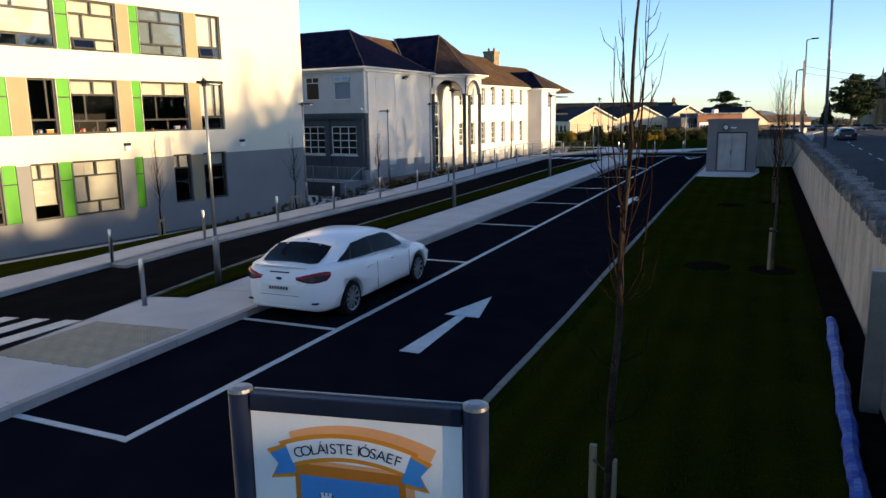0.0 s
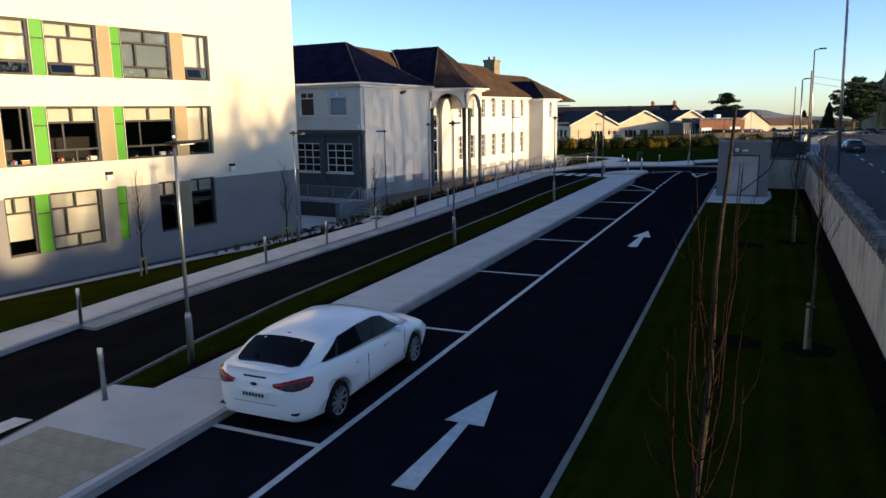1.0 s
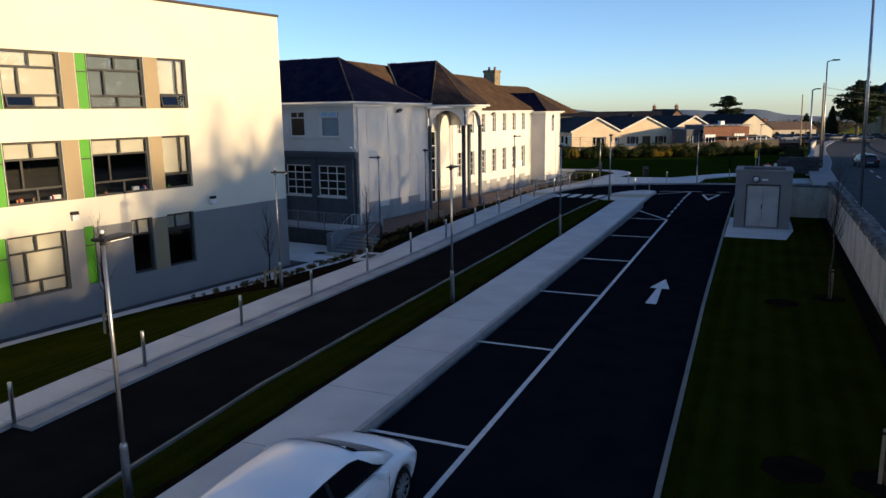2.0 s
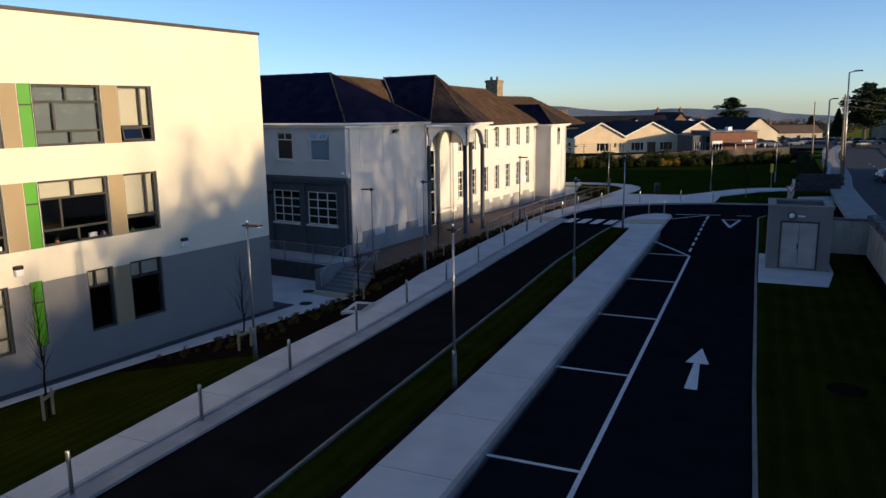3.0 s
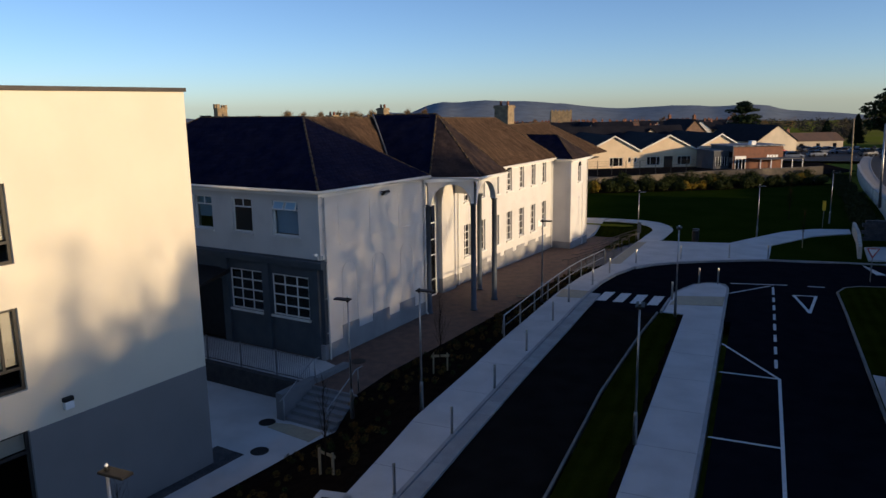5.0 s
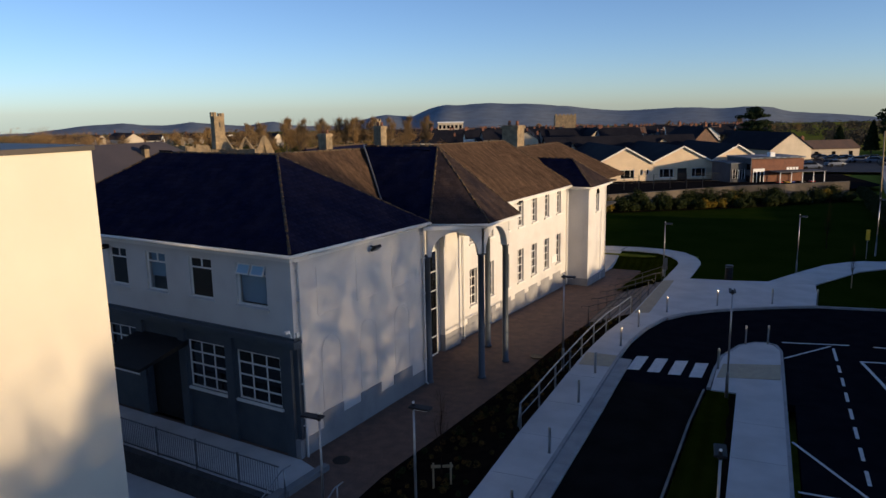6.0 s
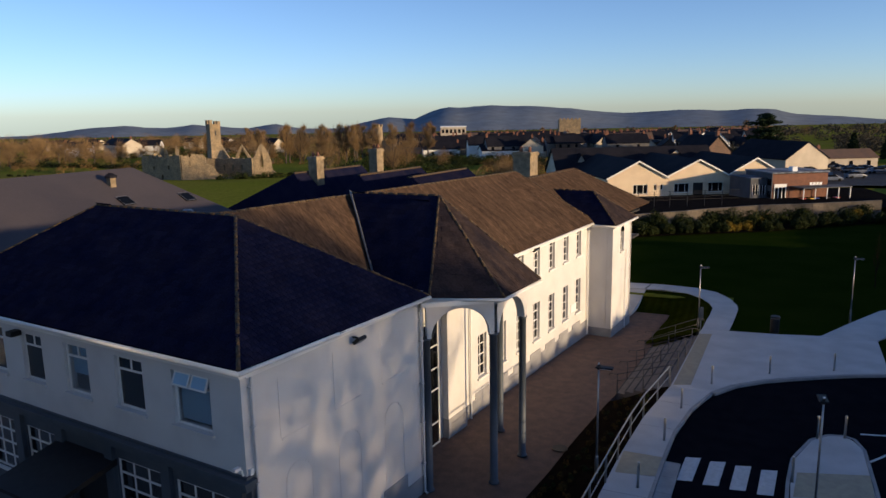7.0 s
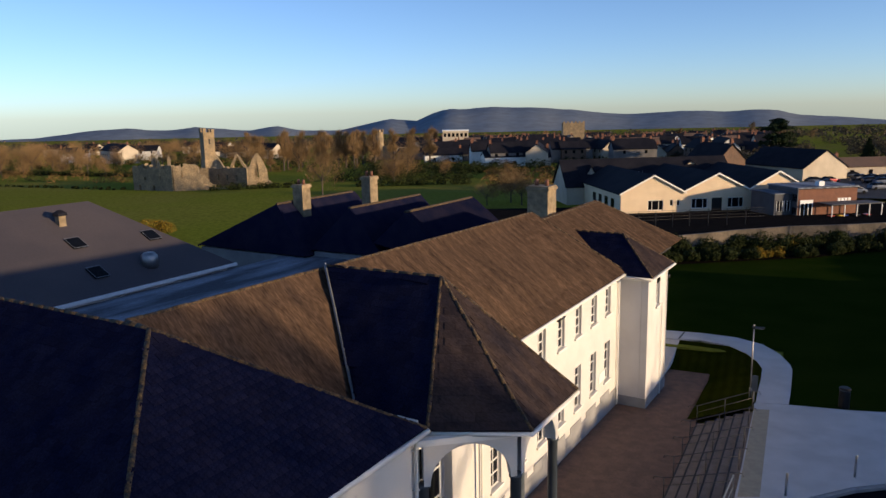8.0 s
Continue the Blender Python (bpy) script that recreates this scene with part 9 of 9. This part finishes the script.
for k in range(110):
    p = Vector((0.2, 76.5, 0)).lerp(Vector((2.6, 136, 0)), k / 109) + Vector((rnd.uniform(-0.6, 1.0), 0, 0))
    r = rnd.uniform(0.5, 0.8)
    leaf_ball(hb, (p.x + rnd.uniform(-0.3, 0.3), p.y, ground_z(p.x, p.y) + r * 0.7), r, r, 260, 0.10, rnd)
for (xa, ya), (xb, yb), n_, r0 in (((-290, 214), (-208, 206), 60, 1.5), ((-140, 165), (-124, 180), 20, 1.3), ((-222, 166), (-166, 162), 26, 0.5), ((-128, 198), (-92, 214), 34, 2.0), ((-110, 182), (-86, 196), 24, 1.6)):
    for k in range(n_):
        g_ = (k + rnd.random()) / n_
        x_, y_ = xa + (xb - xa) * g_ + rnd.uniform(-0.8, 0.8), ya + (yb - ya) * g_ + rnd.uniform(-0.8, 0.8)
        r = r0 * rnd.uniform(0.6, 1.3)
        leaf_ball(hb, (x_, y_, fall(x_, y_) + r * 0.5), r * 1.2, r * 0.8, 130, 0.26, rnd)
tagged(part("hedgerow", hb, M_shrub), "dark hedgerows and bushes between fields and houses", "", "", "stuff")


sb = bmesh.new()
for k in range(420):
    s = rnd.uniform(215, 420) if k < 300 else rnd.uniform(135, 230)
    f = rnd.uniform(-0.64, 0.02) if k < 300 else rnd.uniform(0.06, 0.2)
    if k < 300 and s < 250 and -0.33 < f < -0.1:
        continue
    p = base + vx * s + vy * (s * f)
    if abs(p.x + 30) < 36 and 110 < p.y < 180:
        continue
    r = rnd.uniform(1.0, 2.6)
    leaf_ball(sb, (p.x, p.y, fall(p.x, p.y) + r * 0.5), r * 1.3, r * 0.8, 90, 0.26, rnd)
tagged(part("scrub", sb, M_scrub), "brown winter scrub along the field edges", "", "", "stuff")
wb = bmesh.new()
for k in range(560):
    s = rnd.uniform(560, 1250)
    p = base + vx * s + vy * (s * rnd.uniform(-0.75, 0.62))
    r = rnd.uniform(3.5, 7.5)
    leaf_ball(wb, (p.x, p.y, fall(p.x, p.y) + r * 0.5), r * 1.8, r, 70, 1.3, rnd)
for k in range(170):
    s, f = rnd.uniform(230, 520), rnd.uniform(0.30, 0.62)
    p = base + vx * s + vy * (s * f)
    if p.x > 2 and p.x < 14:
        continue
    r = rnd.uniform(2.0, 4.2)
    leaf_ball(wb, (p.x, p.y, fall(p.x, p.y) + r * 0.5), r * 1.2, r, 190, 0.5, rnd)
M_farwood = mat("far_woodland", (0.075, 0.062, 0.045), (0.05, 0.05, 0.04), 0.02, 0.95, fine=0.3, bscale=0.3, spec=0.0, rand=0.3)
tagged(part("far_woods", wb, M_farwood), "grey-brown woods below the hills", "", "", "stuff")


def conifer(x, y, h, r, seed, flat_=False, name="conifer", label="dark evergreen conifer standing among town roofs"):
    rnd = random.Random(seed)
    t = thing(name, label, "tree", pose(x, y, fall(x, y)))
    bm = tube(bmesh.new(), [(0, 0, -0.5), (0, 0, h * 0.9)], [h * 0.03, h * 0.008], 7)
    lb_m = bmesh.new()
    if flat_:
        # spreading limbs with flat sprays of foliage at uneven heights
        for k in range(46):
            f = rnd.random()
            z = h * (0.26 + 0.68 * f)
            reach = r * (0.62 + 0.45 * math.sin(2.6 * f + 0.35)) * (1.0 - 0.5 * max(0.0, f - 0.7) / 0.3)
            a, q = k * 2.4 + rnd.uniform(-0.5, 0.5), reach * rnd.uniform(0.35, 1.0)
            tip = Vector((math.cos(a) * q, math.sin(a) * q, z))
            tube(bm, [(0, 0, z - h * 0.08), (tip.x * 0.6, tip.y * 0.6, z - 0.2), tip], [h * 0.010, h * 0.007, h * 0.003], 4, False)
            for g in (0.35, 0.7, 1.0):
                leaf_ball(lb_m, (tip.x * g, tip.y * g, z + rnd.uniform(-0.4, 0.5)), r * rnd.uniform(0.18, 0.34), h * rnd.uniform(0.03, 0.055), 70, 0.42, rnd)
    else:
        for k in range(22):
            f = (k + 0.5) / 22
            z = h * (0.12 + 0.86 * f)
            q = r * (1.0 - f * 0.88) * rnd.uniform(0.7, 1.15)
            for j in range(4):
                aa = k * 2.4 + j * 1.57
                leaf_ball(lb_m, (math.cos(aa) * q * 0.55, math.sin(aa) * q * 0.55, z + rnd.uniform(-0.3, 0.3)), q * 0.5, h * 0.05, 90, 0.38, rnd)
    part("trunk", bm, M_barkdark, t)
    part("crown", lb_m, M_conifer, t)


conifer(-14.8, 291, 15.2, 5.8, 3, True, "cedar", "dark flat-topped cedar tree")
for k, (x_, y_, h_, r_) in enumerate(((17.6, 262, 9.5, 3.0), (44, 300, 17, 6), (12, 300, 8, 3))):
    conifer(x_, y_, h_, r_, 60 + k)
for k, (x_, y_, h_, r_) in enumerate(((23.0, 243, 16.5, 6.2), (26.2, 256, 17.5, 6.6))):
    conifer(x_, y_, h_, r_, 80 + k, True, "evergreen_tree", "tall broad dark evergreen tree beside the church")
cw = thing("boundary_wall", "low buff boundary wall at the end of the street", "wall", kind="structure")
for k in range(9):
    x_ = 6 + 5.4 * k
    z_ = fall(x_ + 2.7, 214)
    part("wall", boxm(x_ + 0.36, x_ + 5.4, 213.8, 214.1, z_ - 0.6, z_ + 1.25), M_wallrend, cw)
    part("pier", boxm(x_ - 0.35, x_ + 0.35, 213.6, 214.3, z_ - 0.6, z_ + 1.7), M_darkstone, cw)
# church spires by the street
chs = thing("church", "dark stone church with slender spires", "church", pose(33.6, 262, -3.5, 0, 0, 10))
part("wall", boxm(-2, 16, -4, 18, -0.5, 12), M_stone, chs)
part("roof", roof_face([(-2.4, -4.3, 11.8), (-2.4, 18.3, 11.8), (7, 18.3, 20), (7, -4.3, 20)], 0.2), M_roofdark, chs)
part("pinnacle", tube(bmesh.new(), [(-2.5, -4.5, -0.5), (-2.5, -4.5, 13), (-2.5, -4.5, 19)], [1.0, 0.9, 0.06], 8), M_stone, chs)
part("tower", boxm(0.5, 6, -8.2, -4.3, -0.5, 20), M_stone, chs)
part("spire", tube(bmesh.new(), [(3.2, -6.2, 20), (3.2, -6.2, 42)], [2.6, 0.1], 8), M_stone, chs)


# small parked cars far off
def far_car(x, y, turn, paint, label):
    c = thing("distant_car", label, "car", pose(x, y, fall(x, y) + 0.17, 0, 0, turn))
    bm = hull(bmesh.new(), [(-2.1, [(0, .3), (.7, .3), (.8, .6), (.7, .85), (0, .9)]), (-1.0, [(0, .25), (.82, .25), (.88, .6), (.8, .92), (0, .96)]), (1.0, [(0, .25), (.82, .25), (.88, .6), (.8, .9), (0, .94)]), (2.1, [(0, .3), (.66, .3), (.74, .5), (.6, .68), (0, .72)])])
    part("body", bm, paint, c)
    bm = hull(bmesh.new(), [(-1.75, [(0, .9), (.7, .9), (.66, .95), (0, .98)]), (-1.1, [(0, .9), (.76, .9), (.62, 1.36), (0, 1.43)]), (0.2, [(0, .9), (.76, .9), (.62, 1.38), (0, 1.45)]), (1.1, [(0, .9), (.72, .9), (.68, .95), (0, .98)])])
    part("cabin", bm, M_carglass, c)
    for xx_ in (-1.3, 1.3):
        for s_ in (-1, 1):
            part("wheel", tube(bmesh.new(), [(xx_, s_ * 0.65, 0.3), (xx_, s_ * 0.87, 0.3)], [0.3, 0.3], 12), M_tyre, c)
    return c


bm = bmesh.new()
for i in range(6):
    for j in range(6):
        q_ = [(-9 + 5 * i, 172 + 11 * j), (-4 + 5 * i, 172 + 11 * j), (-4 + 5 * i, 183 + 11 * j), (-9 + 5 * i, 183 + 11 * j)]
        poly(bm, [(*p_, fall(*p_) + 0.17) for p_ in q_])
tagged(part("car_park", bm, M_street), "grey asphalt car park beside the brick building", "", "", "structure")
paints = [M_silvercar, M_darkcar, M_silvercar, M_darkcar, M_darkcar, M_silvercar, M_darkcar, M_darkcar, M_silvercar, M_darkcar, M_darkcar, M_red]
for k in range(26):
    x_, y_ = rnd.uniform(-8, 16), 176 + rnd.uniform(0, 55)
    far_car(x_, y_, rnd.uniform(20, 40), paints[k % 12], "car parked far off in rows")
for k in range(9):
    far_car(9.5 + 2.9 * k, 208 + rnd.uniform(-2, 2), 8, paints[(k * 5) % 12], "car parked at the end of the street")

# ---- hills ----
def hills(name, dist, prof, label):
    """A ridge far off; prof: (bearing from the view's axis, height of skyline)."""
    bm = bmesh.new()
    prev = None
    n = 160
    a0, a1 = prof[0][0], prof[-1][0]
    for k in range(n + 1):
        a = a0 + (a1 - a0) * k / n
        h = float(np.interp(a, [p[0] for p in prof], [p[1] for p in prof]))
        h += 6 * noise.noise((a * 18, dist * 0.01, 0)) + 2.5 * noise.noise((a * 60, 1, 0))
        d = vx * math.cos(a) + vy * math.sin(a)
        cols = []
        for f, g in ((0.60, -0.5), (0.72, 0.0), (0.82, 0.30), (0.92, 0.72), (1.0, 1.0), (1.08, 0.8)):
            p = base + d * dist * f
            lo = 14.4 - 0.045 * dist * f
            cols.append(bm.verts.new((p.x, p.y, (lo + (h - lo) * g if g >= 0 else lo - 30) + (5 * noise.noise((a * 30, f * 9, 3)) if 0 < g < 1 else 0))))
        if prev:
            for i in range(5):
                bm.faces.new((prev[i], cols[i], cols[i + 1], prev[i + 1]))
        prev = cols
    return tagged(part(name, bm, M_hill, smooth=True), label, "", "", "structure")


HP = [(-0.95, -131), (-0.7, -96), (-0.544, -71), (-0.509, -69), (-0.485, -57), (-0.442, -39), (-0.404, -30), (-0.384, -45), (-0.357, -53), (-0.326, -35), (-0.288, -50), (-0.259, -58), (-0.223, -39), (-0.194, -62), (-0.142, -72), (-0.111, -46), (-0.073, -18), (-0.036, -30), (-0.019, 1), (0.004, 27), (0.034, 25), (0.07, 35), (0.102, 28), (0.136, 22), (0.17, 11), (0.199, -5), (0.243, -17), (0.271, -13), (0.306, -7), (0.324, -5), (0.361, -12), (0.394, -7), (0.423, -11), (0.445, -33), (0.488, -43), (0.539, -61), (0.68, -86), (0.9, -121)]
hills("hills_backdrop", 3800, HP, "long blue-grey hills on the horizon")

# ---- trees across the street, behind the view, that shade the site ----
def street_tree(x, y, h, seed, dense=1.0):
    rnd = random.Random(seed)
    t = thing("street_tree", "large bare roadside tree across the street", "tree", pose(x, y, 0.1, 0, 0, rnd.uniform(0, 360)))
    bm = bmesh.new()
    tube(bm, [(0, 0, -0.3), (0, 0, h * 0.25)], [0.32, 0.24], 9, False)
    for k in range(6):
        a = k * 1.05 + rnd.uniform(-0.3, 0.3)
        d = Vector((math.cos(a) * 0.55, math.sin(a) * 0.55, 1)).normalized()
        grow(bm, Vector((0, 0, h * rnd.uniform(0.18, 0.25))), d, h * 0.30, 0.15, 3, rnd, 0.22, 0.55, 5, 0.55, (3, 4), (0.5, 0.72))
    part("trunk", bm, M_barkdark, t)
    return t


TREES = [(17, -28, 8.5, 1), (17.5, -12, 8.0, 2), (17.3, 1, 8.0, 3), (17, 9.5, 9.5, 4), (18.5, 13.5, 11.0, 5), (17, 16.5, 11.5, 6), (18, 18.8, 13.5, 7), (17.2, 21.0, 13.5, 9), (17.6, 41.5, 12.5, 11)]
for x, y, h, s in TREES:
    street_tree(x, y, h, s)


def hedge_wall(name, x, y0, y1, tops, th, seed, label, count=55, solid=0.9, stem=0.0):
    """A dense evergreen screen whose top line rises and falls."""
    rnd = random.Random(seed)
    hd = thing(name, label, "hedge")
    bm, core = bmesh.new(), bmesh.new()
    n = int((y1 - y0) / 0.8)
    for k in range(n):
        y = y0 + (y1 - y0) * k / n
        hh = float(np.interp(y, [p[0] for p in tops], [p[1] for p in tops])) * (1 + 0.10 * noise.noise((y * 0.35, seed, 0)) + 0.05 * noise.noise((y * 1.3, seed, 0)))
        for j in range(5):
            leaf_ball(bm, (x + rnd.uniform(-th, th) * 0.6, y + rnd.uniform(-0.9, 0.9), hh * (j + 0.5 + rnd.uniform(-0.3, 0.2)) / 5), 1.0, hh * 0.13, count, 0.22, rnd)
        box(core, x - th * 0.3, x + th * 0.3, y, y + (y1 - y0) / n, hh * stem, hh * solid)
    part("leaves", bm, M_conifer, hd)
    part("core", core, M_conifer, hd)
    return hd


hedge_wall("tall_hedge", 14.8, -36, 96, [(-36, 4.6), (10.5, 4.6), (12.5, 5.6), (14.5, 7.2), (16.5, 8.2), (18.5, 8.8), (20.5, 9.2), (22.5, 9.2), (29.4, 9.2), (30.4, 5.2), (40, 5.0), (42, 4.8), (44.5, 4.6), (47, 4.25), (96, 4.25)], 1.0, 3, "dark evergreen screen of trees across the street")
hedge_wall("leafy_screen", 17.5, 22.8, 29.5, [(22.8, 10.4), (25.0, 12.6), (27.0, 13.6), (29.5, 14.6)], 1.4, 5, "row of thinly leaved trees across the street", 190, 0.60)


def fine_screen(x, y0, y1, tops, depth, seed, label, size=0.17):
    """A stand of fine-leaved trees: stems and an even haze of small leaves, thinner here and there."""
    rnd = random.Random(seed)
    hd = thing("tree_belt", label, "trees")
    top_at = lambda y: float(np.interp(y, [p[0] for p in tops], [p[1] for p in tops]))
    for k in range(5):
        y = y0 + (y1 - y0) * (k + 0.5) / 5
        part("trunk", tube(bmesh.new(), [(x, y, -0.2), (x + 0.2, y + 0.15, top_at(y) * 0.5), (x, y, top_at(y) * 0.95)], [0.16, 0.10, 0.02], 7, False), M_barkdark, hd)
    bm = bmesh.new()
    n = int((y1 - y0) * max(p[1] for p in tops) * depth / (size * size))
    for k in range(n):
        y = rnd.uniform(y0, y1)
        z = rnd.uniform(0.6, max(p[1] for p in tops))
        if z > top_at(y) * (1 + 0.06 * noise.noise((y * 1.1, 0, seed))):
            continue
        thin = 0.64 + 0.14 * noise.noise((y * 0.55, z * 0.42, seed)) - 0.085 * max(0.0, z - 11.5)
        if rnd.random() > thin:
            continue
        p = Vector((x + rnd.uniform(-1.1, 1.1), y, z))
        t = Vector((rnd.gauss(0, 1), rnd.gauss(0, 1), rnd.gauss(0, 1))).normalized()
        a = t.orthogonal().normalized() * size * rnd.uniform(0.7, 1.3)
        b = t.cross(a).normalized() * size * rnd.uniform(0.5, 0.9)
        bm.faces.new([bm.verts.new(q) for q in (p - a, p + b, p + a, p - b)])
    part("leaves", bm, M_conifer, hd)
    return hd


fine_screen(16.8, 29.4, 41.6, [(29.4, 15.5), (32.0, 16.4), (35.4, 16.6), (37.3, 15.6), (39.4, 15.0), (41.6, 11.0)], 4.6, 12, "belt of tall fine-leaved trees across the street", 0.125)
hedge_wall("thin_screen", 17.6, 11.0, 15.4, [(11.0, 8.0), (12.5, 9.8), (13.6, 9.0), (15.4, 11.4)], 1.0, 19, "young thinly leaved trees across the street", 10, 0.35)
hedge_wall("thin_screen", 17.8, 15.5, 22.7, [(15.5, 7.5), (17.2, 10.8), (18.3, 12.9), (19.4, 11.2), (20.7, 12.8), (22.0, 9.6), (22.7, 10.2)], 1.0, 15, "young thinly leaved trees across the street", 13, 0.40)
# ---- roof slates, course by course ----
for i_, key in enumerate(slopes):
    if key not in ("west", "range_gable", "north_west", "range_west"):
        slates(SLOPE_OBS[key], slopes[key], key == "east", seed=100 + i_)
